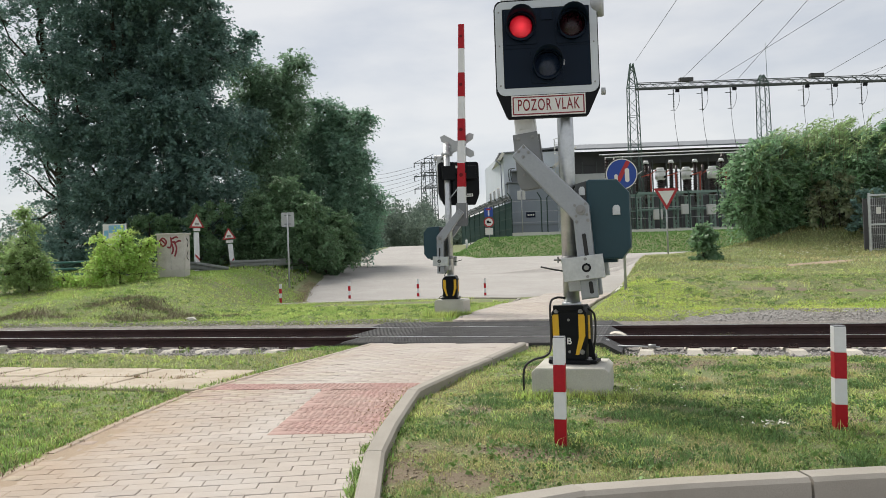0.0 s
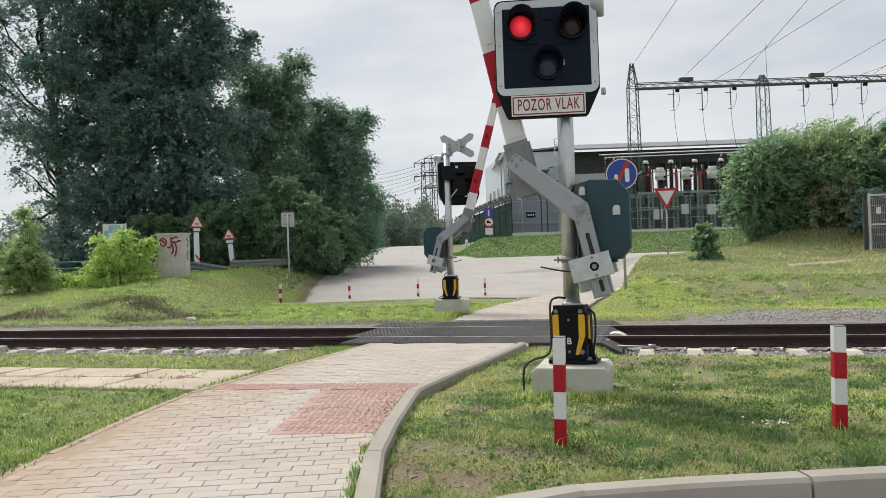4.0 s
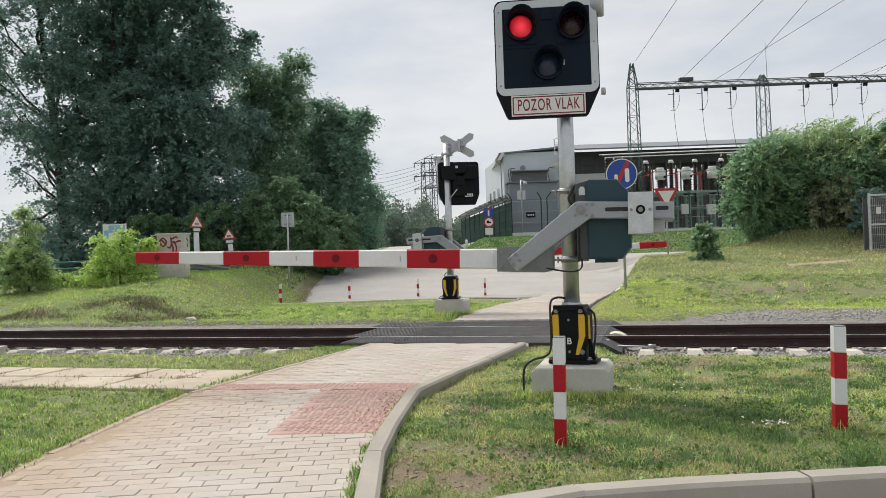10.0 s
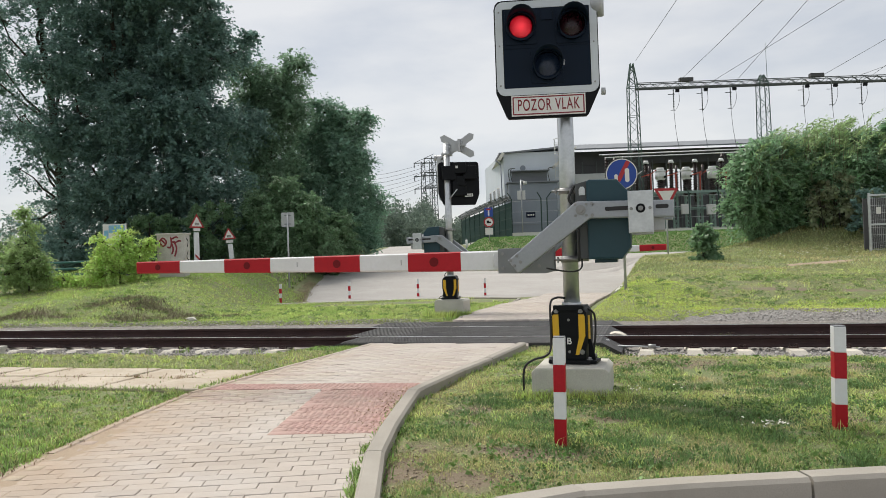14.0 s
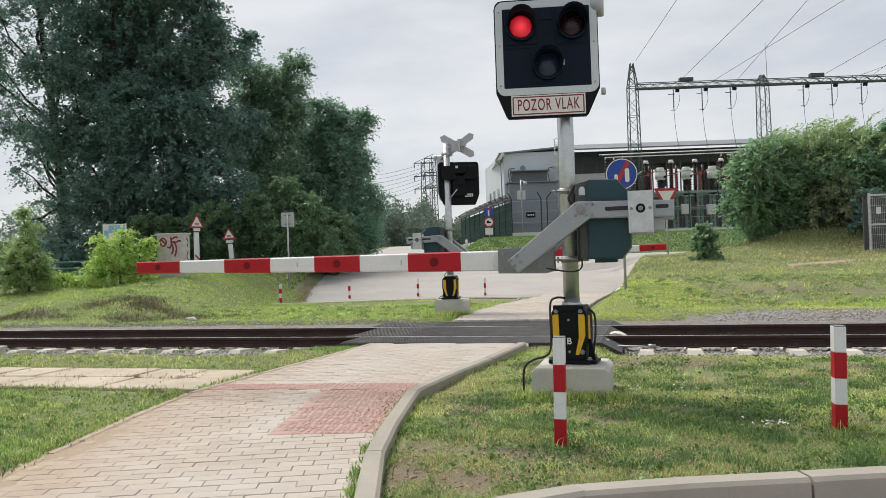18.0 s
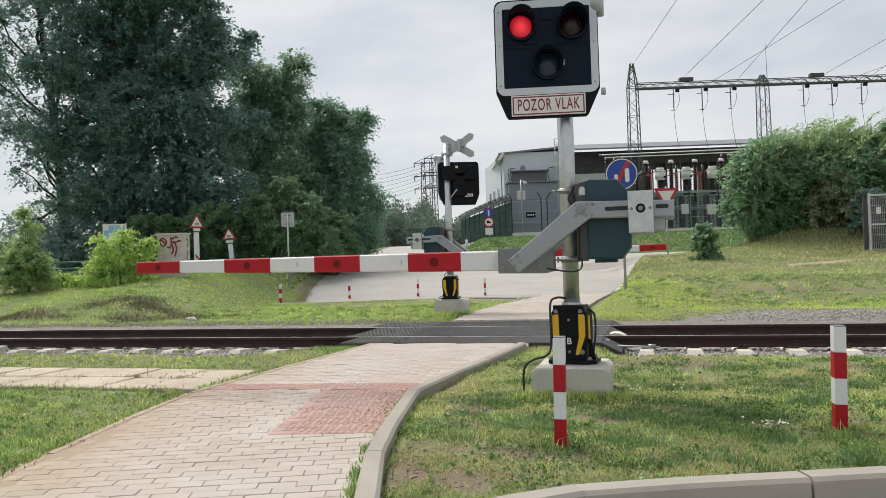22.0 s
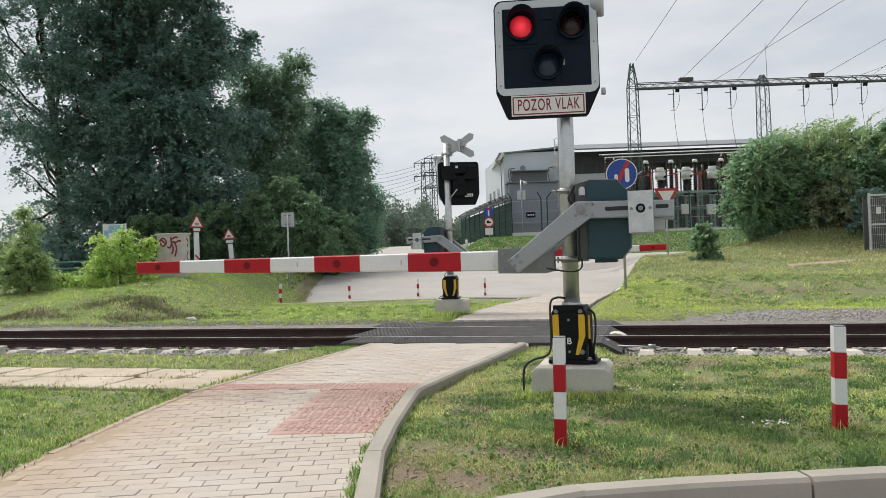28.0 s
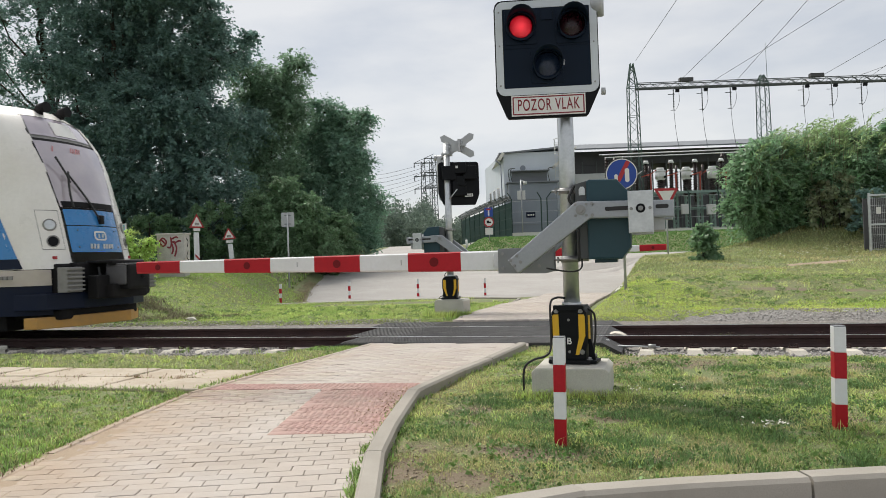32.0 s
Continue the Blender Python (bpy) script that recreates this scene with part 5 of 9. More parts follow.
# head lamps
for sy in (-1, 1):
    patch("lamp_seam", [sy * u for u in lin(1.135, 1.775, 5)], lin(1.518, 2.202, 4), M["car_grey"], train, out=0.004)
    patch("lamp_panel", [sy * u for u in lin(1.15, 1.76, 5)], lin(1.53, 2.19, 4), M["car_white"], train, "white lamp panel", out=0.006)
    for z, r, mt in ((1.94, 0.095, "galv"), (1.66, 0.09, "black")):
        c = skin(sy * 1.45, z, 0.01)
        b = B()
        ax = Vector((0.80, sy * 0.55, 0.10)).normalized()
        cyl(b, c - ax * 0.05, c + ax * 0.012, r + 0.014, seg=20, mi=0)
        cyl(b, c + ax * 0.010, c + ax * 0.016, r, r * 0.8, seg=20, mi=1)
        part("head_lamp", b, [M["car_grey"], M[mt]], train, "round head lamp")
    b = B()
    for u, z in ((0.75, 1.56), (0.70, 1.86), (0.35, 1.54)):
        bolt(fp, skin(sy * u, z, 0.008), 0.011, (1, 0, 0))
    c = skin(sy * 1.50, 1.38, 0.004)
    box(b, c, (0.05, 0.06, 0.05), 0.004)
    part("marker", b, M["sign_red"], train, "small red marker")
    # anti-climber with ribs
    b = B()
    box(b, (-0.82, sy * 0.93, 1.0), (0.2, 0.34, 0.42), 0.01)
    block = part("anti_climber", b, M["car_grey"], train, "ribbed grey collision block")
    for k in range(6):
        b = B()
        box(b, (-0.71, sy * 0.93, 0.83 + 0.07 * k), (0.06, 0.36, 0.03), 0.004)
        part("rib", b, M["car_grey"], block)
    patch("stripe", [sy * u for u in [1.66, 1.9, 2.2, 2.6, 3, 3.4, 4, 6, 8]], [0.915, 1.05, 1.18], M["car_strip"], train, "pale dusty strip with small markings", out=0.004)
    patch("skirt", [sy * u for u in [1.66, 2.0, 2.4, 2.8, 3, 3.4, 4, 6, 8]], [0.42, 0.6, 0.8, 0.91], M["car_navy"], train, "navy blue skirt", out=0.0)
    # blue wedge on the flank
    for nm, zs, ahead, out, mt in (("blue_field", lin(1.20, 2.6, 7), -1.47, 0.008, "car_blue"), ("navy_field", lin(1.20, 1.37, 3), -1.46, 0.010, "car_navy")):
        b = B()
        rows = []
        for z in zs:
            start = ahead - 0.42 * (z - 1.22)
            uu = next(u for u in np.linspace(1.8, 4, 200) if skin(u, z).x < start)
            rows.append([b.verts.new(skin(sy * (uu + (8 - uu) * t), z, out)) for t in (0, 0.03, 0.06, 0.1, 0.15, 0.2, 0.5, 1)])
        for r0, r1 in zip(rows, rows[1:]):
            for k in range(7):
                b.faces.new((r0[k], r0[k + 1], r1[k + 1], r1[k])).smooth = True
        bmesh.ops.recalc_face_normals(b, faces=b.faces[:])
        part(nm, b, M[mt], train, "blue field on the flank" if nm == "blue_field" else "")
    for k in range(5):
        b = B()
        box(b, (-1.55 - 0.10 * k, sy * 1.425, 1.06), (0.07, 0.03, 0.06))
        part("marking_bar", b, M["car_grey"], train)
    b = B()
    box(b, (-3.4, sy * 1.40, 2.95), (1.3, 0.03, 0.9), 0.06)
    part("side_window", b, M["car_glass_sheen"], train, "side window with a pale reflection put into its colour")
    b = B()
    prism(b, [(-2.55, 3.02), (-2.32, 3.05), (-2.38, 3.12), (-2.6, 3.10)], sy * 1.40, sy * 1.50, bevel=0.01)
    part("mirror_camera", b, M["car_under"], train)
b = B()
box(b, (-1.5, 0, 0.80), (1.0, 1.9, 0.95), 0.04)
box(b, (-1.02, 0, 0.98), (0.3, 1.42, 0.62), 0.03)
box(b, (-0.62, 0.28, 0.9), (0.5, 0.5, 0.42), 0.04)
box(b, (-0.62, -0.5, 0.86), (0.22, 0.3, 0.4), 0.03)
box(b, (-11, 0, 0.6), (18, 2.2, 0.9), 0.05)
part("underframe", b, M["car_under"], train, "black underframe behind the coupler opening")
b = B()
prism(b, [(-1.05, -1.2), (-0.84, -0.6), (-0.80, 0.6), (-1.05, 1.2), (-1.6, 1.33), (-1.6, -1.33)], 0.50, 0.78, axis="z", bevel=0.02)
part("pilot_beam", b, M["car_navy"], train, "dark blue front beam")
b = B()
prism(b, [(-1.25, -1.22), (-0.96, -0.6), (-0.86, 0.6), (-1.2, 1.22), (-1.6, 1.28), (-1.45, -1.28)], 0.19, 0.385, axis="z", bevel=0.02)
part("apron", b, M["car_orange"], train, "dusty orange rail apron")
# coupler
b = B()
cyl(b, (-1.4, 0, 1.03), (-0.5, 0, 1.03), 0.10, seg=14)
box(b, (-0.42, 0, 1.02), (0.46, 0.56, 0.44), 0.05)
box(b, (-0.66, 0, 0.78), (0.6, 0.9, 0.25), 0.04)
cyl(b, (-0.21, 0.1, 1.03), (-0.15, 0.1, 1.03), 0.07, 0.03, seg=14)
box(b, (-0.68, 0, 1.29), (0.5, 0.9, 0.05), 0.02)
cyl(b, (-0.45, -0.42, 1.27), (-0.45, 0.42, 1.27), 0.05, seg=10)
part("coupler", b, M["car_under"], train, "black automatic coupler")
b = B()
box(b, (-0.42, -0.30, 1.05), (0.40, 0.05, 0.34), 0.02)
box(b, (-0.42, 0, 1.235), (0.40, 0.62, 0.04), 0.015)
part("coupler_cover", b, M["car_hood"], train, "dark grey coupler hood")
b = B()
tube(b, [(-0.7, -0.4, 1.2), (-0.6, -0.42, 0.85), (-0.5, -0.35, 0.75), (-0.34, -0.2, 0.85)], 0.022)
part("hose", b, M["cable"], train)
# wipers
for pts in ([(nose(2.1) + 0.05, 0.05, 2.05), (nose(2.5) + 0.05, -0.15, 2.45), (nose(2.9) + 0.05, -0.45, 2.88)], [(nose(2.9) + 0.05, -0.42, 2.9), (nose(2.6) + 0.05, -0.50, 2.55), (nose(2.3) + 0.05, -0.52, 2.25)], [(nose(3.1) + 0.05, -0.62, 3.15), (nose(2.9) + 0.05, -0.5, 2.9), (nose(2.7) + 0.05, -0.44, 2.7)]):
    b = B()
    tube(b, pts, 0.018, 6)
    part("wiper", b, M["cable"], train)
b = B()
box(b, (nose(2.08) + 0.03, 0.08, 2.06), (0.08, 0.10, 0.16), 0.02)
part("wiper_motor", b, M["car_under"], train)
# dark lower band of the windscreen and the dim red characters behind its upper edge
patch("windscreen_band", lin(-0.955, 0.955, 9), lin(2.262, 2.37, 3), M["car_under"], train, "dark band along the foot of the windscreen", out=0.009)
M["car_red"] = mat("dim_red_display", (0.50, 0.20, 0.22), 0.3, coat=1.0)
for y in (-0.48, -0.10, -0.05, 0.0, 0.05, 0.10):
    b = B()
    box(b, (nose(3.30) + 0.012 - 0.12 * abs(y), y, 3.30), (0.006, 0.03, 0.15))
    o = part("display_bar", b, M["car_red"], train, "dim red display character")
# horn pods on the roof
for y in (-0.15, 0.35):
    b = B()
    cyl(b, (-2.16, y, 4.16), (-1.96, y, 4.16), 0.07, 0.10, seg=14)
    box(b, (-2.18, y, 4.09), (0.2, 0.1, 0.12), 0.02)
    part("horn", b, M["car_under"], train, "black horn on the roof edge")
for k in range(2):
    b = B()
    for x in (-3.2 - 7 * k, -5.4 - 7 * k):
        for y in (-0.7525, 0.7525):
            cyl(b, (x, y - 0.065, 0.43), (x, y + 0.065, 0.43), 0.43, seg=28)
    box(b, (-4.3 - 7 * k, 0, 0.5), (3.4, 2.3, 0.3), 0.04)
    part("bogie", b, M["car_under"], train, "bogie with steel wheels")


# ---- plants ----
def leaves(centres, radii, n, size, seed, flat=0.75, droop=0.0, slim=0.27, corners=4):
    """Leaf quads scattered in clumps: arrays of vertices and faces."""
    g = np.random.default_rng(seed)
    centres, radii = np.asarray(centres, float), np.asarray(radii, float)
    wgt = radii ** 2
    idx = g.choice(len(centres), n, p=wgt / wgt.sum())
    d = g.normal(size=(n, 3))
    d /= np.linalg.norm(d, axis=1)[:, None]
    r = g.random(n) ** 0.45
    pos = centres[idx] + d * (r * radii[idx])[:, None] * np.array([1, 1, flat])
    a = g.normal(size=(n, 3)) + np.array([0, 0, -droop])
    a /= np.linalg.norm(a, axis=1)[:, None]
    c = np.cross(a, g.normal(size=(n, 3)) + d * 0.6)
    c /= np.linalg.norm(c, axis=1)[:, None] + 1e-9
    L = size * g.uniform(0.6, 1.4, n)[:, None]
    fold = np.cross(a, c) * L * 0.12
    if corners == 3:   # three-cornered leaves for far crowns
        v = np.stack([pos - a * L * 0.5, pos + a * L * g.uniform(-0.2, 0.3, n)[:, None] + c * L * 0.45, pos + a * L * 0.5], 1)
        return v.reshape(-1, 3), np.arange(3 * n).reshape(-1, 3)
    v = np.stack([pos - a * L * 0.5, pos + c * L * slim + fold, pos + a * L * 0.5, pos - c * L * slim + fold], 1)
    return v.reshape(-1, 3), np.arange(4 * n).reshape(-1, 4)


def limb(bm, a, b, r0, r1, rnd, bend=0.12, steps=4, seg=7):
    a, b = Vector(a), Vector(b)
    L = (b - a).length
    prev, pr = a, r0
    for i in range(1, steps + 1):
        t = i / steps
        q = a.lerp(b, t) + (Vector((rnd.uniform(-1, 1), rnd.uniform(-1, 1), rnd.uniform(-0.5, 0.5))) * L * bend * math.sin(math.pi * t))
        r = r0 + (r1 - r0) * t
        cyl(bm, prev, q, pr, r, seg, cap=False)
        prev, pr = q, r
    return prev


def tree(name, x, y, H, spread_, leaf_mat, n, size, seed, label, crown_low=0.15, group="", clumps=46, rough=0.85, z=None, shape=1.0, category="tree", puff=0.075):
    rnd, twig = random.Random(seed), random.Random(seed + 500)
    z0 = hz(x, y) if z is None else z
    ob = thing(name, pose(x, y, z0 - 0.05), label, category, group)
    b = B()
    topz = H * 0.9
    limb(b, (0, 0, 0), (rnd.uniform(-0.4, 0.4), rnd.uniform(-0.4, 0.4), topz), H * 0.015 + 0.02, 0.03, rnd, 0.03, 6, 9)
    cs, rs = [], []
    for k in range(clumps):
        t = crown_low + (1 - crown_low) * ((k + rnd.random()) / clumps)
        prof = (math.sin(math.pi * min(1, max(0.0, (t - crown_low) / (1.06 - crown_low))) ** 0.75) ** 0.6) * shape + (1 - shape) * 0.6
        rad = spread_ * prof * rnd.uniform(0.35, 1.0) ** 0.6 * (1 if k % 5 else rough * 0.95)
        ang = k * 2.4 + rnd.uniform(-0.5, 0.5)
        c = Vector((rad * math.cos(ang), rad * math.sin(ang), H * t))
        base = Vector((0, 0, max(0.12 * H, H * t - rad * 0.8 - 0.1 * H)))
        if rad > spread_ * (0.25 if k % 4 == 0 else 0.82):
            limb(b, base, c, H * 0.003 + 0.01, 0.008, twig, 0.12, 3, 5)
        r = (H * puff + 0.05) * rnd.uniform(0.55, 1.3) * (0.6 + 0.4 * prof)
        cs.append(c)
        rs.append(r)
        for j in range(3):
            cs.append(c + Vector((rnd.uniform(-1, 1), rnd.uniform(-1, 1), rnd.uniform(-0.8, 0.8))) * r * 1.3)
            rs.append(r * rnd.uniform(0.3, 0.6))
    part("trunk", b, M["bark"], ob, "dark trunk with branching limbs")
    v, f = leaves([tuple(c) for c in cs], rs, n, size, seed, corners=3)
    soup("crown", v, f, leaf_mat, ob, "dense leafy crown")
    return ob


def twig_leaves(C, D, seed, twigs=5, per=9, reach=0.75, size=0.17, slim=0.3, rise=0.75, sag=0.35, along=0.6, loose=0.75, lean=(0, 0, 0), fan=0.62):
    """Leafy twigs that fan out from the clump centres C along D: arrays of leaf quads whose faces look up and outwards."""
    g = np.random.default_rng(seed)
    n = len(C) * twigs
    C, D = np.repeat(C, twigs, 0), np.repeat(D, twigs, 0)
    T = D * 0.8 + g.normal(0, fan, (n, 3)) + np.asarray(lean)
    T /= np.linalg.norm(T, axis=1)[:, None]
    L = reach * g.uniform(0.5, 1.25, n)
    i = np.repeat(np.arange(n), per)
    k = len(i)
    t = (np.tile(np.arange(per), n) + g.uniform(0.2, 1.0, k)) / per
    pos = C[i] + T[i] * (t * L[i])[:, None] + g.normal(0, 0.05, (k, 3)) * reach
    pos[:, 2] -= sag * L[i] * t ** 2
    up = np.array([0, 0, 1.0]) * rise + D[i] * 0.55 + g.normal(0, 0.45, (k, 3))
    up /= np.linalg.norm(up, axis=1)[:, None]
    a = T[i] * along + g.normal(0, loose, (k, 3)) + np.array([0, 0, -0.25])
    a -= up * (a * up).sum(1)[:, None]
    a /= np.linalg.norm(a, axis=1)[:, None] + 1e-9
    c = np.cross(up, a)
    s = (size * g.uniform(0.6, 1.35, k))[:, None]
    fold = up * s * 0.10
    v = np.stack([pos, pos + a * s * 0.5 + c * s * slim + fold, pos + a * s, pos + a * s * 0.5 - c * s * slim + fold], 1)
    return v.reshape(-1, 3), np.arange(4 * k).reshape(-1, 4)


def lobed_tree(name, s0, d0, lobes, leaf_mat, seed, label, group, per_area=5.0, size=0.17, reach=0.75, trunk=0.22, airy=(), category="tree", deep=1.0, core=7.0, slim=0.33, inner=0.2, per=11, **habit):
    """A tree whose crown is built from lobes (across, height, radius) carried by limbs; each lobe is a shell of leafy twigs."""
    g, rnd = np.random.default_rng(seed), random.Random(seed)
    x0, y0 = site(s0, d0)
    z0 = hz(x0, y0)
    ob = thing(name, pose(x0, y0, z0 - 0.05), label, category, group)
    b = B()
    top = max(z for _, z, _ in lobes) - z0
    mid = sum(q[0] * q[2] for q in lobes) / sum(q[2] for q in lobes)
    up_x = (mid - s0) * AY
    axis_at = lambda h: Vector((up_x * min(1.0, h / top) ** 1.4, (mid - s0) * AX * min(1.0, h / top) ** 1.4, h))
    for i in range(7):
        cyl(b, axis_at(top * 0.9 * i / 7), axis_at(top * 0.9 * (i + 1) / 7), trunk * (1 - i / 8.5), trunk * (1 - (i + 1) / 8.5), 9, cap=False)
    C, D, CI, DI = [], [], [], []
    for j, (ls, lz, r) in enumerate(lobes):
        dd = rnd.uniform(-1, 1) * min(1.6, 0.3 + r * 0.7) * deep
        lx, ly = site(ls, d0 + dd)
        c = np.array([lx - x0, ly - y0, lz - z0])
        root = axis_at(max(0.2 * top, min(0.85 * top, c[2] - 0.9 * r - 0.12 * top)))
        limb(b, root, Vector(c), trunk * 0.3 * min(1, r / 2 + 0.3), 0.02, rnd, 0.10, 4, 6)
        for q in range(5):
            dv = Vector((rnd.gauss(0, 1), rnd.gauss(0, 1), rnd.gauss(0.2, 0.8))).normalized()
            limb(b, Vector(c) - dv * r * 0.1, Vector(c) + dv * r * 0.8, 0.02, 0.006, rnd, 0.12, 3, 5)
        m = max(6, int(per_area * (0.55 if j in airy else 1.0) * 4 * r * r))
        dv = g.normal(size=(m, 3))
        dv /= np.linalg.norm(dv, axis=1)[:, None]
        q = 0.35 + 0.62 * g.random(m) ** 0.55
        q *= 0.82 + 0.3 * np.array([noise.noise(Vector(w * 2.3 + seed)) for w in dv])
        C.append(c + dv * (r * q)[:, None] * np.array([1, 1, 0.88]))
        D.append(dv)
        if j not in airy:   # shaded inner foliage
            w = g.normal(size=(max(4, int(core * r * r)), 3))
            w /= np.linalg.norm(w, axis=1)[:, None]
            CI.append(c + w * (r * 0.8 * g.random(len(w)) ** 0.5)[:, None])
            DI.append(w)
    part("trunk", b, M["bark"], ob, "dark trunk with branching limbs")
    v, f = twig_leaves(np.concatenate(C), np.concatenate(D), seed + 3, reach=reach, size=size, per=per, slim=slim, **habit)
    v2, f2 = twig_leaves(np.concatenate(CI), np.concatenate(DI), seed + 4, 5, 13, reach * 0.9, inner, 0.36, 0.3)
    v, f = np.concatenate([v, v2]), np.concatenate([f, f2 + len(v)])
    soup("crown", v, f, leaf_mat, ob, "leafy crown in layered clumps")
    return ob


# trees on the far bank, from the open side to the lane
DARK_TREE = "tall dark green broadleaf tree on the bank"
lobed_tree("tree", -19.6, 38.5, ((-20.9, 16.7, 2.5), (-22.3, 14.3, 1.8), (-22.3, 12.0, 1.6), (-20.6, 13.0, 2.2), (-22.4, 8.6, 1.1), (-21.2, 9.3, 1.3), (-21.6, 6.6, 0.7), (-20.9, 5.3, 1.1), (-22.1, 3.7, 1.2), (-19.5, 14.8, 1.8), (-20.4, 2.7, 1.5), (-20.0, 19.0, 2.0), (-24.5, 12.5, 1.8), (-21.0, 7.4, 0.9), (-20.4, 4.2, 1.0), (-23.0, 10.2, 1.2)),
           M["leaf_dark"], 41, "tall open-crowned tree with crooked dark limbs", "trees beside the lane", 5.6, 0.135, 0.8, 0.34, per=15, slim=0.35, airy=(0, 1, 2, 3, 4, 5, 6, 7, 8, 9, 13, 14, 15), core=2.5)
lobed_tree("tree", -15.8, 36.5, ((-17.3, 15.2, 2.8), (-14.8, 15.4, 2.5), (-17.4, 11.8, 2.4), (-15.1, 11.9, 2.7), (-17.0, 8.9, 2.4), (-14.6, 8.8, 2.5), (-16.4, 5.9, 2.4), (-18.1, 4.9, 1.5), (-15.6, 3.2, 2.4), (-17.3, 2.3, 1.7), (-16.0, 18.6, 2.4), (-18.8, 8.0, 1.6), (-18.9, 11.0, 1.5), (-16.0, 13.6, 2.0), (-13.4, 10.4, 1.8)),
           M["leaf_dark"], 42, DARK_TREE, "trees beside the lane", 7.6, 0.135, 0.8, 0.3, core=3.2, per=15, slim=0.36, airy=(0, 10, 12))
lobed_tree("tree", -12.4, 37.5, ((-12.5, 15.6, 2.2), (-11.5, 13.9, 1.1), (-12.6, 12.1, 2.2), (-11.1, 11.6, 1.1), (-9.9, 12.4, 0.4), (-12.3, 8.9, 2.4), (-10.5, 8.6, 1.6), (-13.8, 5.9, 2.6), (-11.5, 5.9, 2.2), (-13.3, 3.0, 2.4), (-11.0, 3.1, 1.9), (-9.5, 12.8, 0.2), (-12.9, 18.2, 1.8), (-11.0, 12.9, 0.9)),
           M["leaf_dark"], 43, DARK_TREE, "trees beside the lane", 7.6, 0.135, 0.75, 0.28, core=3.2, per=15, slim=0.36)
lobed_tree("tree", -9.6, 42.0, ((-9.8, 11.5, 1.4), (-8.8, 11.7, 1.1), (-7.8, 12.4, 0.45), (-8.9, 9.9, 1.5), (-10.4, 8.8, 1.5), (-8.2, 10.2, 0.6), (-9.6, 7.5, 1.9), (-10.5, 11.2, 1.0), (-9.8, 4.5, 2.0), (-11.4, 8.0, 1.6), (-9.4, 10.6, 1.3), (-11.2, 10.2, 1.2), (-10.9, 12.2, 1.1), (-8.3, 12.9, 0.6)),
           M["leaf_mid"], 44, "broadleaf tree with lighter green leaning crown", "trees beside the lane", 10.0, 0.13, 0.85, 0.2, per=14, slim=0.3, lean=(0.35, 0, 0.1))
lobed_tree("tree", -6.6, 45.0, ((-6.9, 10.4, 1.1), (-5.5, 9.6, 1.3), (-4.5, 10.1, 0.5), (-7.5, 8.7, 1.8), (-5.8, 7.4, 1.8), (-4.9, 7.2, 0.8), (-7.1, 5.7, 2.2), (-4.9, 5.1, 1.6), (-8.4, 3.4, 2.2), (-5.6, 3.1, 2.1), (-4.7, 3.0, 0.9), (-10.4, 5.8, 2.1), (-11.5, 3.5, 2.4), (-9.0, 6.8, 1.8), (-6.3, 9.0, 1.4)),
           M["leaf_deep"], 45, "spreading dark green tree beside the lane", "trees beside the lane", 12.0, 0.125, 0.8, 0.24, per=14, slim=0.35)
lobed_tree("shrub", -7.6, 35.0, ((-7.5, 4.9, 0.8), (-8.4, 3.8, 1.1), (-6.8, 3.7, 1.2), (-7.6, 2.5, 1.5), (-9.0, 2.2, 1.2), (-6.0, 2.1, 1.2), (-7.9, 1.2, 1.1)),
           M["leaf_shrub"], 46, "tall green shrub at the foot of the trees", "shrubs beside the lane", 15.0, 0.115, 0.55, 0.06, per=14, category="shrub", deep=0.6)
lobed_tree("shrub", -5.6, 38.0, ((-5.3, 3.2, 0.9), (-6.1, 1.2, 0.9), (-4.9, 1.9, 0.8), (-5.2, 2.5, 0.8), (-5.8, 2.4, 0.9)),
           M["leaf_shrub"], 47, "smaller green shrub beside the lane", "shrubs beside the lane", 15.0, 0.115, 0.5, 0.05, per=14, category="shrub", deep=0.6)
for i, (s, d, H, sp, n) in enumerate(((-10.6, 34, 3.0, 1.9, 8000), (-13.2, 33.5, 2.6, 1.7, 6000), (-6.0, 37.5, 2.0, 1.4, 5000), (-7.0, 34.5, 1.7, 1.5, 4500))):
    x, y = site(s, d)
    tree("shrub", x, y, H, sp, M["leaf_shrub"], int(n * 2.4), 0.13, 72 + i, "dense green shrub at the foot of the trees", 0.02, "shrubs beside the lane", clumps=80, shape=0.4, category="shrub")


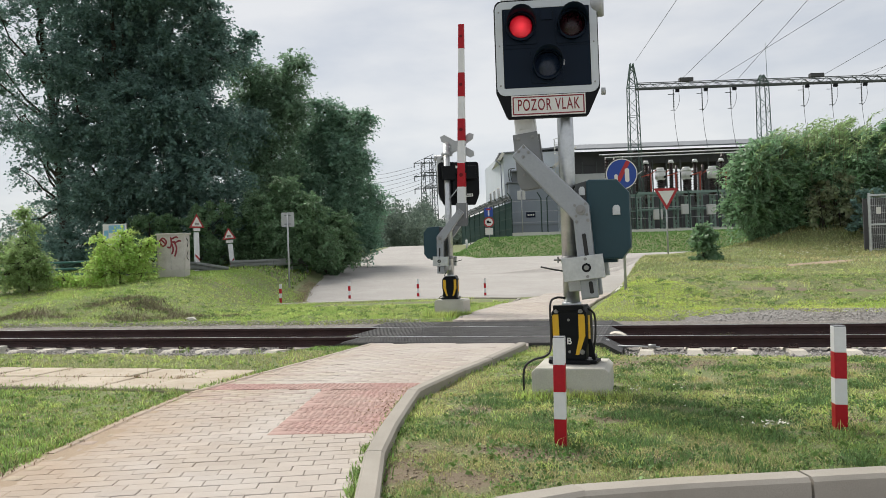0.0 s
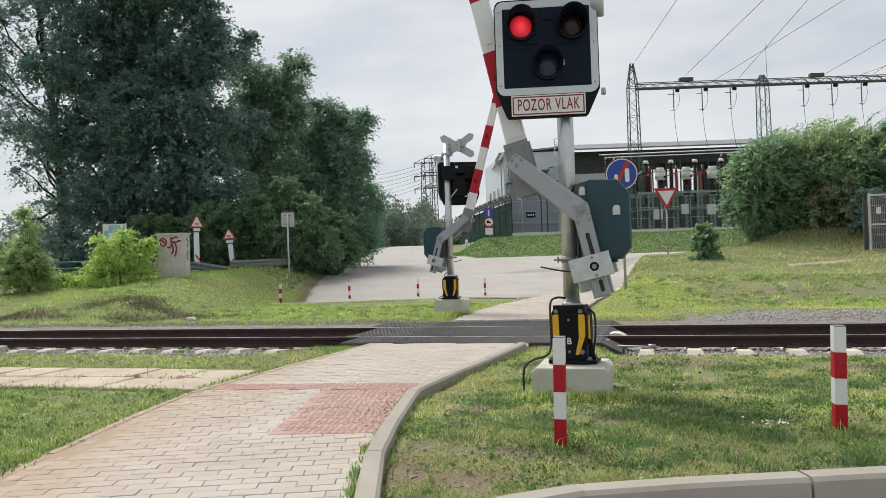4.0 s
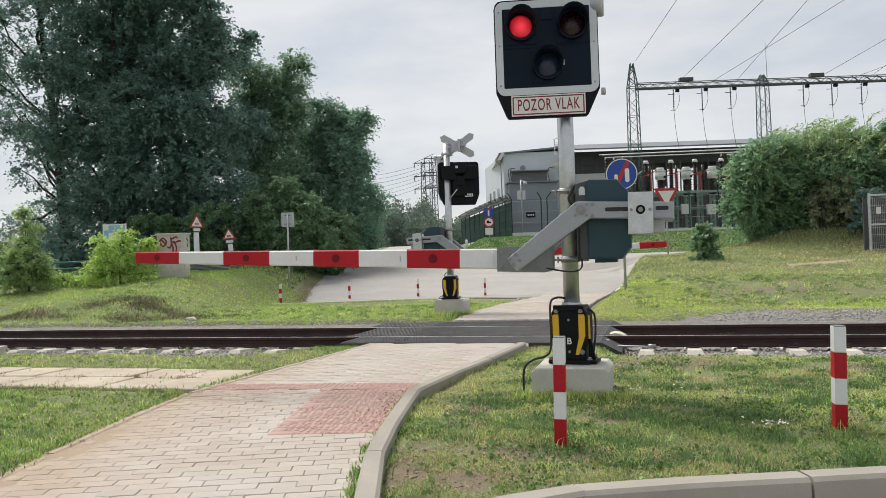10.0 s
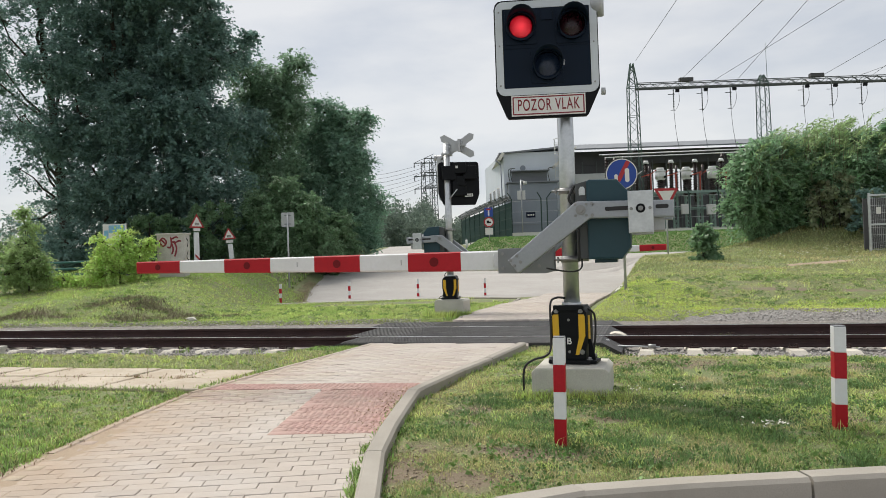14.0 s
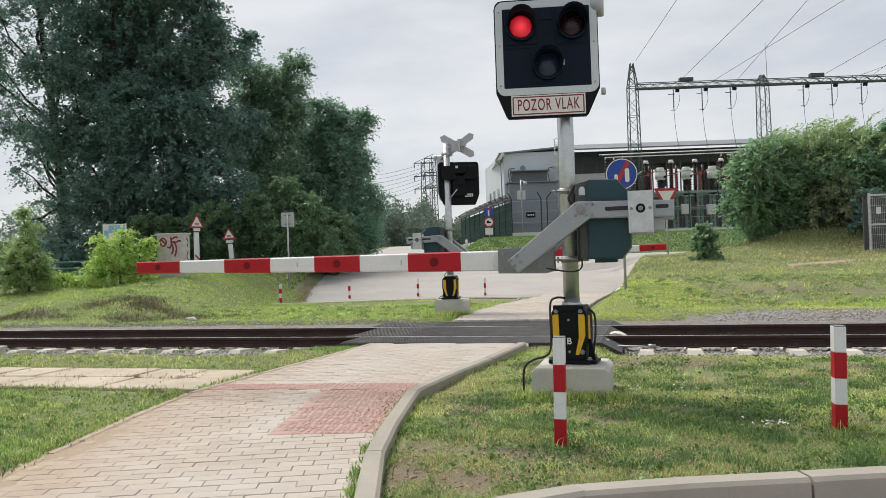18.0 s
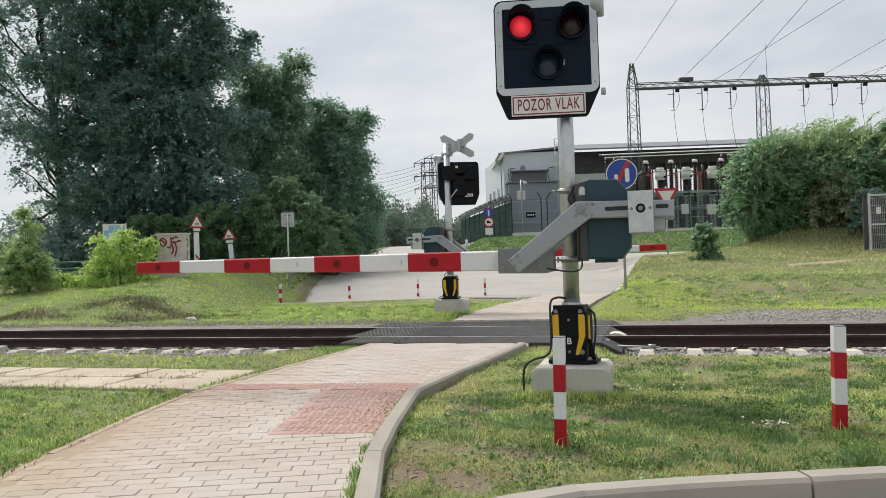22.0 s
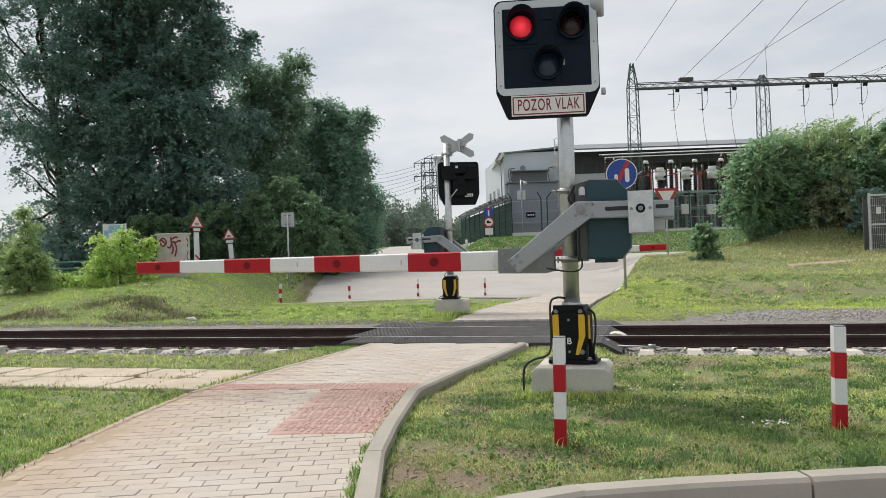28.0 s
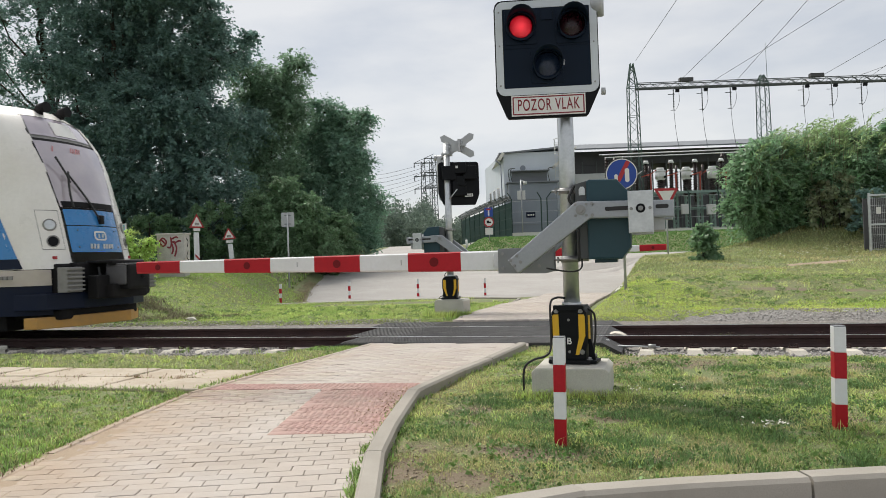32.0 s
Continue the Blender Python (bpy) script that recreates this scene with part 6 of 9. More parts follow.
def sprays(R, T, per, size, seed, t0=0.3, wind=(0.2, 0.0, -0.05), slim=0.16, droop=0.35, scatter=0.03):
    """Leafy shoots from R to T, bent by the wind: arrays of leaf quads."""
    g = np.random.default_rng(seed)
    R, T = np.asarray(R, float), np.asarray(T, float)
    n = len(R)
    i = np.repeat(np.arange(n), per)
    k = len(i)
    t = t0 + (1 - t0) * g.random(k) ** 0.8
    L = np.linalg.norm(T - R, axis=1)[i]
    w = np.asarray(wind)[None] * L[:, None]
    pos = R[i] + (T - R)[i] * t[:, None] + w * (t ** 2.2)[:, None] + g.normal(0, 1, (k, 3)) * scatter
    along = (T - R)[i] / L[:, None] + 2.2 * w / L[:, None] * (t ** 1.2)[:, None]
    side = g.normal(size=(k, 3))
    a = along * 0.75 + side * 0.55 + np.array([0.15, 0, -droop])
    a /= np.linalg.norm(a, axis=1)[:, None]
    c = np.cross(a, g.normal(size=(k, 3)) + np.array([0, 0, 0.8]))
    c /= np.linalg.norm(c, axis=1)[:, None] + 1e-9
    s = (size * g.uniform(0.6, 1.3, k) * (1.15 - 0.5 * t))[:, None]
    fold = np.cross(a, c) * s * 0.10
    v = np.stack([pos, pos + a * s * 0.45 + c * s * slim + fold, pos + a * s, pos + a * s * 0.45 - c * s * slim + fold], 1)
    return v.reshape(-1, 3), np.arange(4 * k).reshape(-1, 4)


lobed_tree("young_shrub", -9.9, 22.5, ((-9.8, 1.8, 0.5), (-10.4, 1.6, 0.34), (-9.3, 1.6, 0.42), (-10.1, 1.2, 0.5), (-9.2, 1.1, 0.4), (-9.6, 2.25, 0.16), (-10.7, 1.2, 0.32), (-9.0, 1.95, 0.12), (-10.35, 2.05, 0.16)),
           M["leaf_light"], 90, "bright yellow-green young shrub on the bank", "young shrubs on the bank", 46.0, 0.072, 0.36, 0.03, category="shrub", deep=0.5, core=16.0, slim=0.26, inner=0.10, per=14, along=0.9, loose=0.6)
lobed_tree("young_shrub", -12.75, 22.6, ((-12.7, 1.5, 0.66), (-13.3, 1.2, 0.6), (-12.35, 1.5, 0.25), (-12.85, 2.1, 0.32), (-12.75, 2.65, 0.14), (-12.8, 3.05, 0.07), (-12.25, 1.1, 0.2), (-13.4, 1.9, 0.34), (-12.6, 1.0, 0.42)),
           M["leaf_young"], 91, "airy green young shrub with a tall thin top", "young shrubs on the bank", 38.0, 0.072, 0.38, 0.03, category="shrub", deep=0.5, core=16.0, slim=0.24, inner=0.10, per=14, along=0.9, loose=0.6)
lobed_tree("young_shrub", -11.6, 23.0, ((-11.85, 0.95, 0.19), (-11.5, 0.9, 0.2), (-11.15, 0.94, 0.18)),
           M["leaf_light"], 92, "low bright shrub between two taller ones", "young shrubs on the bank", 46.0, 0.07, 0.28, 0.02, category="shrub", deep=0.4, core=14.0, slim=0.26, inner=0.10, per=12, along=0.9, loose=0.6)
lobed_tree("roadside_plant", 8.45, 23.8, ((8.5, 1.4, 0.2), (8.35, 0.95, 0.28), (8.25, 1.6, 0.1), (8.65, 1.75, 0.1), (8.65, 1.05, 0.18), (8.45, 1.9, 0.06)),
           M["leaf_shrub"], 120, "lone broad-leaved plant at the lane's edge", "", 11.0, 0.12, 0.34, 0.02, category="plant", deep=0.5, core=3.0, slim=0.40, inner=0.14, per=7)

# big willow bush on the rise
bush = lobed_tree("bush", 14.4, 29.0, ((12.6, 4.5, 0.9), (11.9, 3.5, 0.6), (11.7, 2.8, 0.4), (12.5, 2.0, 0.6), (13.5, 4.4, 1.1), (13.5, 2.7, 1.1), (14.7, 4.9, 0.9), (14.7, 3.5, 1.15), (16.1, 4.9, 0.9), (15.9, 3.9, 0.9), (17.2, 4.9, 0.9), (17.4, 3.7, 1.0), (14.2, 2.2, 0.7), (12.7, 3.2, 1.0), (18.4, 4.5, 1.3), (13.1, 5.1, 0.45), (11.9, 4.4, 0.45)),
                  M["leaf_bush"], 8, "large willow bush with wind-bent pale shoot tips", "", 17.0, 0.20, 0.75, 0.06, category="bush", deep=1.1, core=9.0, slim=0.13, inner=0.18, per=13, along=1.6, loose=0.4, lean=(0.4, 0.0, 0.3), fan=0.45, rise=0.5)
g = np.random.default_rng(8)
n_ = 460
ba = g.uniform(11.9, 19.4, n_)
bd = 29.0 + g.normal(0, 0.8, n_)
bx, by = site(ba, bd)
tz = np.interp(ba, [11.4, 12.0, 12.6, 13.4, 14.2, 15.0, 16.1, 16.6, 17.4, 19.5], [3.9, 4.7, 5.1, 5.45, 5.2, 5.75, 5.7, 5.3, 5.6, 5.7]) - 1.7 * g.random(n_) ** 1.4
R = np.stack([bx - bush.location.x, by - bush.location.y, tz - bush.location.z], -1)
T = R + np.stack([g.normal(0.12, 0.12, n_), g.normal(0, 0.12, n_), g.uniform(0.35, 0.95, n_)], -1)
v, f = sprays(R, T, 30, 0.19, 10, 0.0, (0.55, 0, -0.25), 0.13, 0.25, 0.02)
soup("tip_growth", v, f, M["leaf_tip"], bush, "pale wind-bent shoots")
b = B()
for q in range(n_):
    cyl(b, R[q] - np.array([0, 0, 0.5]), R[q] + (T - R)[q] * 0.5, 0.010, 0.004, 4, cap=False)
tagged(part("stem", b, M["stem"], bush, "thin shoots"), kind="stuff")
M["leaf_brown"] = mat("olive_brown_foliage", (0.28, 0.33, 0.19), 0.6, dark=(0.21, 0.215, 0.135), scale=1.0, amount=0.7, island=0.4, leaf=0.35, spec=0.25)
thicket = lobed_tree("thicket", 15.0, 27.4, ((14.8, 3.3, 0.7), (15.5, 2.8, 0.55), (15.2, 2.4, 0.5), (14.2, 2.7, 0.45)),
                     M["leaf_brown"], 19, "half-withered olive-brown thicket beside the willow", "", 12.0, 0.13, 0.45, 0.03, category="shrub", deep=0.6, core=6.0, slim=0.22, inner=0.2)
b = B()
rnd = random.Random(8)
for i in range(26):
    u = rnd.uniform(-0.9, 0.7)
    limb(b, (u, rnd.uniform(-0.3, 0.3), -0.1), (u * 1.2 + rnd.uniform(-0.3, 0.3), rnd.uniform(-0.5, 0.3), rnd.uniform(0.9, 1.7)), 0.018, 0.006, rnd, 0.08, 3, 5)
part("stem", b, M["bark"], thicket, "bare brown stems")
# hedge carrying on behind the mesh cage
x, y = site(18.5, 28)
tree("shrub", x, y, 4.6, 2.6, M["leaf_bush"], 9000, 0.2, 131, "dark shrub behind the mesh cage", 0.02, clumps=40, category="shrub")
x, y = site(15.3, 26.2)
tree("climber", x, y, 1.7, 0.8, M["leaf_dark"], 2500, 0.13, 133, "low dark climbing shrub beside the mesh cage", 0.02, clumps=22, category="shrub")

# distant wood
fv, ff, off = [], [], 0
g = np.random.default_rng(12)
for k in range(190):
    s, d = g.uniform(-75, 20) if k < 95 else g.uniform(-16, 6), g.uniform(115, 170)
    x, y = site(s, d)
    H = g.uniform(6, 12.0) * (1.0 if s < 0 else 0.6) * d / 145
    pine = k % 3 == 0
    tt = np.linspace(0.04, 1.0, 12)
    cc = [(x + g.normal(0, 0.5), y + g.normal(0, 0.5), 2.6 + H * t) for t in tt]
    vv, f_ = leaves(cc, [(2.2 * (1.08 - t) if pine else 2.0 * math.sin(math.pi * (0.18 + 0.75 * t)) + 0.15) for t in tt], 950, 0.46, 300 + k, droop=0.3)
    fv.append(vv)
    ff.append(f_ + off)
    off += len(vv)
wood = soup("distant_wood", np.concatenate(fv), np.concatenate(ff), M["leaf_far"])
tagged(wood, "hazy green wood far behind the lane", "trees", kind="stuff")


WIRES = (
    ((18.87, 69.47, 19.45), (9.14, -6.20, 14.60)),
    ((22.99, 69.50, 17.41), (17.01, -6.20, 17.07)),
    ((28.45, 69.50, 17.33), (13.47, -6.20, 16.74)),
    ((26.03, 69.50, 17.20), (28.46, -6.20, 17.56)),
    ((36.22, 69.50, 17.28), (26.61, -6.20, 15.76)),
    ((39.32, 69.51, 17.10), (44.60, -6.20, 15.50)),
    ((40.77, 69.51, 17.00), (20.52, -6.20, 16.00)),
)


# ---- substation on its terrace ----
TURN = math.degrees(math.atan2(AX, AY))


def at_site(s, d, z=None, rz=0.0):
    x, y = site(s, d)
    return pose(x, y, hz(x, y) if z is None else z, 0, 0, TURN + rz)


def strut(bm, a, b, w):
    """A thin square bar."""
    a, b = Vector(a), Vector(b)
    d = b - a
    mm = Matrix.Translation((a + b) / 2) @ d.to_track_quat("Z", "Y").to_matrix().to_4x4() @ Matrix.Diagonal((w, w, d.length, 1))
    bmesh.ops.create_cube(bm, size=1.0, matrix=mm)


def lattice_leg(bm, base, top, w0, w1, bays, leg=0.07, brace=0.035):
    """A four-legged lattice tower from base to top."""
    base, top = Vector(base), Vector(top)
    rings = []
    for i in range(bays + 1):
        t = i / bays
        c, w = base.lerp(top, t), (w0 + (w1 - w0) * t) / 2
        rings.append([c + Vector((sx * w, sy * w, 0)) for sx, sy in ((-1, -1), (1, -1), (1, 1), (-1, 1))])
    for k in range(4):
        strut(bm, rings[0][k], rings[-1][k], leg)
    for i in range(bays):
        for k in range(4):
            a, b = (k, (k + 1) % 4) if i % 2 else ((k + 1) % 4, k)
            strut(bm, rings[i][a], rings[i + 1][b], brace)
            if i % 3 == 0:
                strut(bm, rings[i][k], rings[i][(k + 1) % 4], brace)


house = thing("control_building", at_site(0, 0, 0), "pale grey two-storey control building with an annex", "building")
Z0 = 3.2
b = B()
pts = [(6.05, 69.9), (11.9, 69.9), (11.9, 82), (5.0, 82)]
prism(b, pts, Z0 - 0.6, 11.15, axis="z", bevel=0.03)
wall = part("wall", b, M["facade"], house, "smooth grey rendered wall")
b = B()
prism(b, [(5.6, 11.0), (5.6, 11.15), (12.1, 11.62), (12.1, 11.45)], 69.6, 82.4, bevel=0.02)
part("roof", b, M["roofsheet"], house, "low mono-pitch sheet roof")
b = B()
prism(b, [(5.4, 10.45), (5.75, 10.4), (6.15, 11.05), (5.9, 11.2)], 69.5, 82.2, bevel=0.02)
part("eaves", b, M["facade_white"], house, "pale projecting eaves with gutter")
b = B()
cyl(b, (5.35, 69.6, 10.4), (5.75, 69.85, 10.0), 0.06, seg=8)
cyl(b, (5.75, 69.85, 10.0), (5.85, 69.85, Z0), 0.06, seg=8)
part("downpipe", b, M["metalclad"], house)
for k in range(3):
    t = (3.4 + 2.6 * k) / 12.1
    s, d = 6.05 - 1.05 * t, 69.9 + 12.1 * t
    b = B()
    box(b, (s - 0.01, d, 7.6), (0.05, 1.0, 1.15), 0.01, rz=radians(6.8))
    w = part("window", b, M["facade_white"], house)
    b = B()
    box(b, (s - 0.03, d, 7.6), (0.05, 0.85, 1.0), rz=radians(6.8))
    part("pane", b, M["glass_dark"], w)
b = B()
box(b, (8.6, 69.3, (Z0 + 8.1) / 2 - 0.3), (4.5, 1.4, 8.1 - Z0 + 0.6), 0.03)
annex = part("annex", b, M["metalclad"], house, "dark grey annex with a flat roof")
b = B()
box(b, (8.6, 69.25, 8.16), (4.9, 1.7, 0.12), 0.02)
box(b, (8.4, 69.2, 9.25), (3.6, 1.3, 0.10), 0.02)
box(b, (8.4, 69.6, 8.7), (3.3, 0.6, 1.1), 0.02)
part("annex_roof", b, M["roofsheet"], house, "flat slab roof of the annex")
b = B()
for s in (6.5, 6.7, 10.2):
    tube(b, [(s, 68.7, 8.2), (s - 0.15, 68.65, 8.9), (s - 0.1, 68.65, 9.4), (s + 0.3, 68.65, 9.5)], 0.035, 6)
part("handrail", b, M["lattice"], house)
b = B()
cyl(b, (7.85, 69.8, 9.65), (7.85, 69.9, 9.65), 0.26, seg=20)
part("vent", b, M["metalclad"], house, "round vent in the gable")
b = B()
for s in (10.9, 11.35):
    strut(b, (s, 69.5, 4.2), (s, 69.5, 12.2), 0.06)
for k in range(22):
    strut(b, (10.9, 69.5, 4.4 + 0.35 * k), (11.35, 69.5, 4.4 + 0.35 * k), 0.04)
for z in (9.8, 10.8, 11.8, 12.2):
    tube(b, [(10.9, 69.5, z), (10.75, 69.1, z), (11.12, 68.8, z), (11.5, 69.1, z), (11.35, 69.5, z)], 0.03, 5)
part("ladder", b, M["white_eq"], house, "caged roof ladder")
b = B()
prism(b, [(10.6, 9.35), (12.6, 11.0), (12.6, 11.25), (10.5, 9.6)], 67.6, 69.2, bevel=0.02)
part("canopy", b, M["facade_white"], house, "sloping pale canopy beside the gable")
b = B()
for s in (11.6, 12.2):
    cyl(b, (s, 67.8, Z0), (s, 67.8, 10.0), 0.09, seg=8)
part("canopy_post", b, M["white_eq"], house)
b = B()
box(b, (8.3, 68.58, 5.1), (0.85, 0.04, 0.5), 0.01)
nb = part("notice", b, M["car_navy"], house, "small dark plate with white marking")
for k in range(4):
    b = B()
    box(b, (8.05 + 0.17 * k, 68.55, 5.1), (0.10, 0.02, 0.16))
    part("marking_bar", b, M["sign_white"], nb)
b = B()
box(b, (8.6, 68.55, 6.55), (4.5, 0.03, 0.03))
box(b, (8.6, 68.55, 4.2), (4.5, 0.03, 0.03))
part("seam", b, M["plate"], annex)

hall = thing("switch_hall", at_site(0, 0, 0), "long dark hall with a sloping grey sheet roof", "building")
b = B()
box(b, (32, 82, 5.1), (37, 6, 5.2), 0.03)
box(b, (32, 82, 11.55), (37, 6, 1.5), 0.03)
box(b, (18.1, 82, 9.25), (9.2, 6, 3.1))
box(b, (40.1, 82, 9.25), (20.8, 6, 3.1))
for s_ in (24.9, 27.4):
    box(b, (s_, 82, 9.25), (0.5, 0.6, 3.1))
part("wall", b, M["dark_hall"], hall, "dark louvred hall wall")
b = B()
prism(b, [(76.5, 12.15), (76.5, 12.3), (85, 14.0), (85, 13.8)], 13.4, 50, bevel=0.0)
roofm = part("roof", b, M["roofsheet"], hall, "sloping grey sheet roof")
roofm.data.transform(Matrix(((0, 1, 0, 0), (1, 0, 0, 0), (0, 0, 1, 0), (0, 0, 0, 1))))
for k in range(24):
    b = B()
    box(b, (13.8 + 1.5 * k, 78.95, 7.2), (0.12, 0.1, 8.0))
    part("pilaster", b, M["lattice"], hall)
b = B()
box(b, (16.5, 78.8, 8.6), (5.0, 0.2, 2.6), 0.03)
part("door", b, M["white_eq"], hall)

# portal of lattice masts with its hanging insulators
gantry = thing("gantry", at_site(0, 0, 0), "green-grey lattice steel portal over the yard", "gantry")
for s, peak in ((18.6, True), (31.0, False), (44.0, False)):
    b = B()
    lattice_leg(b, (s, 70, 3.2), (s, 70, 17.0), 1.15, 0.85, 15)
    lattice_leg(b, (s, 70, 17.0), (s - (0.0 if peak else 0), 70, 19.3 if peak else 17.8), 0.85, 0.25, 4, 0.08, 0.05)
    if s == 31.0:
        cyl(b, (s + 0.5, 70, 17.3), (s + 0.45, 70, 20.9), 0.03, 0.015, seg=6)
    part("tower", b, M["lattice_green"], gantry, "tapering lattice tower")
b = B()
for z, y in ((16.85, 69.7), (17.35, 69.7), (16.85, 70.3), (17.35, 70.3)):
    strut(b, (18.9, y, z), (48, y, z), 0.12 if z < 17 else 0.07)
for k in range(48):
    s = 19 + 0.6 * k
    za, zb = (16.85, 17.35) if k % 2 else (17.35, 16.85)
    strut(b, (s, 69.7, za), (s + 0.6, 69.7, zb), 0.05)
    strut(b, (s, 70.3, zb), (s + 0.6, 70.3, za), 0.05)
part("beam", b, M["lattice"], gantry, "lattice cross beam")
for s in (22.3, 25.0, 27.7, 34.6, 37.3, 40.1):
    b = B()
    cyl(b, (s, 69.4, 14.5), (s, 69.4, 16.9), 0.04, seg=8)
    for k in range(7):
        cyl(b, (s, 69.4, 14.9 + 0.25 * k), (s, 69.4, 14.98 + 0.25 * k), 0.065, seg=8)
    strut(b, (s - 0.5, 69.4, 16.1), (s + 0.1, 69.4, 16.1), 0.05)
    strut(b, (s - 0.3, 69.4, 14.6), (s + 0.1, 69.4, 14.6), 0.05)
    part("insulator", b, M["lattice"], gantry, "hanging insulator string")
    b = B()
    box(b, (s + 0.38, 69.4, 16.45), (0.34, 0.3, 0.28), 0.03)
    part("clamp_box", b, M["black"], gantry)
    b = B()
    tube(b, [(s + 0.5, 69.4, 16.5), (s + 0.55, 69.4, 15.6), (s + 0.35, 69.4, 14.9), (s + 0.05, 69.4, 14.5)], 0.02, 5)
    tube(b, [(s, 69.4, 14.5), (s + 0.05, 69.2, 12.6), (s + 0.25, 69.0, 10.7)], 0.02, 5)
    part("jumper", b, M["wire"], gantry)
for s in (23.6, 36.0):
    b = B()
    box(b, (s, 69.6, 17.5), (1.3, 0.5, 0.36), 0.04)
    part("junction_box", b, M["dark_hall"], gantry)
# conductors coming in over the crossing
for a, c in WIRES:
    b = B()
    p0, p1 = Vector(a), Vector(c)
    tube(b, [p0.lerp(p1, q) - Vector((0, 0, 0.35 * q * (1 - q))) for q in (0, 0.15, 0.3, 0.5, 0.75, 1)], 0.019, 5)
    part("conductor", b, M["wire"], gantry, "slack overhead conductor")

# busbars and switchgear
bus = thing("busbar", at_site(0, 0, 0), "pale tubular busbars on posts", "busbar")
for z, d in ((10.55, 69.2), (10.15, 68.2), (10.75, 70.5)):
    b = B()
    cyl(b, (15.3, d, z), (46, d, z + 0.25), 0.05, seg=8)
    part("tube", b, M["white_eq"], bus)
for s in (15.5, 16.3, 17.1, 26.3, 29.0):
    b = B()
    cyl(b, (s, 68.4, 7.6), (s, 68.4, 10.2), 0.16, seg=10)
    for k in range(9):
        cyl(b, (s, 68.4, 7.7 + 0.27 * k), (s, 68.4, 7.8 + 0.27 * k), 0.23, seg=10)
    cyl(b, (s, 68.4, 3.2), (s, 68.4, 7.6), 0.10, seg=8)
    part("post_insulator", b, M["insulator"], bus, "dark brown ribbed insulator")
b = B()
strut(b, (14.8, 68.0, 8.0), (17.8, 68.0, 9.1), 0.12)
strut(b, (14.8, 68.0, 7.6), (17.8, 68.0, 8.6), 0.10)
part("bracket", b, M["white_eq"], bus)


def instrument(s, d, i):
    ob = thing("current_transformer", at_site(s, d, 2.85), "white-headed current transformer on a green steel frame", "transformer", "switchgear of the substation")
    b = B()
    cyl(b, (0, 0, 3.4), (0, 0, 4.9), 0.27, 0.22, seg=12)
    for k in range(7):
        cyl(b, (0, 0, 3.5 + 0.2 * k), (0, 0, 3.58 + 0.2 * k), 0.36, seg=12)
    part("insulator", b, M["insulator"], ob, "dark ribbed porcelain insulator")
    b = B()
    cyl(b, (0, 0, 4.85), (0, 0, 4.98), 0.34, 0.44, seg=16)
    cyl(b, (0, 0, 4.98), (0, 0, 5.62), 0.46, seg=16)
    cyl(b, (0, 0, 5.62), (0, 0, 5.70), 0.50, seg=16)
    cyl(b, (0, 0, 5.70), (0, 0, 5.98), 0.36, 0.33, seg=16)
    box(b, (0, -0.44, 5.3), (0.34, 0.12, 0.3), 0.02)
    part("head", b, M["white_eq"], ob, "white metal head")
    b = B()
    cyl(b, (0.25, -0.5, 5.1), (0.25, -0.62, 5.1), 0.10, seg=10)
    part("terminal", b, M["black"], ob)
    return ob


def breaker(s, d):
    ob = thing("circuit_breaker", at_site(s, d, 2.25), "slender brown-red breaker pole on a green steel frame", "circuit breaker", "switchgear of the substation")
    b = B()
    cyl(b, (0, 0, 3.4), (0, 0, 7.1), 0.15, seg=10)
    for k in range(16):
        cyl(b, (0, 0, 3.5 + 0.22 * k), (0, 0, 3.57 + 0.22 * k), 0.23, seg=10)
    part("pole", b, M["insulator"], ob, "dark ribbed pole")
    b = B()
    cyl(b, (0, 0, 7.1), (0, 0, 7.4), 0.30, 0.18, seg=12)
    part("cap", b, M["white_eq"], ob)
    b = B()
    strut(b, (-0.5, -0.2, 5.9), (0.5, -0.2, 6.2), 0.10)
    strut(b, (0.35, -0.2, 3.6), (0.35, -0.2, 6.1), 0.12)
    part("busbar_arm", b, M["red_eq"], ob, "red connecting bar")
    return ob


for i, s in enumerate((19.9, 22.25, 24.6, 27.0)):
    instrument(s, 66.5, i)
for s in (18.9, 21.2, 23.4, 25.8, 28.3):
    breaker(s, 67.5)
for i in range(9):
    s = 18.4 + 1.25 * i
    ob = thing("disconnector", at_site(s, 69.0, 3.3), "thin switch post with red contact arm", "switchgear", "switchgear of the substation")
    b = B()
    cyl(b, (0, 0, 3.4), (0, 0, 5.6 + 0.4 * (i % 2)), 0.12, seg=8)
    for k in range(8):
        cyl(b, (0, 0, 3.6 + 0.25 * k), (0, 0, 3.68 + 0.25 * k), 0.19, seg=8)
    part("post", b, M["insulator"], ob)
    b = B()
    strut(b, (-0.3, -0.1, 5.0), (0.55, -0.1, 5.6), 0.09)
    part("contact_arm", b, M["red_eq"] if i % 3 else M["white_eq"], ob)
rack = thing("switchgear_rack", at_site(0, 0, 0), "green painted steel support frame with small cabinets", "steel frame")
b = B()
for d in (66.2, 68.2):
    strut(b, (17.6, d, 6.55), (30.5, d, 6.55), 0.22)
    strut(b, (17.6, d, 5.1), (30.5, d, 5.1), 0.10)
part("beam", b, M["rack_green"], rack)
for k in range(12):
    b = B()
    lattice_leg(b, (17.9 + 1.12 * k, 66.8, 3.2), (17.9 + 1.12 * k, 66.8, 6.6), 0.35, 0.35, 6, 0.08, 0.05)
    part("leg", b, M["rack_green"], rack)
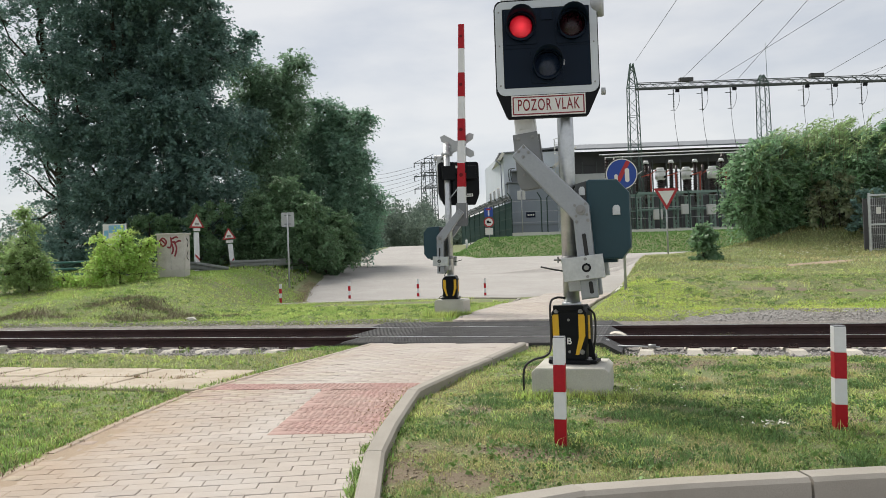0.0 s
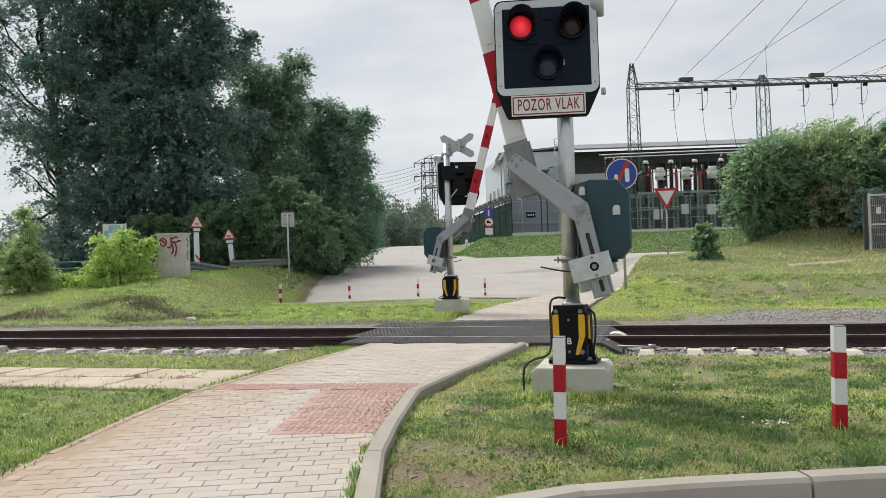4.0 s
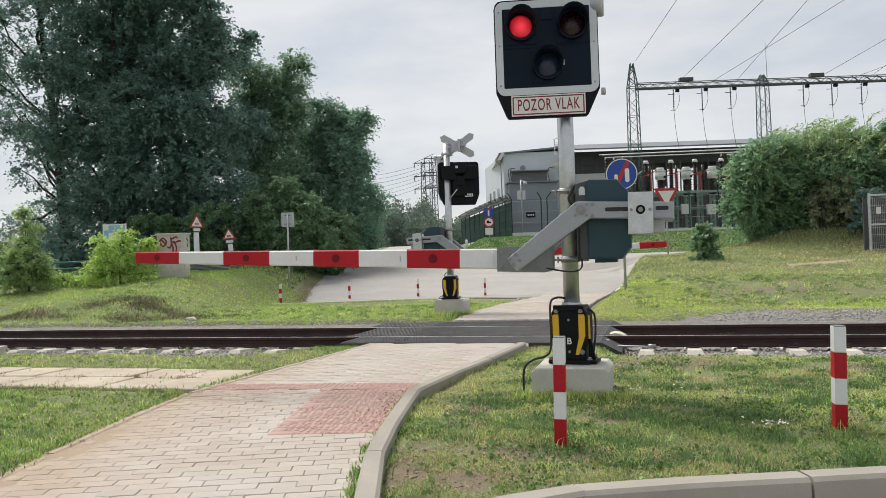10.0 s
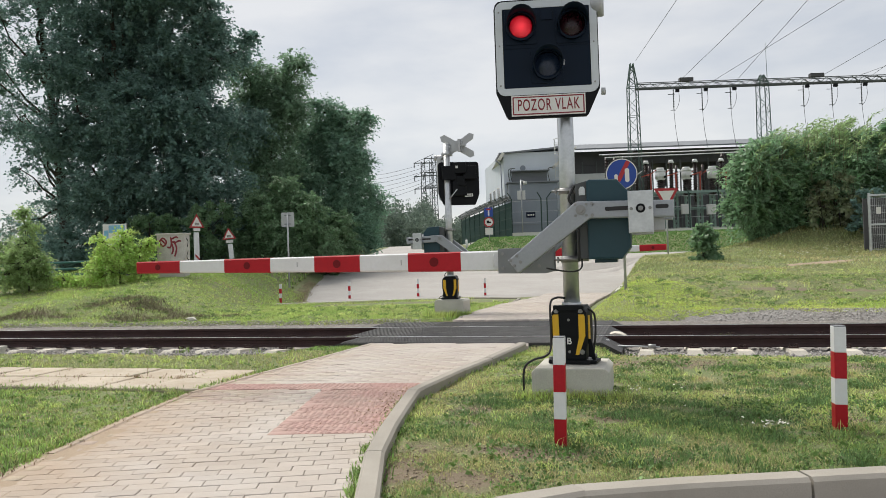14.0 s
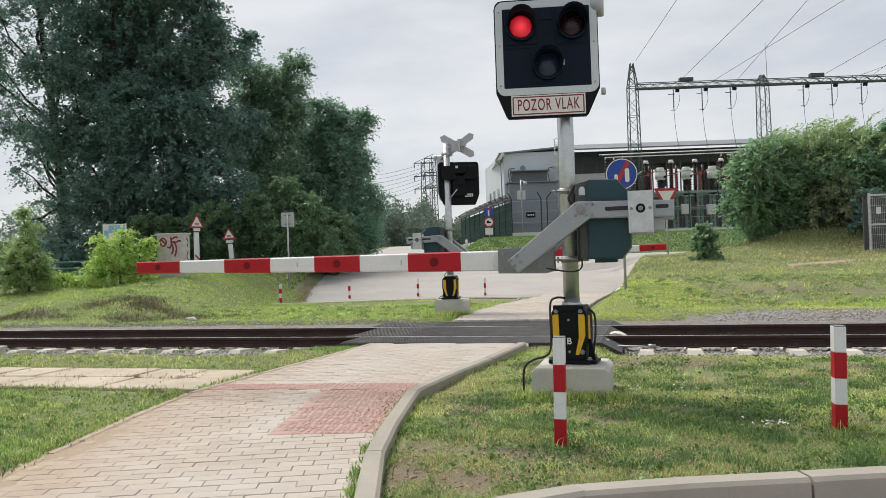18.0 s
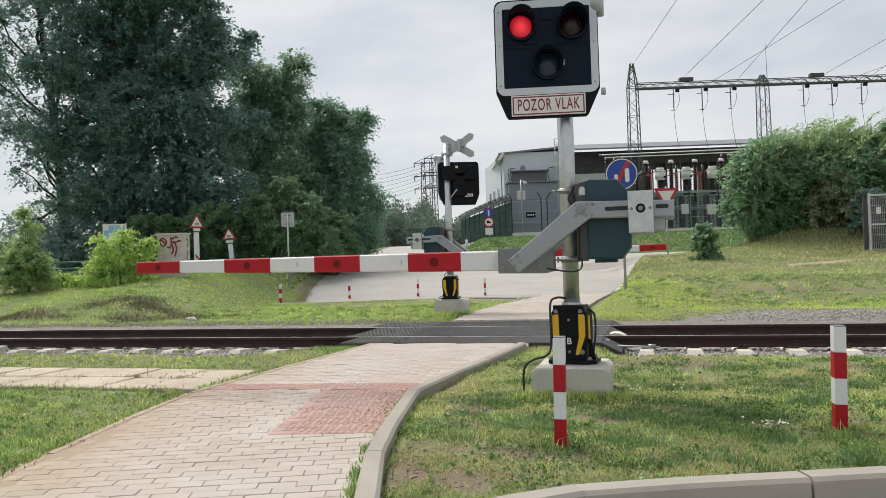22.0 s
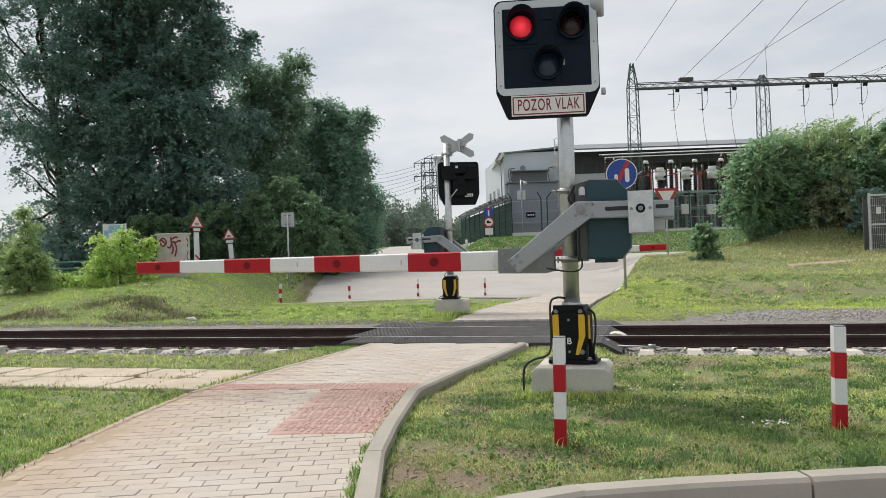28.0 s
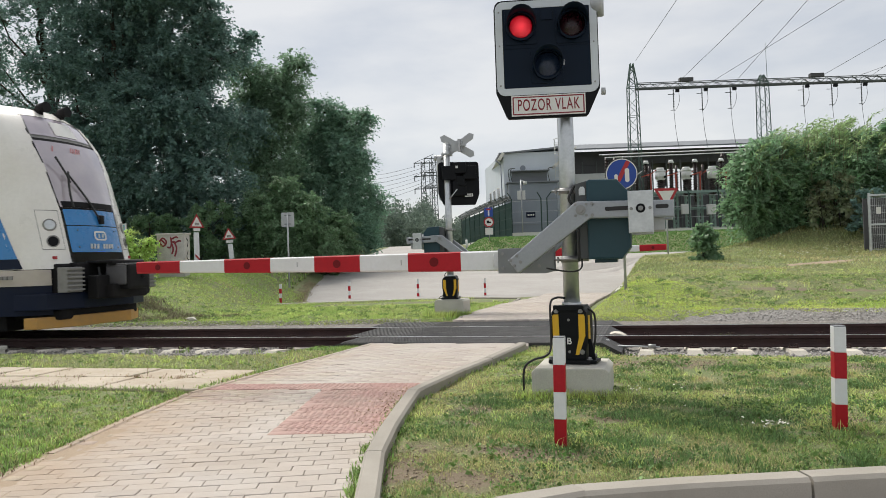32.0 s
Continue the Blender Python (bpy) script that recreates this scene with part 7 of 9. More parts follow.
for s, z in ((21.9, 5.0), (24.2, 4.9), (27.0, 4.6), (19.4, 4.6)):
    b = B()
    box(b, (s, 66.0, z), (0.75, 0.4, 0.9), 0.04)
    part("cabinet", b, M["camera_box"], rack, "light grey control cabinet")

# yard fence
fence = thing("yard_fence", at_site(0, 0, 0), "dark green mesh fence with barbed outriggers", "fence")
run = [(2.4, 90.0), (3.1, 82), (3.9, 76), (4.55, 71), (5.2, 66.5), (5.9, 62.0)]
for k, ((s0, d0), (s1, d1)) in enumerate(zip(run, run[1:])):
    m = 2
    for j in range(m):
        a, c = (s0 + (s1 - s0) * j / m, d0 + (d1 - d0) * j / m), (s0 + (s1 - s0) * (j + 1) / m, d0 + (d1 - d0) * (j + 1) / m)
        b = B()
        strut(b, (a[0], a[1], 2.6), (a[0], a[1], 6.0), 0.10)
        strut(b, (a[0], a[1], 6.0), (a[0] - 0.45, a[1] - 0.1, 6.5), 0.07)
        part("post", b, M["fence_green"], fence)
        b = B()
        vs = [b.verts.new((q[0], q[1], z)) for q, z in ((a, 3.0), (c, 3.0), (c, 5.85), (a, 5.85))]
        b.faces.new(vs)
        r = bmesh.ops.solidify(b, geom=b.faces[:], thickness=0.02)
        part("mesh_panel", b, M["fence_panel"], fence, "dense green mesh panel")
        for z in (3.6, 4.5, 5.4):
            b = B()
            strut(b, (a[0] - 0.05, a[1], z), (c[0] - 0.05, c[1], z), 0.035)
            part("rail", b, M["lattice_green"], fence)
        b = B()
        for q in (0.0, 0.25, 0.5):
            strut(b, (a[0] - 0.45 * q * 1.8 + 0.05, a[1], 6.05 + 0.5 * q), (c[0] - 0.45 * q * 1.8 + 0.05, c[1], 6.05 + 0.5 * q), 0.03)
        for w in range(9):
            t = w / 9
            x_, y_ = a[0] + (c[0] - a[0]) * t, a[1] + (c[1] - a[1]) * t
            strut(b, (x_ + 0.1, y_, 6.0), (x_ - 0.4, y_ + 0.3, 6.5), 0.035)
            strut(b, (x_ - 0.4, y_, 6.0), (x_ + 0.1, y_ + 0.3, 6.45), 0.03)
        part("barbed_wire", b, M["lattice"], fence)
        b = B()
        vs = [(a[0], a[1]), (c[0], c[1]), (c[0] + 0.25, c[1]), (a[0] + 0.25, a[1])]
        prism(b, vs, 2.2, 3.0, axis="z")
        part("plinth", b, M["facade_white"], fence, "pale concrete plinth")
for k in range(13):
    s0, s1 = 5.9 + 2.5 * k, 8.4 + 2.5 * k
    b = B()
    strut(b, (s0, 62.0, 2.2), (s0, 62.0, 6.1), 0.09)
    strut(b, (s0, 62.0, 6.1), (s0 - 0.35, 61.7, 6.6), 0.06)
    if k in (1, 4):
        strut(b, (s0 + 0.5, 62.0, 2.2), (s0 + 0.5, 62.0, 6.1), 0.09)
        strut(b, (s0 + 0.5, 62.0, 6.1), (s0 + 0.85, 61.7, 6.6), 0.06)
    part("post", b, M["fence_green"], fence)
    for z in (3.2, 4.1, 5.0, 5.9):
        b = B()
        strut(b, (s0, 62.0, z), (s1, 62.0, z), 0.025)
        part("wire", b, M["galv_matt"], fence)
    b = B()
    prism(b, [(s0, 61.9), (s1, 61.9), (s1, 62.15), (s0, 62.15)], 2.0, 3.25 - 0.02 * k, axis="z")
    part("plinth", b, M["facade_white"], fence)

cctv = thing("camera_pole", at_site(7.15, 65.5, 2.9), "slim pole with a white surveillance dome and boxes", "pole")
b = B()
cyl(b, (0, 0, 0), (0, 0, 5.2), 0.05, seg=8)
part("pole", b, M["galv_matt"], cctv)
b = B()
cyl(b, (0, 0, 5.1), (0.35, -0.1, 5.0), 0.04, seg=8)
cyl(b, (0.35, -0.1, 4.75), (0.35, -0.1, 5.0), 0.14, 0.16, seg=12)
part("dome", b, M["white_eq"], cctv, "white camera dome")
for dx in (-0.22, 0.2):
    b = B()
    box(b, (dx, -0.08, 3.8), (0.28, 0.18, 0.8), 0.02)
    part("box", b, M["camera_box"], cctv)

# lattice line poles far behind the lane
for i, (s, d, H) in enumerate(((-3.5, 150, 18.5), (-1.9, 158, 19.5), (-1.2, 140, 18.0))):
    ob = thing("lattice_pole", at_site(s, d, 3.0), "tall slim lattice power pole", "pole", "lattice power poles")
    b = B()
    lattice_leg(b, (0, 0, 0), (0, 0, H), 1.4, 0.7, 14, 0.10, 0.055)
    part("mast", b, M["lattice"], ob)
    for z in (H - 0.3, H - 3.0, H - 5.6):
        b = B()
        strut(b, (-1.9, 0, z), (1.9, 0, z), 0.16)
        strut(b, (-1.9, 0, z), (0, 0, z + 0.8), 0.08)
        for x in (-1.8, 1.8):
            cyl(b, (x, 0, z - 1.0), (x, 0, z), 0.10, seg=6)
        part("cross_arm", b, M["lattice"], ob)
line = thing("power_line", at_site(0, 0, 0), "thin power line leaving to the wood", "cable")
for k in range(7):
    b = B()
    z = 21.2 - 0.75 * k
    tube(b, [(-2.5, 150, z), (-14, 152, z - 2.0 - 0.1 * k), (-30, 155, z - 1.0)], 0.035, 4)
    part("conductor", b, M["wire"], line)


# ---- signs, cabinets, rails along the lane ----
def post_part(ob, h, r=0.035, mat_=None, name="post"):
    b = B()
    cyl(b, (0, 0, -0.3), (0, 0, h), r, seg=14)
    cyl(b, (0, 0, h), (0, 0, h + 0.01), r, r * 0.7, seg=14)
    return part(name, b, mat_ or M["galv_matt"], ob)


def tri(cx, cz, w, down=False, r=0.0):
    h = w * 0.866
    s = -1 if down else 1
    pts = [(cx - w / 2, cz - s * h / 3), (cx + w / 2, cz - s * h / 3), (cx, cz + s * h * 2 / 3)]
    return pts


def disc(c, r, n=36):
    return [(c[0] + r * math.cos(2 * math.pi * k / n), c[1] + r * math.sin(2 * math.pi * k / n)) for k in range(n)]


def plate(name, pts, y, material, parent, label="", thick=0.004):
    b = B()
    prism(b, pts, y - thick, y)
    return part(name, b, material, parent, label)


x, y = -0.623, 7.169
z = hz(x, y)
sg = thing("traffic_sign", pose(x, y, z, 0, 0, TURN - 6), "round blue sign with a red slash on a grey post", "road sign")
post_part(sg, 2.93, 0.032)
cz = 2.965 - z
plate("back_plate", disc((0, cz), 0.36), -0.036, M["galv_matt"], sg, "grey rim and back", 0.012)
f = plate("face", disc((0, cz), 0.345), -0.049, M["sign_blue"], sg, "blue disc with white border and red slash")
b = B()
ring(b, (0, cz), 0.335, 0.352, -0.056, -0.050)
part("rim", b, M["sign_white"], f)
a = radians(62)
dx, dz, nx, nz = math.cos(a), math.sin(a), -math.sin(a), math.cos(a)
plate("slash", [(dx * 0.33 + nx * 0.05, cz + dz * 0.33 + nz * 0.05), (dx * 0.33 - nx * 0.05, cz + dz * 0.33 - nz * 0.05), (-dx * 0.33 - nx * 0.05, cz - dz * 0.33 - nz * 0.05), (-dx * 0.33 + nx * 0.05, cz - dz * 0.33 + nz * 0.05)], -0.0545, M["sign_red"], f)
for cx, w, h, dz_ in ((0.12, 0.10, 0.32, -0.03), (-0.13, 0.075, 0.18, -0.09)):
    plate("symbol_bar", rounded(cx - w / 2, cz + dz_ - h / 2, cx + w / 2, cz + dz_ + h / 2, w * 0.45), -0.0565, M["sign_white"], f)
b = B()
for q in (0.15, -0.15):
    box(b, (0, -0.02, cz + q), (0.12, 0.05, 0.03), 0.004)
part("bracket", b, M["galv_matt"], sg)

x, y = 0.60, 19.97
z = hz(x, y)
sg = thing("give_way_sign", pose(x, y, z, 0, 0, TURN + 3), "red-rimmed white give-way triangle on a grey post", "road sign")
cz = 3.37 - z
post_part(sg, cz + 0.35, 0.032)
plate("back_plate", tri(0, cz, 1.0, True), -0.036, M["sign_red"], sg, "red triangular rim", 0.01)
plate("face", tri(0, cz, 0.66, True), -0.047, M["sign_white"], sg, "white triangular field")

for x, y, zt, lean, w, ph in ((-17.87, 15.78, 2.95, 0.0, 0.48, 1), (-17.56, 17.94, 2.50, -5.0, 0.42, 0)):
    z = hz(x, y)
    sg = thing("warning_sign", pose(x, y, z, 0, lean, TURN + (48 if ph else 4)), "red-rimmed warning triangle on a thick white post" if ph else "leaning warning triangle on a white post", "road sign", "crossing warning signs")
    hgt = zt - z
    b = B()
    box(b, (0, 0, (hgt - 0.35) / 2 - 0.15), (0.20, 0.10, hgt - 0.35 + 0.3), 0.02)
    p_ = part("post", b, M["white"], sg, "thick white marker post")
    if ph:
        plate("slanted_band", [(-0.10, 0.62), (0.10, 0.42), (0.10, 0.52), (-0.10, 0.72)], -0.052, M["sign_red"], p_)
    else:
        plate("slanted_band", [(-0.10, 0.12), (0.10, 0.32), (0.10, 0.42), (-0.10, 0.22)], -0.052, M["sign_red"], p_)
    plate("plate", [(-0.15, hgt - 0.30), (0.15, hgt - 0.30), (0.15, hgt - 0.18), (-0.15, hgt - 0.18)], -0.052, M["sign_white"], sg)
    plate("rim", tri(0, hgt + 0.03, w * 1.40), -0.056, M["sign_red"], sg, "red triangular rim", 0.006)
    plate("face", tri(0, hgt + 0.03, w * 0.98), -0.063, M["sign_white"], sg)
    for q in (0.0, 0.035, -0.035):
        plate("symbol_bar", [(-0.09, hgt - 0.02 + q), (0.09, hgt - 0.02 + q), (0.09, hgt + q), (-0.09, hgt + q)], -0.0685, M["black"], sg)

x, y = -13.8, 15.9
z = hz(x, y)
sg = thing("traffic_sign", pose(x, y, z, 0, 0, TURN - 4), "square sign seen from its bare grey back", "road sign")
post_part(sg, 3.2 - z, 0.035)
b = B()
prism(b, rounded(-0.26, 2.65 - z, 0.26, 3.22 - z, 0.04), 0.04, 0.048, bevel=0.002)
part("panel", b, M["galv_matt"], sg, "bare aluminium back")
b = B()
for q in (2.76, 3.1):
    box(b, (0, 0.03, q - z), (0.26, 0.04, 0.035), 0.003)
part("bracket", b, M["plate"], sg)

sg = thing("traffic_sign", at_site(3.63, 57.0, 2.85, -4), "blue dead-end plate over a lorry ban disc", "road sign")
post_part(sg, 2.3, 0.04)
f = plate("dead_end_plate", [(-0.33, 1.55), (0.33, 1.55), (0.33, 2.25), (-0.33, 2.25)], -0.045, M["sign_blue"], sg, "blue square plate")
plate("stem_bar", [(-0.06, 1.62), (0.06, 1.62), (0.06, 2.05), (-0.06, 2.05)], -0.051, M["sign_white"], f)
plate("head_bar", [(-0.17, 2.05), (0.17, 2.05), (0.17, 2.17), (-0.17, 2.17)], -0.051, M["sign_red"], f)
f = plate("ban_disc", disc((0, 1.12), 0.40), -0.045, M["sign_red"], sg, "red-rimmed white disc")
plate("field", disc((0, 1.12), 0.30), -0.051, M["sign_white"], f)
plate("symbol_bar", [(-0.17, 1.03), (0.17, 1.03), (0.17, 1.16), (0.02, 1.16), (0.02, 1.25), (-0.17, 1.25)], -0.057, M["black"], f)
plate("text_plate", [(-0.3, 0.15), (0.3, 0.15), (0.3, 0.66), (-0.3, 0.66)], -0.045, M["sign_white"], sg, "small white plate with unreadable lines")

# cable cabinet with spray marks
x, y = -14.4, 9.49
z = 0.90
cab = thing("cable_cabinet", pose(x, y, z, 0, 0, TURN - 3), "weathered pale cable cabinet with dark red spray marks", "cabinet")
b = B()
box(b, (0, 0, -0.1), (0.86, 0.42, 0.62), 0.01)
part("plinth", b, M["concrete"], cab)
b = B()
box(b, (0, 0, 0.75), (0.88, 0.42, 1.10), 0.015)
body_c = part("body", b, M["cabinet"], cab, "stained grey-pink cabinet body")
b = B()
box(b, (0, 0, 1.32), (0.94, 0.48, 0.05), 0.012)
part("lid", b, M["cabinet"], cab)
b = B()
box(b, (0.0, -0.213, 0.75), (0.008, 0.006, 1.05))
part("door_gap", b, M["plate"], body_c)
for pts in ([(-0.34, 1.12), (-0.24, 1.20), (-0.13, 1.08), (-0.22, 0.95), (-0.32, 1.02), (-0.34, 1.12)], [(-0.30, 1.16), (-0.16, 1.02)], [(0.0, 1.22), (0.03, 1.02), (-0.03, 0.90), (-0.10, 0.92)], [(0.0, 1.14), (0.16, 1.22), (0.24, 1.19)], [(0.02, 1.08), (0.16, 1.05), (0.26, 1.10), (0.33, 1.08)], [(0.10, 1.10), (0.18, 0.92), (0.17, 0.76), (0.12, 0.62)], [(0.04, 1.0), (0.08, 0.84), (0.03, 0.70)]):
    b = B()
    tube(b, [(px0, -0.206, pz0) for px0, pz0 in pts], 0.027, 6)
    part("spray_line", b, M["spray"], body_c, "loose dark red spray stroke")
for pts in ([(-0.08, 1.18), (0.06, 1.08), (-0.02, 0.9)], [(0.05, 0.8), (-0.06, 0.6), (0.08, 0.5)]):
    b = B()
    tube(b, [(0.442, px0, pz0) for px0, pz0 in pts], 0.012, 5)
    part("spray_line", b, M["black"], body_c)

# railing and guardrails on the bank
rl = thing("railing", at_site(0, 0, 0), "green-painted steel railing behind the shrubs", "railing")
for i in range(6):
    s = -19.5 + 1.7 * i
    b = B()
    cyl(b, (s, 30, 0.6), (s, 30, 1.62), 0.04, seg=8)
    part("post", b, M["guard_green"], rl)
for z in (1.58, 1.32, 1.08):
    b = B()
    cyl(b, (-20, 30, z - 0.08), (-10.8, 29.2, z), 0.05, seg=8)
    part("rail", b, M["guard_green"], rl)


def guardrail(pts, label):
    ob = thing("guardrail", at_site(0, 0, 0), label, "guardrail", "guardrails along the lane")
    prof = [(0.0, 0.0), (0.03, 0.03), (0.08, 0.05), (0.08, 0.10), (0.02, 0.13), (0.02, 0.18), (0.08, 0.21), (0.08, 0.26), (0.03, 0.28), (0.0, 0.31)]
    b = B()
    prev = None
    for s, d, z in pts:
        ringv = [b.verts.new((s, d - u, z + w)) for u, w in prof]
        if prev:
            for k in range(len(prof) - 1):
                b.faces.new((prev[k], prev[k + 1], ringv[k + 1], ringv[k]))
        prev = ringv
    bmesh.ops.solidify(b, geom=b.faces[:], thickness=0.012)
    part("beam", b, M["guard"], ob, "corrugated steel beam")
    for (s0, d0, z0), (s1, d1, z1) in zip(pts, pts[1:]):
        for t in (0.1, 0.6):
            b = B()
            s, d, z = s0 + (s1 - s0) * t, d0 + (d1 - d0) * t, z0 + (z1 - z0) * t
            box(b, (s, d + 0.06, z - 0.15), (0.10, 0.06, 0.8), 0.005)
            part("post", b, M["guard"], ob)


guardrail([(-12.3, 28.2, 1.14), (-10.8, 28.2, 1.12), (-9.6, 28.6, 1.08), (-8.5, 29.2, 0.84)], "bent galvanised guardrail sloping into the ground")
guardrail([(-8.8, 30.4, 1.10), (-7.6, 32, 1.12), (-6.6, 35, 1.18), (-6.2, 38.5, 1.32)], "low galvanised guardrail along the lane's edge")

board = thing("information_board", at_site(-13.35, 30.0, None), "blue and white information board on two posts", "board")
zb = hz(*site(-13.35, 30.0))
for sx in (-0.5, 0.5):
    b = B()
    box(b, (sx * 0.9, 0, (3.08 - zb) / 2 - 0.1), (0.07, 0.07, 3.08 - zb + 0.2), 0.006)
    part("post", b, M["galv_matt"], board)
b = B()
box(b, (0, -0.05, 2.50 - zb), (0.95, 0.05, 1.1), 0.01)
pn = part("panel", b, M["sign_white"], board, "white panel with blue fields")
for cx, cz, w, h in ((0.1, 2.85, 0.65, 0.3), (-0.33, 2.55, 0.18, 0.5), (0.15, 2.4, 0.45, 0.28)):
    plate("blue_field", [(cx - w / 2, cz - zb - h / 2), (cx + w / 2, cz - zb - h / 2), (cx + w / 2, cz - zb + h / 2), (cx - w / 2, cz - zb + h / 2)], -0.078, M["board_blue"], pn)

# mesh cage beside the bush
cage = thing("mesh_cage", at_site(13.95, 24.0, 0.84, -3), "galvanised mesh fence panels with a small white notice", "fence")
for (x0, x1, rz) in ((0.0, 0.62, 0), (0.66, 2.6, 0)):
    b = B()
    for xx in (x0, x1):
        box(b, (xx, 0, 1.0), (0.06, 0.06, 2.0), 0.006)
    for zz in (0.03, 0.97, 1.93):
        box(b, ((x0 + x1) / 2, 0, zz), (x1 - x0, 0.05, 0.06), 0.005)
    part("frame", b, M["galv"], cage, "bright steel frame")
    b = B()
    k = 0
    xx = x0 + 0.06
    while xx < x1:
        strut(b, (xx, 0, 0.05), (xx, 0, 1.9), 0.007)
        xx += 0.06
    for j in range(8):
        strut(b, (x0, 0, 0.15 + 0.24 * j), (x1, 0, 0.15 + 0.24 * j), 0.012)
    part("mesh", b, M["galv_matt"], cage)
b = B()
box(b, (0.28, -0.04, 1.42), (0.15, 0.008, 0.22))
part("notice", b, M["sign_white"], cage, "small white notice with unreadable lines")
b = B()
box(b, (1.3, 0.5, 0.95), (2.5, 0.06, 1.8), 0.01)
part("backing", b, M["dark_hall"], cage, "dark sheet behind the mesh")

# stub post and small bits
sb = thing("marker_post", at_site(1.95, 60.0, None), "short white marker post at the fence's end", "post")
post_part(sb, 0.75, 0.09, M["white_eq"])
for (x, y, w, h, d, lab) in ((-10.02, -1.45, 0.6, 0.22, 0.5, "pale concrete cable duct block beside the track"),):
    blk = thing("concrete_block", pose(x, y, -0.25, 0, 0, 4), lab, "block")
    b = B()
    box(b, (0, 0, h / 2), (w, d, h), 0.02)
    part("body", b, M["concrete"], blk)
    b = B()
    box(b, (0, 0, h + 0.02), (w + 0.04, d + 0.04, 0.05), 0.01)
    part("cover", b, M["concrete"], blk)
g = np.random.default_rng(4)
for (x, y, r) in ((-9.6, 3.45, 0.11),):
    b = B()
    bmesh.ops.create_icosphere(b, subdivisions=2, radius=r)
    for v in b.verts:
        v.co *= 1 + 0.5 * noise.noise(v.co * 14 + Vector((x, y, 0)))
        v.co.z *= 0.5
    st = part("stone", b, M["concrete"])
    st.location = (x, y, hz(x, y) + r * 0.3)
    tagged(st, "pale rough stone lying in the grass", "stone")
tie = thing("rail_drain_rod", pose(0, 0, 0), "steel rod with a clamp beside the near rail", "rod")
b = B()
cyl(b, (-0.62, -0.30, -0.10), (0.05, -0.30, -0.12), 0.012, seg=8)
part("rod", b, M["galv_matt"], tie)
b = B()
box(b, (-0.62, -0.30, -0.09), (0.05, 0.06, 0.14), 0.01)
part("bracket", b, M["galv_matt"], tie)
b = B()
cyl(b, (-0.10, -0.30, -0.11), (0.0, -0.30, -0.112), 0.03, seg=12)
part("clamp", b, M["bolt"], tie)
# worn earth trail up the rise
tv_, tf_ = [], []
for i in range(25):
    t = i / 24
    s, d = 9.6 + 5.6 * t, 20.6 + 1.6 * t + 0.5 * math.sin(3 * t)
    w = 0.22 + 0.1 * math.sin(7 * t)
    for k, o in enumerate((-w, 0, w)):
        xx, yy = site(s, d + o)
        tv_.append((xx, yy, hz(xx, yy) + 0.025 - 0.02 * abs(k - 1)))
for i in range(24):
    for k in range(2):
        a = 3 * i + k
        tf_.append((a, a + 3, a + 4, a + 1))
tagged(soup("trail", tv_, tf_, M["sand"]), "narrow trodden earth trail through the grass", "trail", kind="structure")


# ---- grass ----
M["weed_leaf"] = mat("weed_leaf", (0.12, 0.22, 0.06), 0.5, dark=(0.20, 0.30, 0.08), scale=2, amount=0.7, island=0.4, leaf=0.3)
def patchy(x, y, sc, seed):
    return np.array([noise.noise(Vector((a * sc + seed, b_ * sc - seed, seed))) for a, b_ in zip(x, y)])


def blades(x, y, z, h, w, seed, lean=0.5):
    g = np.random.default_rng(seed)
    n = len(x)
    a = g.uniform(0, 6.283, n)
    tx, ty = np.cos(a) * w, np.sin(a) * w
    la, lm = g.uniform(0, 6.283, n), h * lean * g.uniform(0.2, 1.3, n)
    lx, ly = np.cos(la) * lm, np.sin(la) * lm
    base = np.stack([x, y, z - 0.005], -1)
    t = np.stack([tx, ty, np.zeros(n)], -1)
    mid = base + np.stack([lx * 0.35, ly * 0.35, h * 0.62], -1)
    tip = base + np.stack([lx, ly, h * (1 - 0.25 * lm / h)], -1)
    v = np.stack([base - t, base + t, mid + t * 0.7, mid - t * 0.7, tip], 1).reshape(-1, 3)
    k = 5 * np.arange(n)[:, None]
    f = np.concatenate([k + np.array([[0, 1, 2]]), k + np.array([[0, 2, 3]]), k + np.array([[3, 2, 4]])])
    return v, f


def worn(x, y):
    out = np.zeros_like(x)
    for a, c, u, w in SPOTS:
        out = np.maximum(out, np.exp(-((x - a) / u) ** 2 - ((y - c) / w) ** 2))
    return out


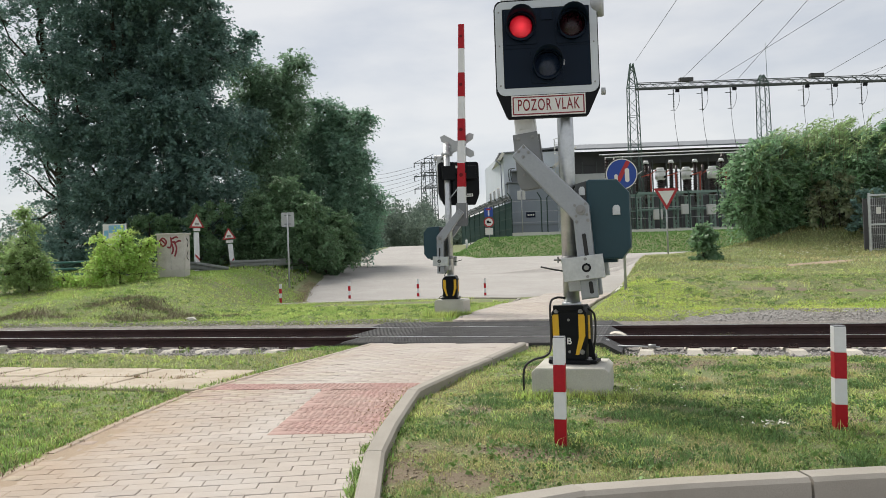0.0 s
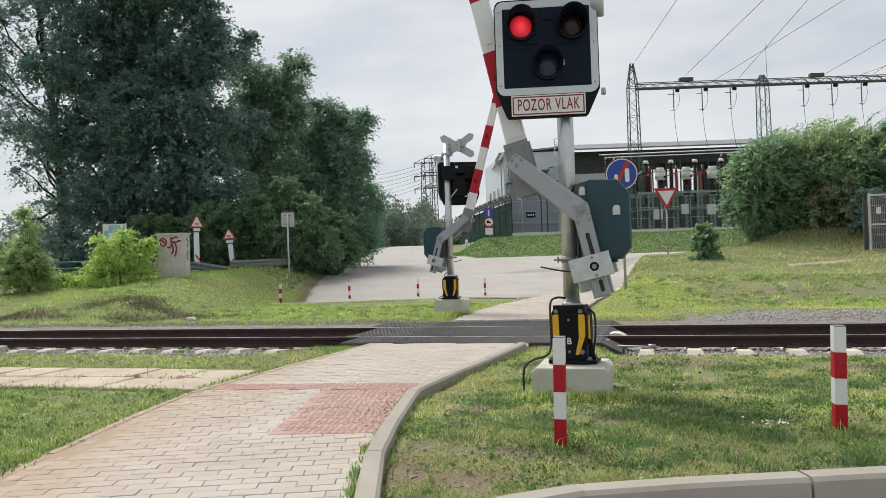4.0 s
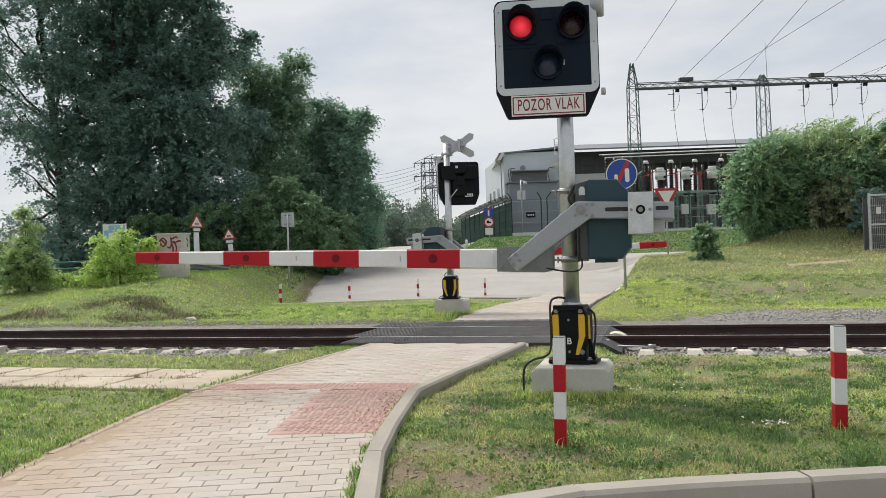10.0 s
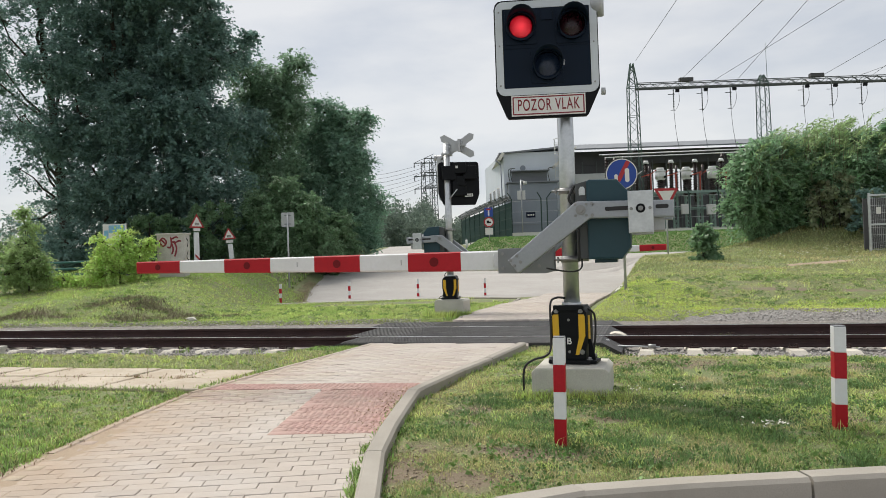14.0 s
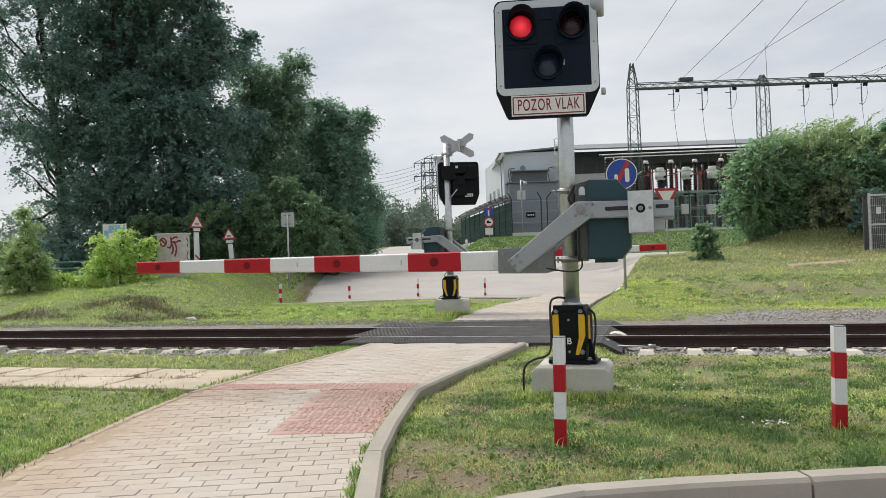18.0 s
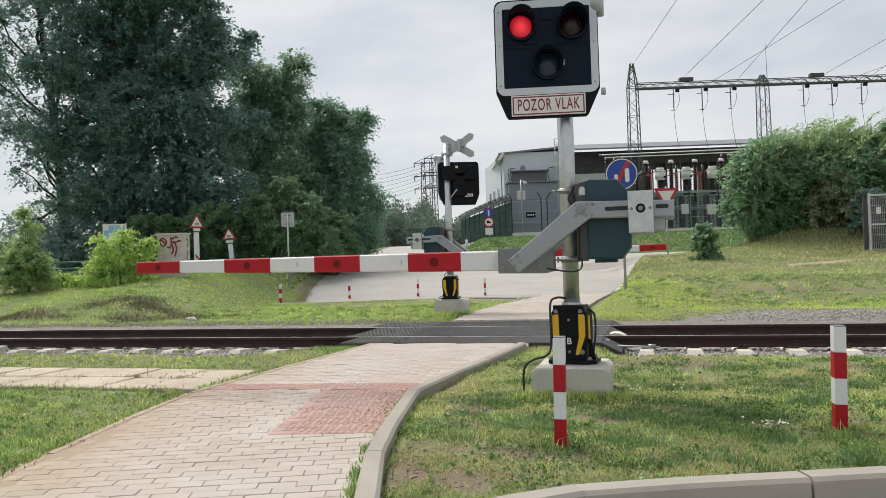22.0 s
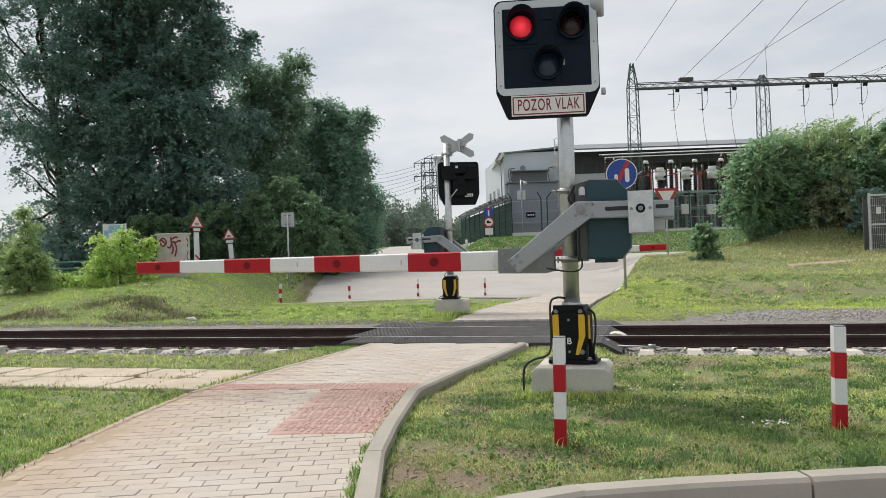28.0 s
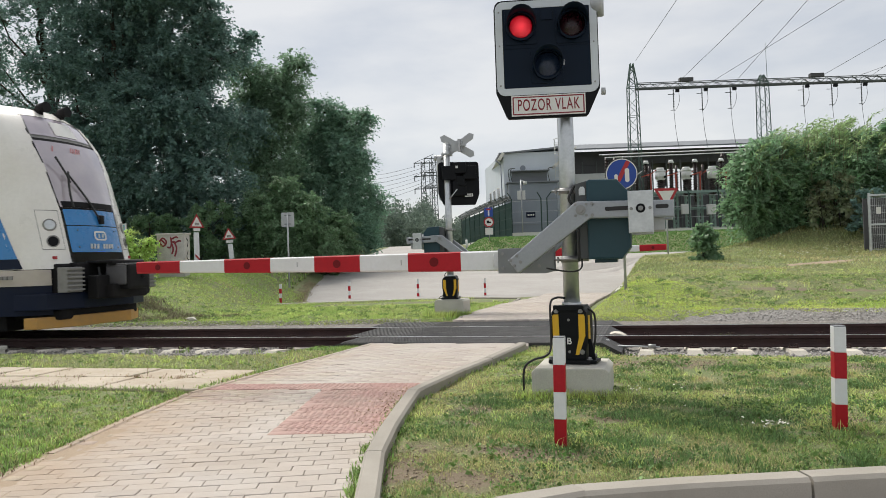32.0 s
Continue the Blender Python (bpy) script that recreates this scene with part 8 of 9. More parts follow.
def sow(name, x0, x1, y0, y1, density, h, w, seed, test, label, dry=0.3, bare=-0.15, green="blade", lean=0.95):
    g = np.random.default_rng(seed)
    n = int((x1 - x0) * (y1 - y0) * density)
    x, y = g.uniform(x0, x1, n), g.uniform(y0, y1, n)
    ok = test(x, y) & ~on_path(x, y, 0.03)
    x, y = x[ok], y[ok]
    pn = patchy(x, y, 0.9, seed * 1.3) * 0.7 + patchy(x, y, 3.1, seed * 0.7) * 0.5
    pn = pn - 0.75 * worn(x, y)
    tuft = patchy(x, y, 6.0, seed * 3.3) if density > 5000 else 0 * x   # clumps a hand's width across
    pn = pn + 0.45 * tuft
    ok = pn + g.normal(0, 0.14, len(x)) > bare
    x, y, pn, tuft = x[ok], y[ok], pn[ok], tuft[ok]
    z = height(x, y)
    dn = patchy(x, y, 0.55, seed * 2.1) + g.normal(0, 0.25, len(x))
    is_dry = dn > 0.45 - dry
    hh = h * g.uniform(0.45, 1.25, len(x)) * (1 + 0.8 * np.clip(pn, -0.3, 0.8) + 0.9 * np.clip(tuft, -0.5, 0.7))
    ww = w * g.uniform(0.7, 1.3, len(x))
    for flag, m_, nm, lb in ((False, M[green], name, label), (True, M["blade_dry"], "dry_" + name, "straw-coloured dry grass among the green")):
        q = is_dry == flag
        if q.sum() > 10:
            v, f = blades(x[q], y[q], z[q], hh[q] * (0.8 if flag else 1), ww[q], seed + 7, 1.3 if flag else lean)
            tagged(soup(nm, v, f, m_), lb, "grass", kind="stuff")


off_road = lambda x, y: (y > np.interp(x, [-0.9, -0.68, -0.37, 0.66, 4.6], [-9.3, -7.22, -6.98, -6.595, -5.28])) | (x < -0.92)
in_view = lambda x, y: np.abs(lane(x, y)[0]) < 0.66 * lane(x, y)[1] + 0.3
LIM = -1.42   # the mown grass stops short of the ballast
sow("lawn_grass", -2.0, 3.2, -8.2, -5.3, 11500, 0.032, 0.0017, 1, lambda x, y: in_view(x, y) & (x > edge_x(PATH_IN, y) + 0.1) & off_road(x, y), "short patchy green lawn by the kerb", 0.12, -0.36, "blade_near", 1.5)
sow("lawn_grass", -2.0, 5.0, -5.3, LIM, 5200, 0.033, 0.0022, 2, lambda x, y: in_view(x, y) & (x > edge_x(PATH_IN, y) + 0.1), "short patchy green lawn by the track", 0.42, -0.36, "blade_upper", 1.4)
sow("lawn_grass", -9.0, -3.4, -8.0, -4.45, 5600, 0.034, 0.0026, 3, lambda x, y: in_view(x, y) & (x < edge_x(PATH_OUT, y) - 0.05), "lush green lawn beside the footpath", -0.1, -1.1, "blade", 1.2)
sow("verge_grass", -13.0, -3.7, -3.25, LIM, 1500, 0.042, 0.0034, 4, lambda x, y: in_view(x, y) & (x < edge_x(PATH_OUT, y) - 0.06), "dull green verge between slab walk and track", 0.2, -0.42, "blade_olive", 1.2)
sow("lawn_grass", -1.75, -0.2, LIM, -0.84, 2600, 0.05, 0.0028, 12, lambda x, y: (x > edge_x(PATH_IN, y) + 0.09) & (x < -0.35 - 0.4 * (y + 1.4)), "grass and dry stalks at the end of the deck", 0.3, -0.6)
sow("verge_grass", -5.3, -3.7, LIM, -0.84, 2200, 0.055, 0.003, 13, lambda x, y: (x < edge_x(PATH_OUT, y) - 0.06) & (x > -4.2 + 0.9 * (y + 0.8) - 0.5), "longer grass at the end of the deck", 0.1, -0.7)
off_lane = lambda x, y: ~((lane(x, y)[1] > 24.4) & (lane(x, y)[0] > lane_edges(lane(x, y)[1])[0]) & (lane(x, y)[0] < lane_edges(lane(x, y)[1])[1]))


def road_free(x, y):
    """Neither on the lane nor on the trodden trail."""
    s, d = lane(x, y)
    t = np.clip((s - 9.6) / 5.6, 0, 1)
    return off_lane(x, y) & ((s < 9.4) | (s > 15.4) | (np.abs(d - 20.6 - 1.6 * t - 0.5 * np.sin(3 * t)) > 0.2 + 0.1 * np.sin(7 * t)))


sow("bank_grass", -22.0, -3.7, 3.1, 9.5, 820, 0.045, 0.0055, 5, lambda x, y: in_view(x, y) & road_free(x, y), "rough green grass on the bank", -0.15, -0.7, "blade_bank", 1.5)
sow("bank_grass", -26.0, -3.7, 9.5, 16.0, 400, 0.06, 0.010, 6, lambda x, y: in_view(x, y) & (lane(x, y)[0] < -4) & road_free(x, y), "mown grass on the crown of the bank", -0.2, -0.8, "blade_bank", 1.5)
on_verge = lambda x, y: in_view(x, y) & road_free(x, y) & (y > np.interp(x, VERGE_X, VERGE_Y) + 0.08 * np.sin(9 * x) * np.sin(5.3 * x + 1) - 0.05)
lush = lambda x, y: np.interp(x, [-1.2, 0.1, 1.0, 2.2, 5.0, 9.0], [9.5, 8.6, 6.1, 5.3, 5.5, 6.4]) + 0.5 * np.sin(2.3 * x) * np.sin(1.1 * x + y) + 0.25 * np.sin(7 * x + 2)
sow("rise_grass", -1.2, 9.0, 2.6, 9.8, 1250, 0.036, 0.0055, 7, lambda x, y: on_verge(x, y) & (y < lush(x, y)), "bright lime-green grass along the gravel", 0.06, -0.75, "blade_lime", 1.4)
sow("rise_grass", -1.2, 9.5, 4.4, 8.6, 800, 0.026, 0.0055, 14, lambda x, y: on_verge(x, y) & (y > lush(x, y) - 0.25) & (x > 0.2), "short sun-dried grass and clover on the rise", 0.34, -0.3, "blade_olive", 1.5)
sow("rise_grass", -1.2, 11.0, 8.0, 11.4, 700, 0.034, 0.007, 15, lambda x, y: on_verge(x, y) & (y > lush(x, y) - 0.2), "dull green grass on the rise", 0.15, -0.6, "blade_olive", 1.4)
sow("rise_grass", -3.0, 14.0, 11.0, 22.0, 260, 0.08, 0.010, 8, lambda x, y: in_view(x, y) & road_free(x, y), "taller grass below the bush", 0.2, -0.5, "blade_olive", 1.3)
sow("bank_grass", -26.0, -9.0, 16.0, 34.0, 90, 0.12, 0.02, 10, lambda x, y: in_view(x, y) & road_free(x, y) & (lane(x, y)[0] < lane_edges(lane(x, y)[1])[0] - 0.4), "rough grass under the trees", 0.1, -0.6)
sow("terrace_grass", -22.0, 24.0, 36.0, 62.0, 95, 0.10, 0.045, 9, lambda x, y: in_view(x, y) & road_free(x, y) & (lane(x, y)[1] > 49) & (lane(x, y)[1] < 63), "deep green grass bank below the substation", -0.6, -0.9, "blade_deep")

# longer tufts standing out of the mown lawn, and straw lying flat
g = np.random.default_rng(71)
qx, qy, qh, qw = [], [], [], []
for x0, x1, y0, y1, n_, hh_, ww_ in ((-1.9, 3.0, -7.6, -4.6, 950, 0.05, 0.002), (-1.8, 4.8, -4.6, -1.5, 1000, 0.05, 0.0023), (-8.5, -3.6, -7.8, -4.5, 420, 0.05, 0.0026), (-12, -3.9, -3.2, -1.5, 320, 0.055, 0.0035), (-18, -3.9, 3.0, 10, 900, 0.07, 0.006), (-1.0, 8, 4.2, 11, 700, 0.06, 0.005)):
    ax_, ay_ = g.uniform(x0, x1, n_), g.uniform(y0, y1, n_)
    ok = ~on_path(ax_, ay_, 0.08) & (off_road(ax_, ay_) | (ay_ > -5)) & ((ay_ > 0) | (ax_ > edge_x(PATH_IN, ay_) + 0.14) | (ax_ < edge_x(PATH_OUT, ay_) - 0.1)) & road_free(ax_, ay_) & (worn(ax_, ay_) < 0.35 * g.random(n_) + 0.1) & ((ay_ > -1) | (ax_ < -3) | (patchy(ax_, ay_, 1.5, 6.6) + g.normal(0, 0.12, n_) > 0.08))
    for cx_, cy_ in zip(ax_[ok], ay_[ok]):
        m_ = int(g.integers(10, 24))
        sp_ = 0.02 if cy_ < 0 else 0.05
        qx.append(g.normal(cx_, sp_, m_)); qy.append(g.normal(cy_, sp_, m_))
        qh.append(hh_ * g.uniform(0.5, 1.5) * g.uniform(0.6, 1.2, m_)); qw.append(np.full(m_, ww_) * g.uniform(0.7, 1.3, m_))
qx, qy, qh, qw = map(np.concatenate, (qx, qy, qh, qw))
v, f = blades(qx, qy, height(qx, qy), qh, qw, 72, 1.1)
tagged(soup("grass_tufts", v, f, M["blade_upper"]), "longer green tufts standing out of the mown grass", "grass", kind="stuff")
n_ = 20000
sx_, sy_ = g.uniform(-1.9, 4.5, n_), -7.4 + 6.2 * g.random(n_) ** 0.7
ok = ~on_path(sx_, sy_, 0.1) & off_road(sx_, sy_) & (sx_ > edge_x(PATH_IN, sy_) + 0.14) & (patchy(sx_, sy_, 0.9, 4.4) + worn(sx_, sy_) > 0.05) & (sy_ < LIM)
sx_, sy_ = sx_[ok], sy_[ok]
v, f = blades(sx_, sy_, height(sx_, sy_) + 0.012, g.uniform(0.006, 0.02, len(sx_)), 0.0022 * np.ones(len(sx_)), 73, 3.5)
tagged(soup("straw", v, f, M["blade_dry"]), "cut straw lying in the lawn", "straw", kind="stuff")

# broad-leaved weeds in the lawns
g = np.random.default_rng(61)
cx, cy = [], []
for x0, x1, y0, y1, n_ in ((-1.8, 3.0, -7.2, -4.6, 420), (-1.7, 4.5, -4.6, -1.6, 380), (-8.0, -3.6, -7.6, -4.6, 260), (-10, -3.9, -3.2, -1.6, 120), (-14, -4, 3.2, 8, 260), (-0.8, 6, 4.2, 9, 260)):
    qx, qy = g.uniform(x0, x1, n_), g.uniform(y0, y1, n_)
    ok = ~on_path(qx, qy, 0.12) & (off_road(qx, qy) | (qy > -5)) & ((qy > 0) | (qx > edge_x(PATH_IN, qy) + 0.15) | (qx < edge_x(PATH_OUT, qy) - 0.1))
    cx += list(qx[ok]); cy += list(qy[ok])
cx, cy = np.array(cx), np.array(cy)
far_ = np.where(cy > 2, 2.0, 1.0)
cc = np.stack([cx, cy, height(cx, cy) + 0.022 * far_], -1)
v, f = leaves(cc, 0.05 * far_, 12 * len(cx), 0.028, 62, flat=0.3, slim=0.34)
tagged(soup("broadleaf_weeds", v, f, M["weed_leaf"]), "small broad-leaved weeds and clover in the lawn", "weeds", kind="stuff")

# weeds along kerbs and joints, white flower heads, dead leaves
g = np.random.default_rng(21)
wx, wy, wh = [], [], []
for y in g.uniform(-7.4, -1.2, 900):
    e = float(edge_x(PATH_IN, y))
    k = g.random()
    if k < 0.45:
        wx.append(e - abs(g.normal(0, 0.02))); wh.append(0.035)
    else:
        wx.append(e + 0.10 + abs(g.normal(0, 0.03))); wh.append(0.06)
    wy.append(y)
for y in g.uniform(-7.2, -1.0, 1500):
    e = float(edge_x(PATH_OUT, y))
    wx.append(e - 0.06 - abs(g.normal(0, 0.05))); wy.append(y); wh.append(0.05)
for k in range(900):
    i, side = g.integers(0, 12), g.random()
    wx.append(-4.7 - 0.6 * i + g.normal(0, 0.05) if side < 0.45 else g.uniform(-12, -4.2))
    wy.append(g.uniform(-4.4, -3.3) if side < 0.45 else (-3.86 + g.normal(0, 0.02) if side < 0.7 else g.choice([-3.25, -4.47])))
    wh.append(0.022)
for k in range(40):
    cx, cy = g.uniform(-13, 3), g.normal(-1.25, 0.1)
    for j in range(9):
        wx.append(cx + g.normal(0, 0.04)); wy.append(cy + g.normal(0, 0.03)); wh.append(0.05)
for c in range(26):
    cx, cy = g.uniform(-12, 3.5), g.choice([-0.35, -0.5, 0.35, 1.1, 1.9, 2.5])
    if -4.8 < cx < -0.3:
        continue
    for k in range(16):
        wx.append(cx + g.normal(0, 0.05)); wy.append(cy + g.normal(0, 0.04)); wh.append(0.12)
wx, wy, wh = np.array(wx), np.array(wy), np.array(wh)
wz = np.where((wy > -1.4) & (wy < 2.8), -0.2, np.where(on_path(wx, wy, 0.0), 0.0, height(wx, wy)))
v, f = blades(wx, wy, wz, wh * g.uniform(0.5, 1.3, len(wx)), 0.0035 * g.uniform(0.6, 1.5, len(wx)), 33, 0.8)
tagged(soup("weeds", v, f, M["blade"]), "small weeds in joints and along kerbs", "weeds", kind="stuff")
fx, fy, fs = [], [], []
for cx, cy, n_, sp in ((0.66, -5.42, 20, 0.07), (0.55, -4.9, 6, 0.3), (-0.05, -4.4, 10, 0.25), (-0.15, -4.35, 5, 0.08), (4.2, 14.6, 50, 0.9), (6.0, 15.6, 30, 0.6), (-11.5, -0.5, 20, 3.0)):
    fx += list(g.normal(cx, sp, n_)); fy += list(g.normal(cy, sp * 0.8, n_)); fs += [0.010 if cy < 5 else 0.035] * n_
fx, fy, fs = np.array(fx), np.array(fy), np.array(fs)
fz = height(fx, fy) + np.where(fy < 5, 0.07, 0.12 + 0.2 * g.random(len(fx)))
n_ = len(fx)
fv = np.stack([np.stack([fx + fs * math.cos(a), fy + fs * math.sin(a), fz + g.normal(0, 0.004, n_)], -1) for a in (0, 1.05, 2.09, 3.14, 4.19, 5.24)], 1)
tagged(soup("flower_heads", fv.reshape(-1, 3), np.arange(6 * n_).reshape(-1, 6), M["flower"]), "tiny white flower heads in the grass", "flowers", kind="stuff")
M["dead_leaf"] = mat("dead_leaf", (0.27, 0.18, 0.10), 0.8, island=0.4)
nl_ = 300
ly = g.uniform(-5.85, -4.1, nl_)
lx = edge_x(PATH_IN, ly) - np.abs(g.normal(0, 0.13, nl_)) * (1 + 0.8 * (g.random(nl_) < 0.2))
e = edge_x(PATH_IN, ly)
lx = np.where(lx > e, e - 0.03, lx)
v, f = blades(lx, ly, np.full(nl_, 0.012), g.uniform(0.004, 0.016, nl_), 0.0045 * g.uniform(0.5, 1.6, nl_), 55, 2.5)
tagged(soup("dead_leaves", v, f, M["dead_leaf"]), "dry brown leaf litter along the kerb", "leaf litter", kind="stuff")

# loose earth and stones along the lane's ragged margin
md_ = g.uniform(24.6, 33.0, 1500)
ms_ = lane_edges(md_)[0] + g.normal(-0.05, 0.16, 1500)
mx_, my_ = site(ms_, md_)
mz_ = 0.006 + 0.016 * g.random(1500) ** 2
jit = oct_[None] * g.uniform(0.6, 1.35, (1500, 6, 3)) + g.normal(0, 0.15, (1500, 6, 3))
mv_ = jit * mz_[:, None, None] * np.array([1.6, 1.6, 0.6]) + np.stack([mx_, my_, height(mx_, my_) + 0.045], -1)[:, None]
M["margin"] = mat("margin_earth", (0.30, 0.225, 0.16), 0.95, island=0.45)
tagged(soup("margin_stones", mv_.reshape(-1, 3), (octf[None] + 6 * np.arange(1500)[:, None, None]).reshape(-1, 3), M["margin"]), "loose brown earth and stones along the lane's edge", "gravel", kind="stuff")
# weeds rooted in the joint at the foot of the kerb
nk_ = 470
ky_ = np.concatenate([g.normal(-7.05, 0.07, 150), g.normal(-6.78, 0.06, 170), g.normal(-6.28, 0.05, 110), g.normal(-5.3, 0.3, 40)])
kx_ = edge_x(PATH_IN, ky_) - 0.012 - np.abs(g.normal(0, 0.022, nk_))
v, f = blades(kx_, ky_, np.full(nk_, 0.0), 0.042 * g.uniform(0.3, 1.4, nk_), 0.0028 * g.uniform(0.6, 1.4, nk_), 56, 1.0)
tagged(soup("kerb_weeds", v, f, M["blade_near"]), "weeds rooted at the foot of the kerb", "weeds", kind="stuff")

# crumbs of soil and small pebbles on the worn spots
n_ = 15000
cx, cy = g.uniform(-1.7, 2.6, n_), g.uniform(-7.2, -2.2, n_)
ok = off_road(cx, cy) & (cx > edge_x(PATH_IN, cy) + 0.12) & (worn(cx, cy) > 0.12 + 0.5 * g.random(n_))
cx, cy = cx[ok], cy[ok]
cs_ = 0.003 + 0.009 * g.random(len(cx)) ** 3
jit = oct_[None] * g.uniform(0.6, 1.35, (len(cx), 6, 3)) + g.normal(0, 0.15, (len(cx), 6, 3))
cv = jit * cs_[:, None, None] + np.stack([cx, cy, height(cx, cy) + 0.002], -1)[:, None]
M["crumb"] = mat("soil_crumb", (0.24, 0.19, 0.14), 0.95, island=0.5)
tagged(soup("soil_crumbs", cv.reshape(-1, 3), (octf[None] + 6 * np.arange(len(cx))[:, None, None]).reshape(-1, 3), M["crumb"]), "crumbs of soil and pebbles on worn ground", "soil", kind="stuff")

# ragged grass hanging over the edges of the slab walk
n_ = 2600
rx = g.uniform(-12, -4.25, n_)
ry = np.where(g.random(n_) < 0.65, -4.47, -3.25) + g.normal(0, 0.035, n_)
v, f = blades(rx, ry, np.full(n_, 0.0), 0.04 * g.uniform(0.3, 1.3, n_), np.full(n_, 0.0026), 91, 0.9)
tagged(soup("edge_grass", v, f, M["blade_near"]), "ragged grass hanging over the slab edges", "grass", kind="stuff")
n_ = 1500
jx_ = -4.7 - 0.6 * g.integers(0, 13, n_) + g.normal(0, 0.03, n_) + np.where(g.random(n_) < 0.5, 0.0, 0.12)
jx_ = np.where(g.random(n_) < 0.5, jx_, g.uniform(-12, -4.3, n_))
jy_ = np.where(g.random(n_) < 0.5, g.uniform(-4.4, -3.3, n_), -3.86 + g.normal(0, 0.02, n_))
ok = patchy(jx_, jy_, 3.0, 1.7) > 0.0
jx_, jy_ = jx_[ok], jy_[ok]
v, f = blades(jx_, jy_, np.full(len(jx_), 0.0), 0.04 * g.uniform(0.3, 1.4, len(jx_)), np.full(len(jx_), 0.003), 92, 1.4)
tagged(soup("dry_weeds", v, f, M["dead_leaf"]), "withered brown weeds in the slab joints", "weeds", kind="stuff")
n_ = 5200
k_ = g.integers(0, len(CUT_SPOTS), n_)
sp_ = np.array(CUT_SPOTS)[k_]
bx_, by_ = sp_[:, 0] + g.normal(0, 1.0, n_) * sp_[:, 2], sp_[:, 1] + g.normal(0, 1.3, n_) * sp_[:, 3]
hx_, hy_ = site(g.uniform(11.6, 16.6, 11000), g.uniform(23.4, 28.4, 11000))
v, f = blades(hx_, hy_, height(hx_, hy_), 0.11 * g.uniform(0.4, 1.3, len(hx_)), np.full(len(hx_), 0.008), 94, 1.3)
M["hill_dry"] = mat("dry_olive_hill_grass", (0.40, 0.385, 0.20), 0.85, dark=(0.30, 0.35, 0.15), scale=0.7, amount=0.8, island=0.4, leaf=0.3, spec=0.2)
tagged(soup("hill_grass", v, f, M["hill_dry"]), "dry olive-brown grass on the slope below the bush", "grass", kind="stuff")
ok = in_view(bx_, by_) & (by_ > 3.2)
bx_, by_ = bx_[ok], by_[ok]
v, f = blades(bx_, by_, height(bx_, by_), 0.10 * g.uniform(0.4, 1.3, len(bx_)), np.full(len(bx_), 0.007), 93, 1.2)
tagged(soup("withered_grass", v, f, M["withered"]), "withered brown growth along the cut of the bank", "grass", kind="stuff")
# dry litter and grass tumbling over the low edging of the footpath
n_ = 1500
ly_ = -8.4 + 5.4 * g.random(n_)
lx_ = edge_x(PATH_OUT, ly_) - 0.045 + g.normal(0, 0.03, n_)
keep_ = np.array([noise.noise(Vector((q * 2.3, 8.1, 0))) for q in ly_]) + g.normal(0, 0.15, n_) > -0.05
lx_, ly_ = lx_[keep_], ly_[keep_]
half_ = len(lx_) // 4
v, f = blades(lx_[:half_], ly_[:half_], np.full(half_, 0.006), 0.03 * g.uniform(0.3, 1.3, half_), np.full(half_, 0.003), 95, 1.6)
tagged(soup("edge_litter", v, f, M["dead_leaf"]), "dry brown litter lying on the footpath edging", "leaf litter", kind="stuff")
v, f = blades(lx_[half_:] - 0.02, ly_[half_:], np.full(len(lx_) - half_, 0.0), 0.032 * g.uniform(0.4, 1.3, len(lx_) - half_), np.full(len(lx_) - half_, 0.0026), 96, 1.1)
tagged(soup("edge_grass", v, f, M["blade_near"]), "grass tumbling over the footpath edging", "grass", kind="stuff")
# tufts round the feet of the bollards and the footing
tx_, ty_, th_ = [], [], []
for cx_, cy_, r_, k_ in ((-0.56, -5.97, 0.07, 50), (1.06, -5.31, 0.07, 60)):
    a_ = g.uniform(0, 6.283, k_)
    q_ = r_ + np.abs(g.normal(0, 0.04, k_))
    tx_.append(cx_ + q_ * np.cos(a_)); ty_.append(cy_ + q_ * np.sin(a_)); th_.append(0.085 * g.uniform(0.4, 1.2, k_))
tx_.append(g.uniform(-1.1, -0.2, 1100)); ty_.append(-4.505 - np.abs(g.normal(0, 0.05, 1100))); th_.append(0.105 * g.uniform(0.4, 1.2, 1100))
for s0_, s1_, d_, k_, h_ in ((-6.0, 1.0, 24.15, 1500, 0.085), (-5.2, 0.9, 23.7, 1200, 0.075)):
    fx_, fy_ = site(g.uniform(s0_, s1_, k_), d_ + g.normal(0, 0.14, k_))
    tx_.append(fx_); ty_.append(fy_); th_.append(h_ * g.uniform(0.4, 1.3, k_))
tx_.append(g.uniform(-4.5, -3.5, 700)); ty_.append(3.93 - np.abs(g.normal(0, 0.12, 700))); th_.append(0.17 * g.uniform(0.4, 1.2, 700))
tx_, ty_, th_ = map(np.concatenate, (tx_, ty_, th_))
v, f = blades(tx_, ty_, height(tx_, ty_), th_, np.where(ty_ > 0, 0.005, 0.0026), 97, 0.8)
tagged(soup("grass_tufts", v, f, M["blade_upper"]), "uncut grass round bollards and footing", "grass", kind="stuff")
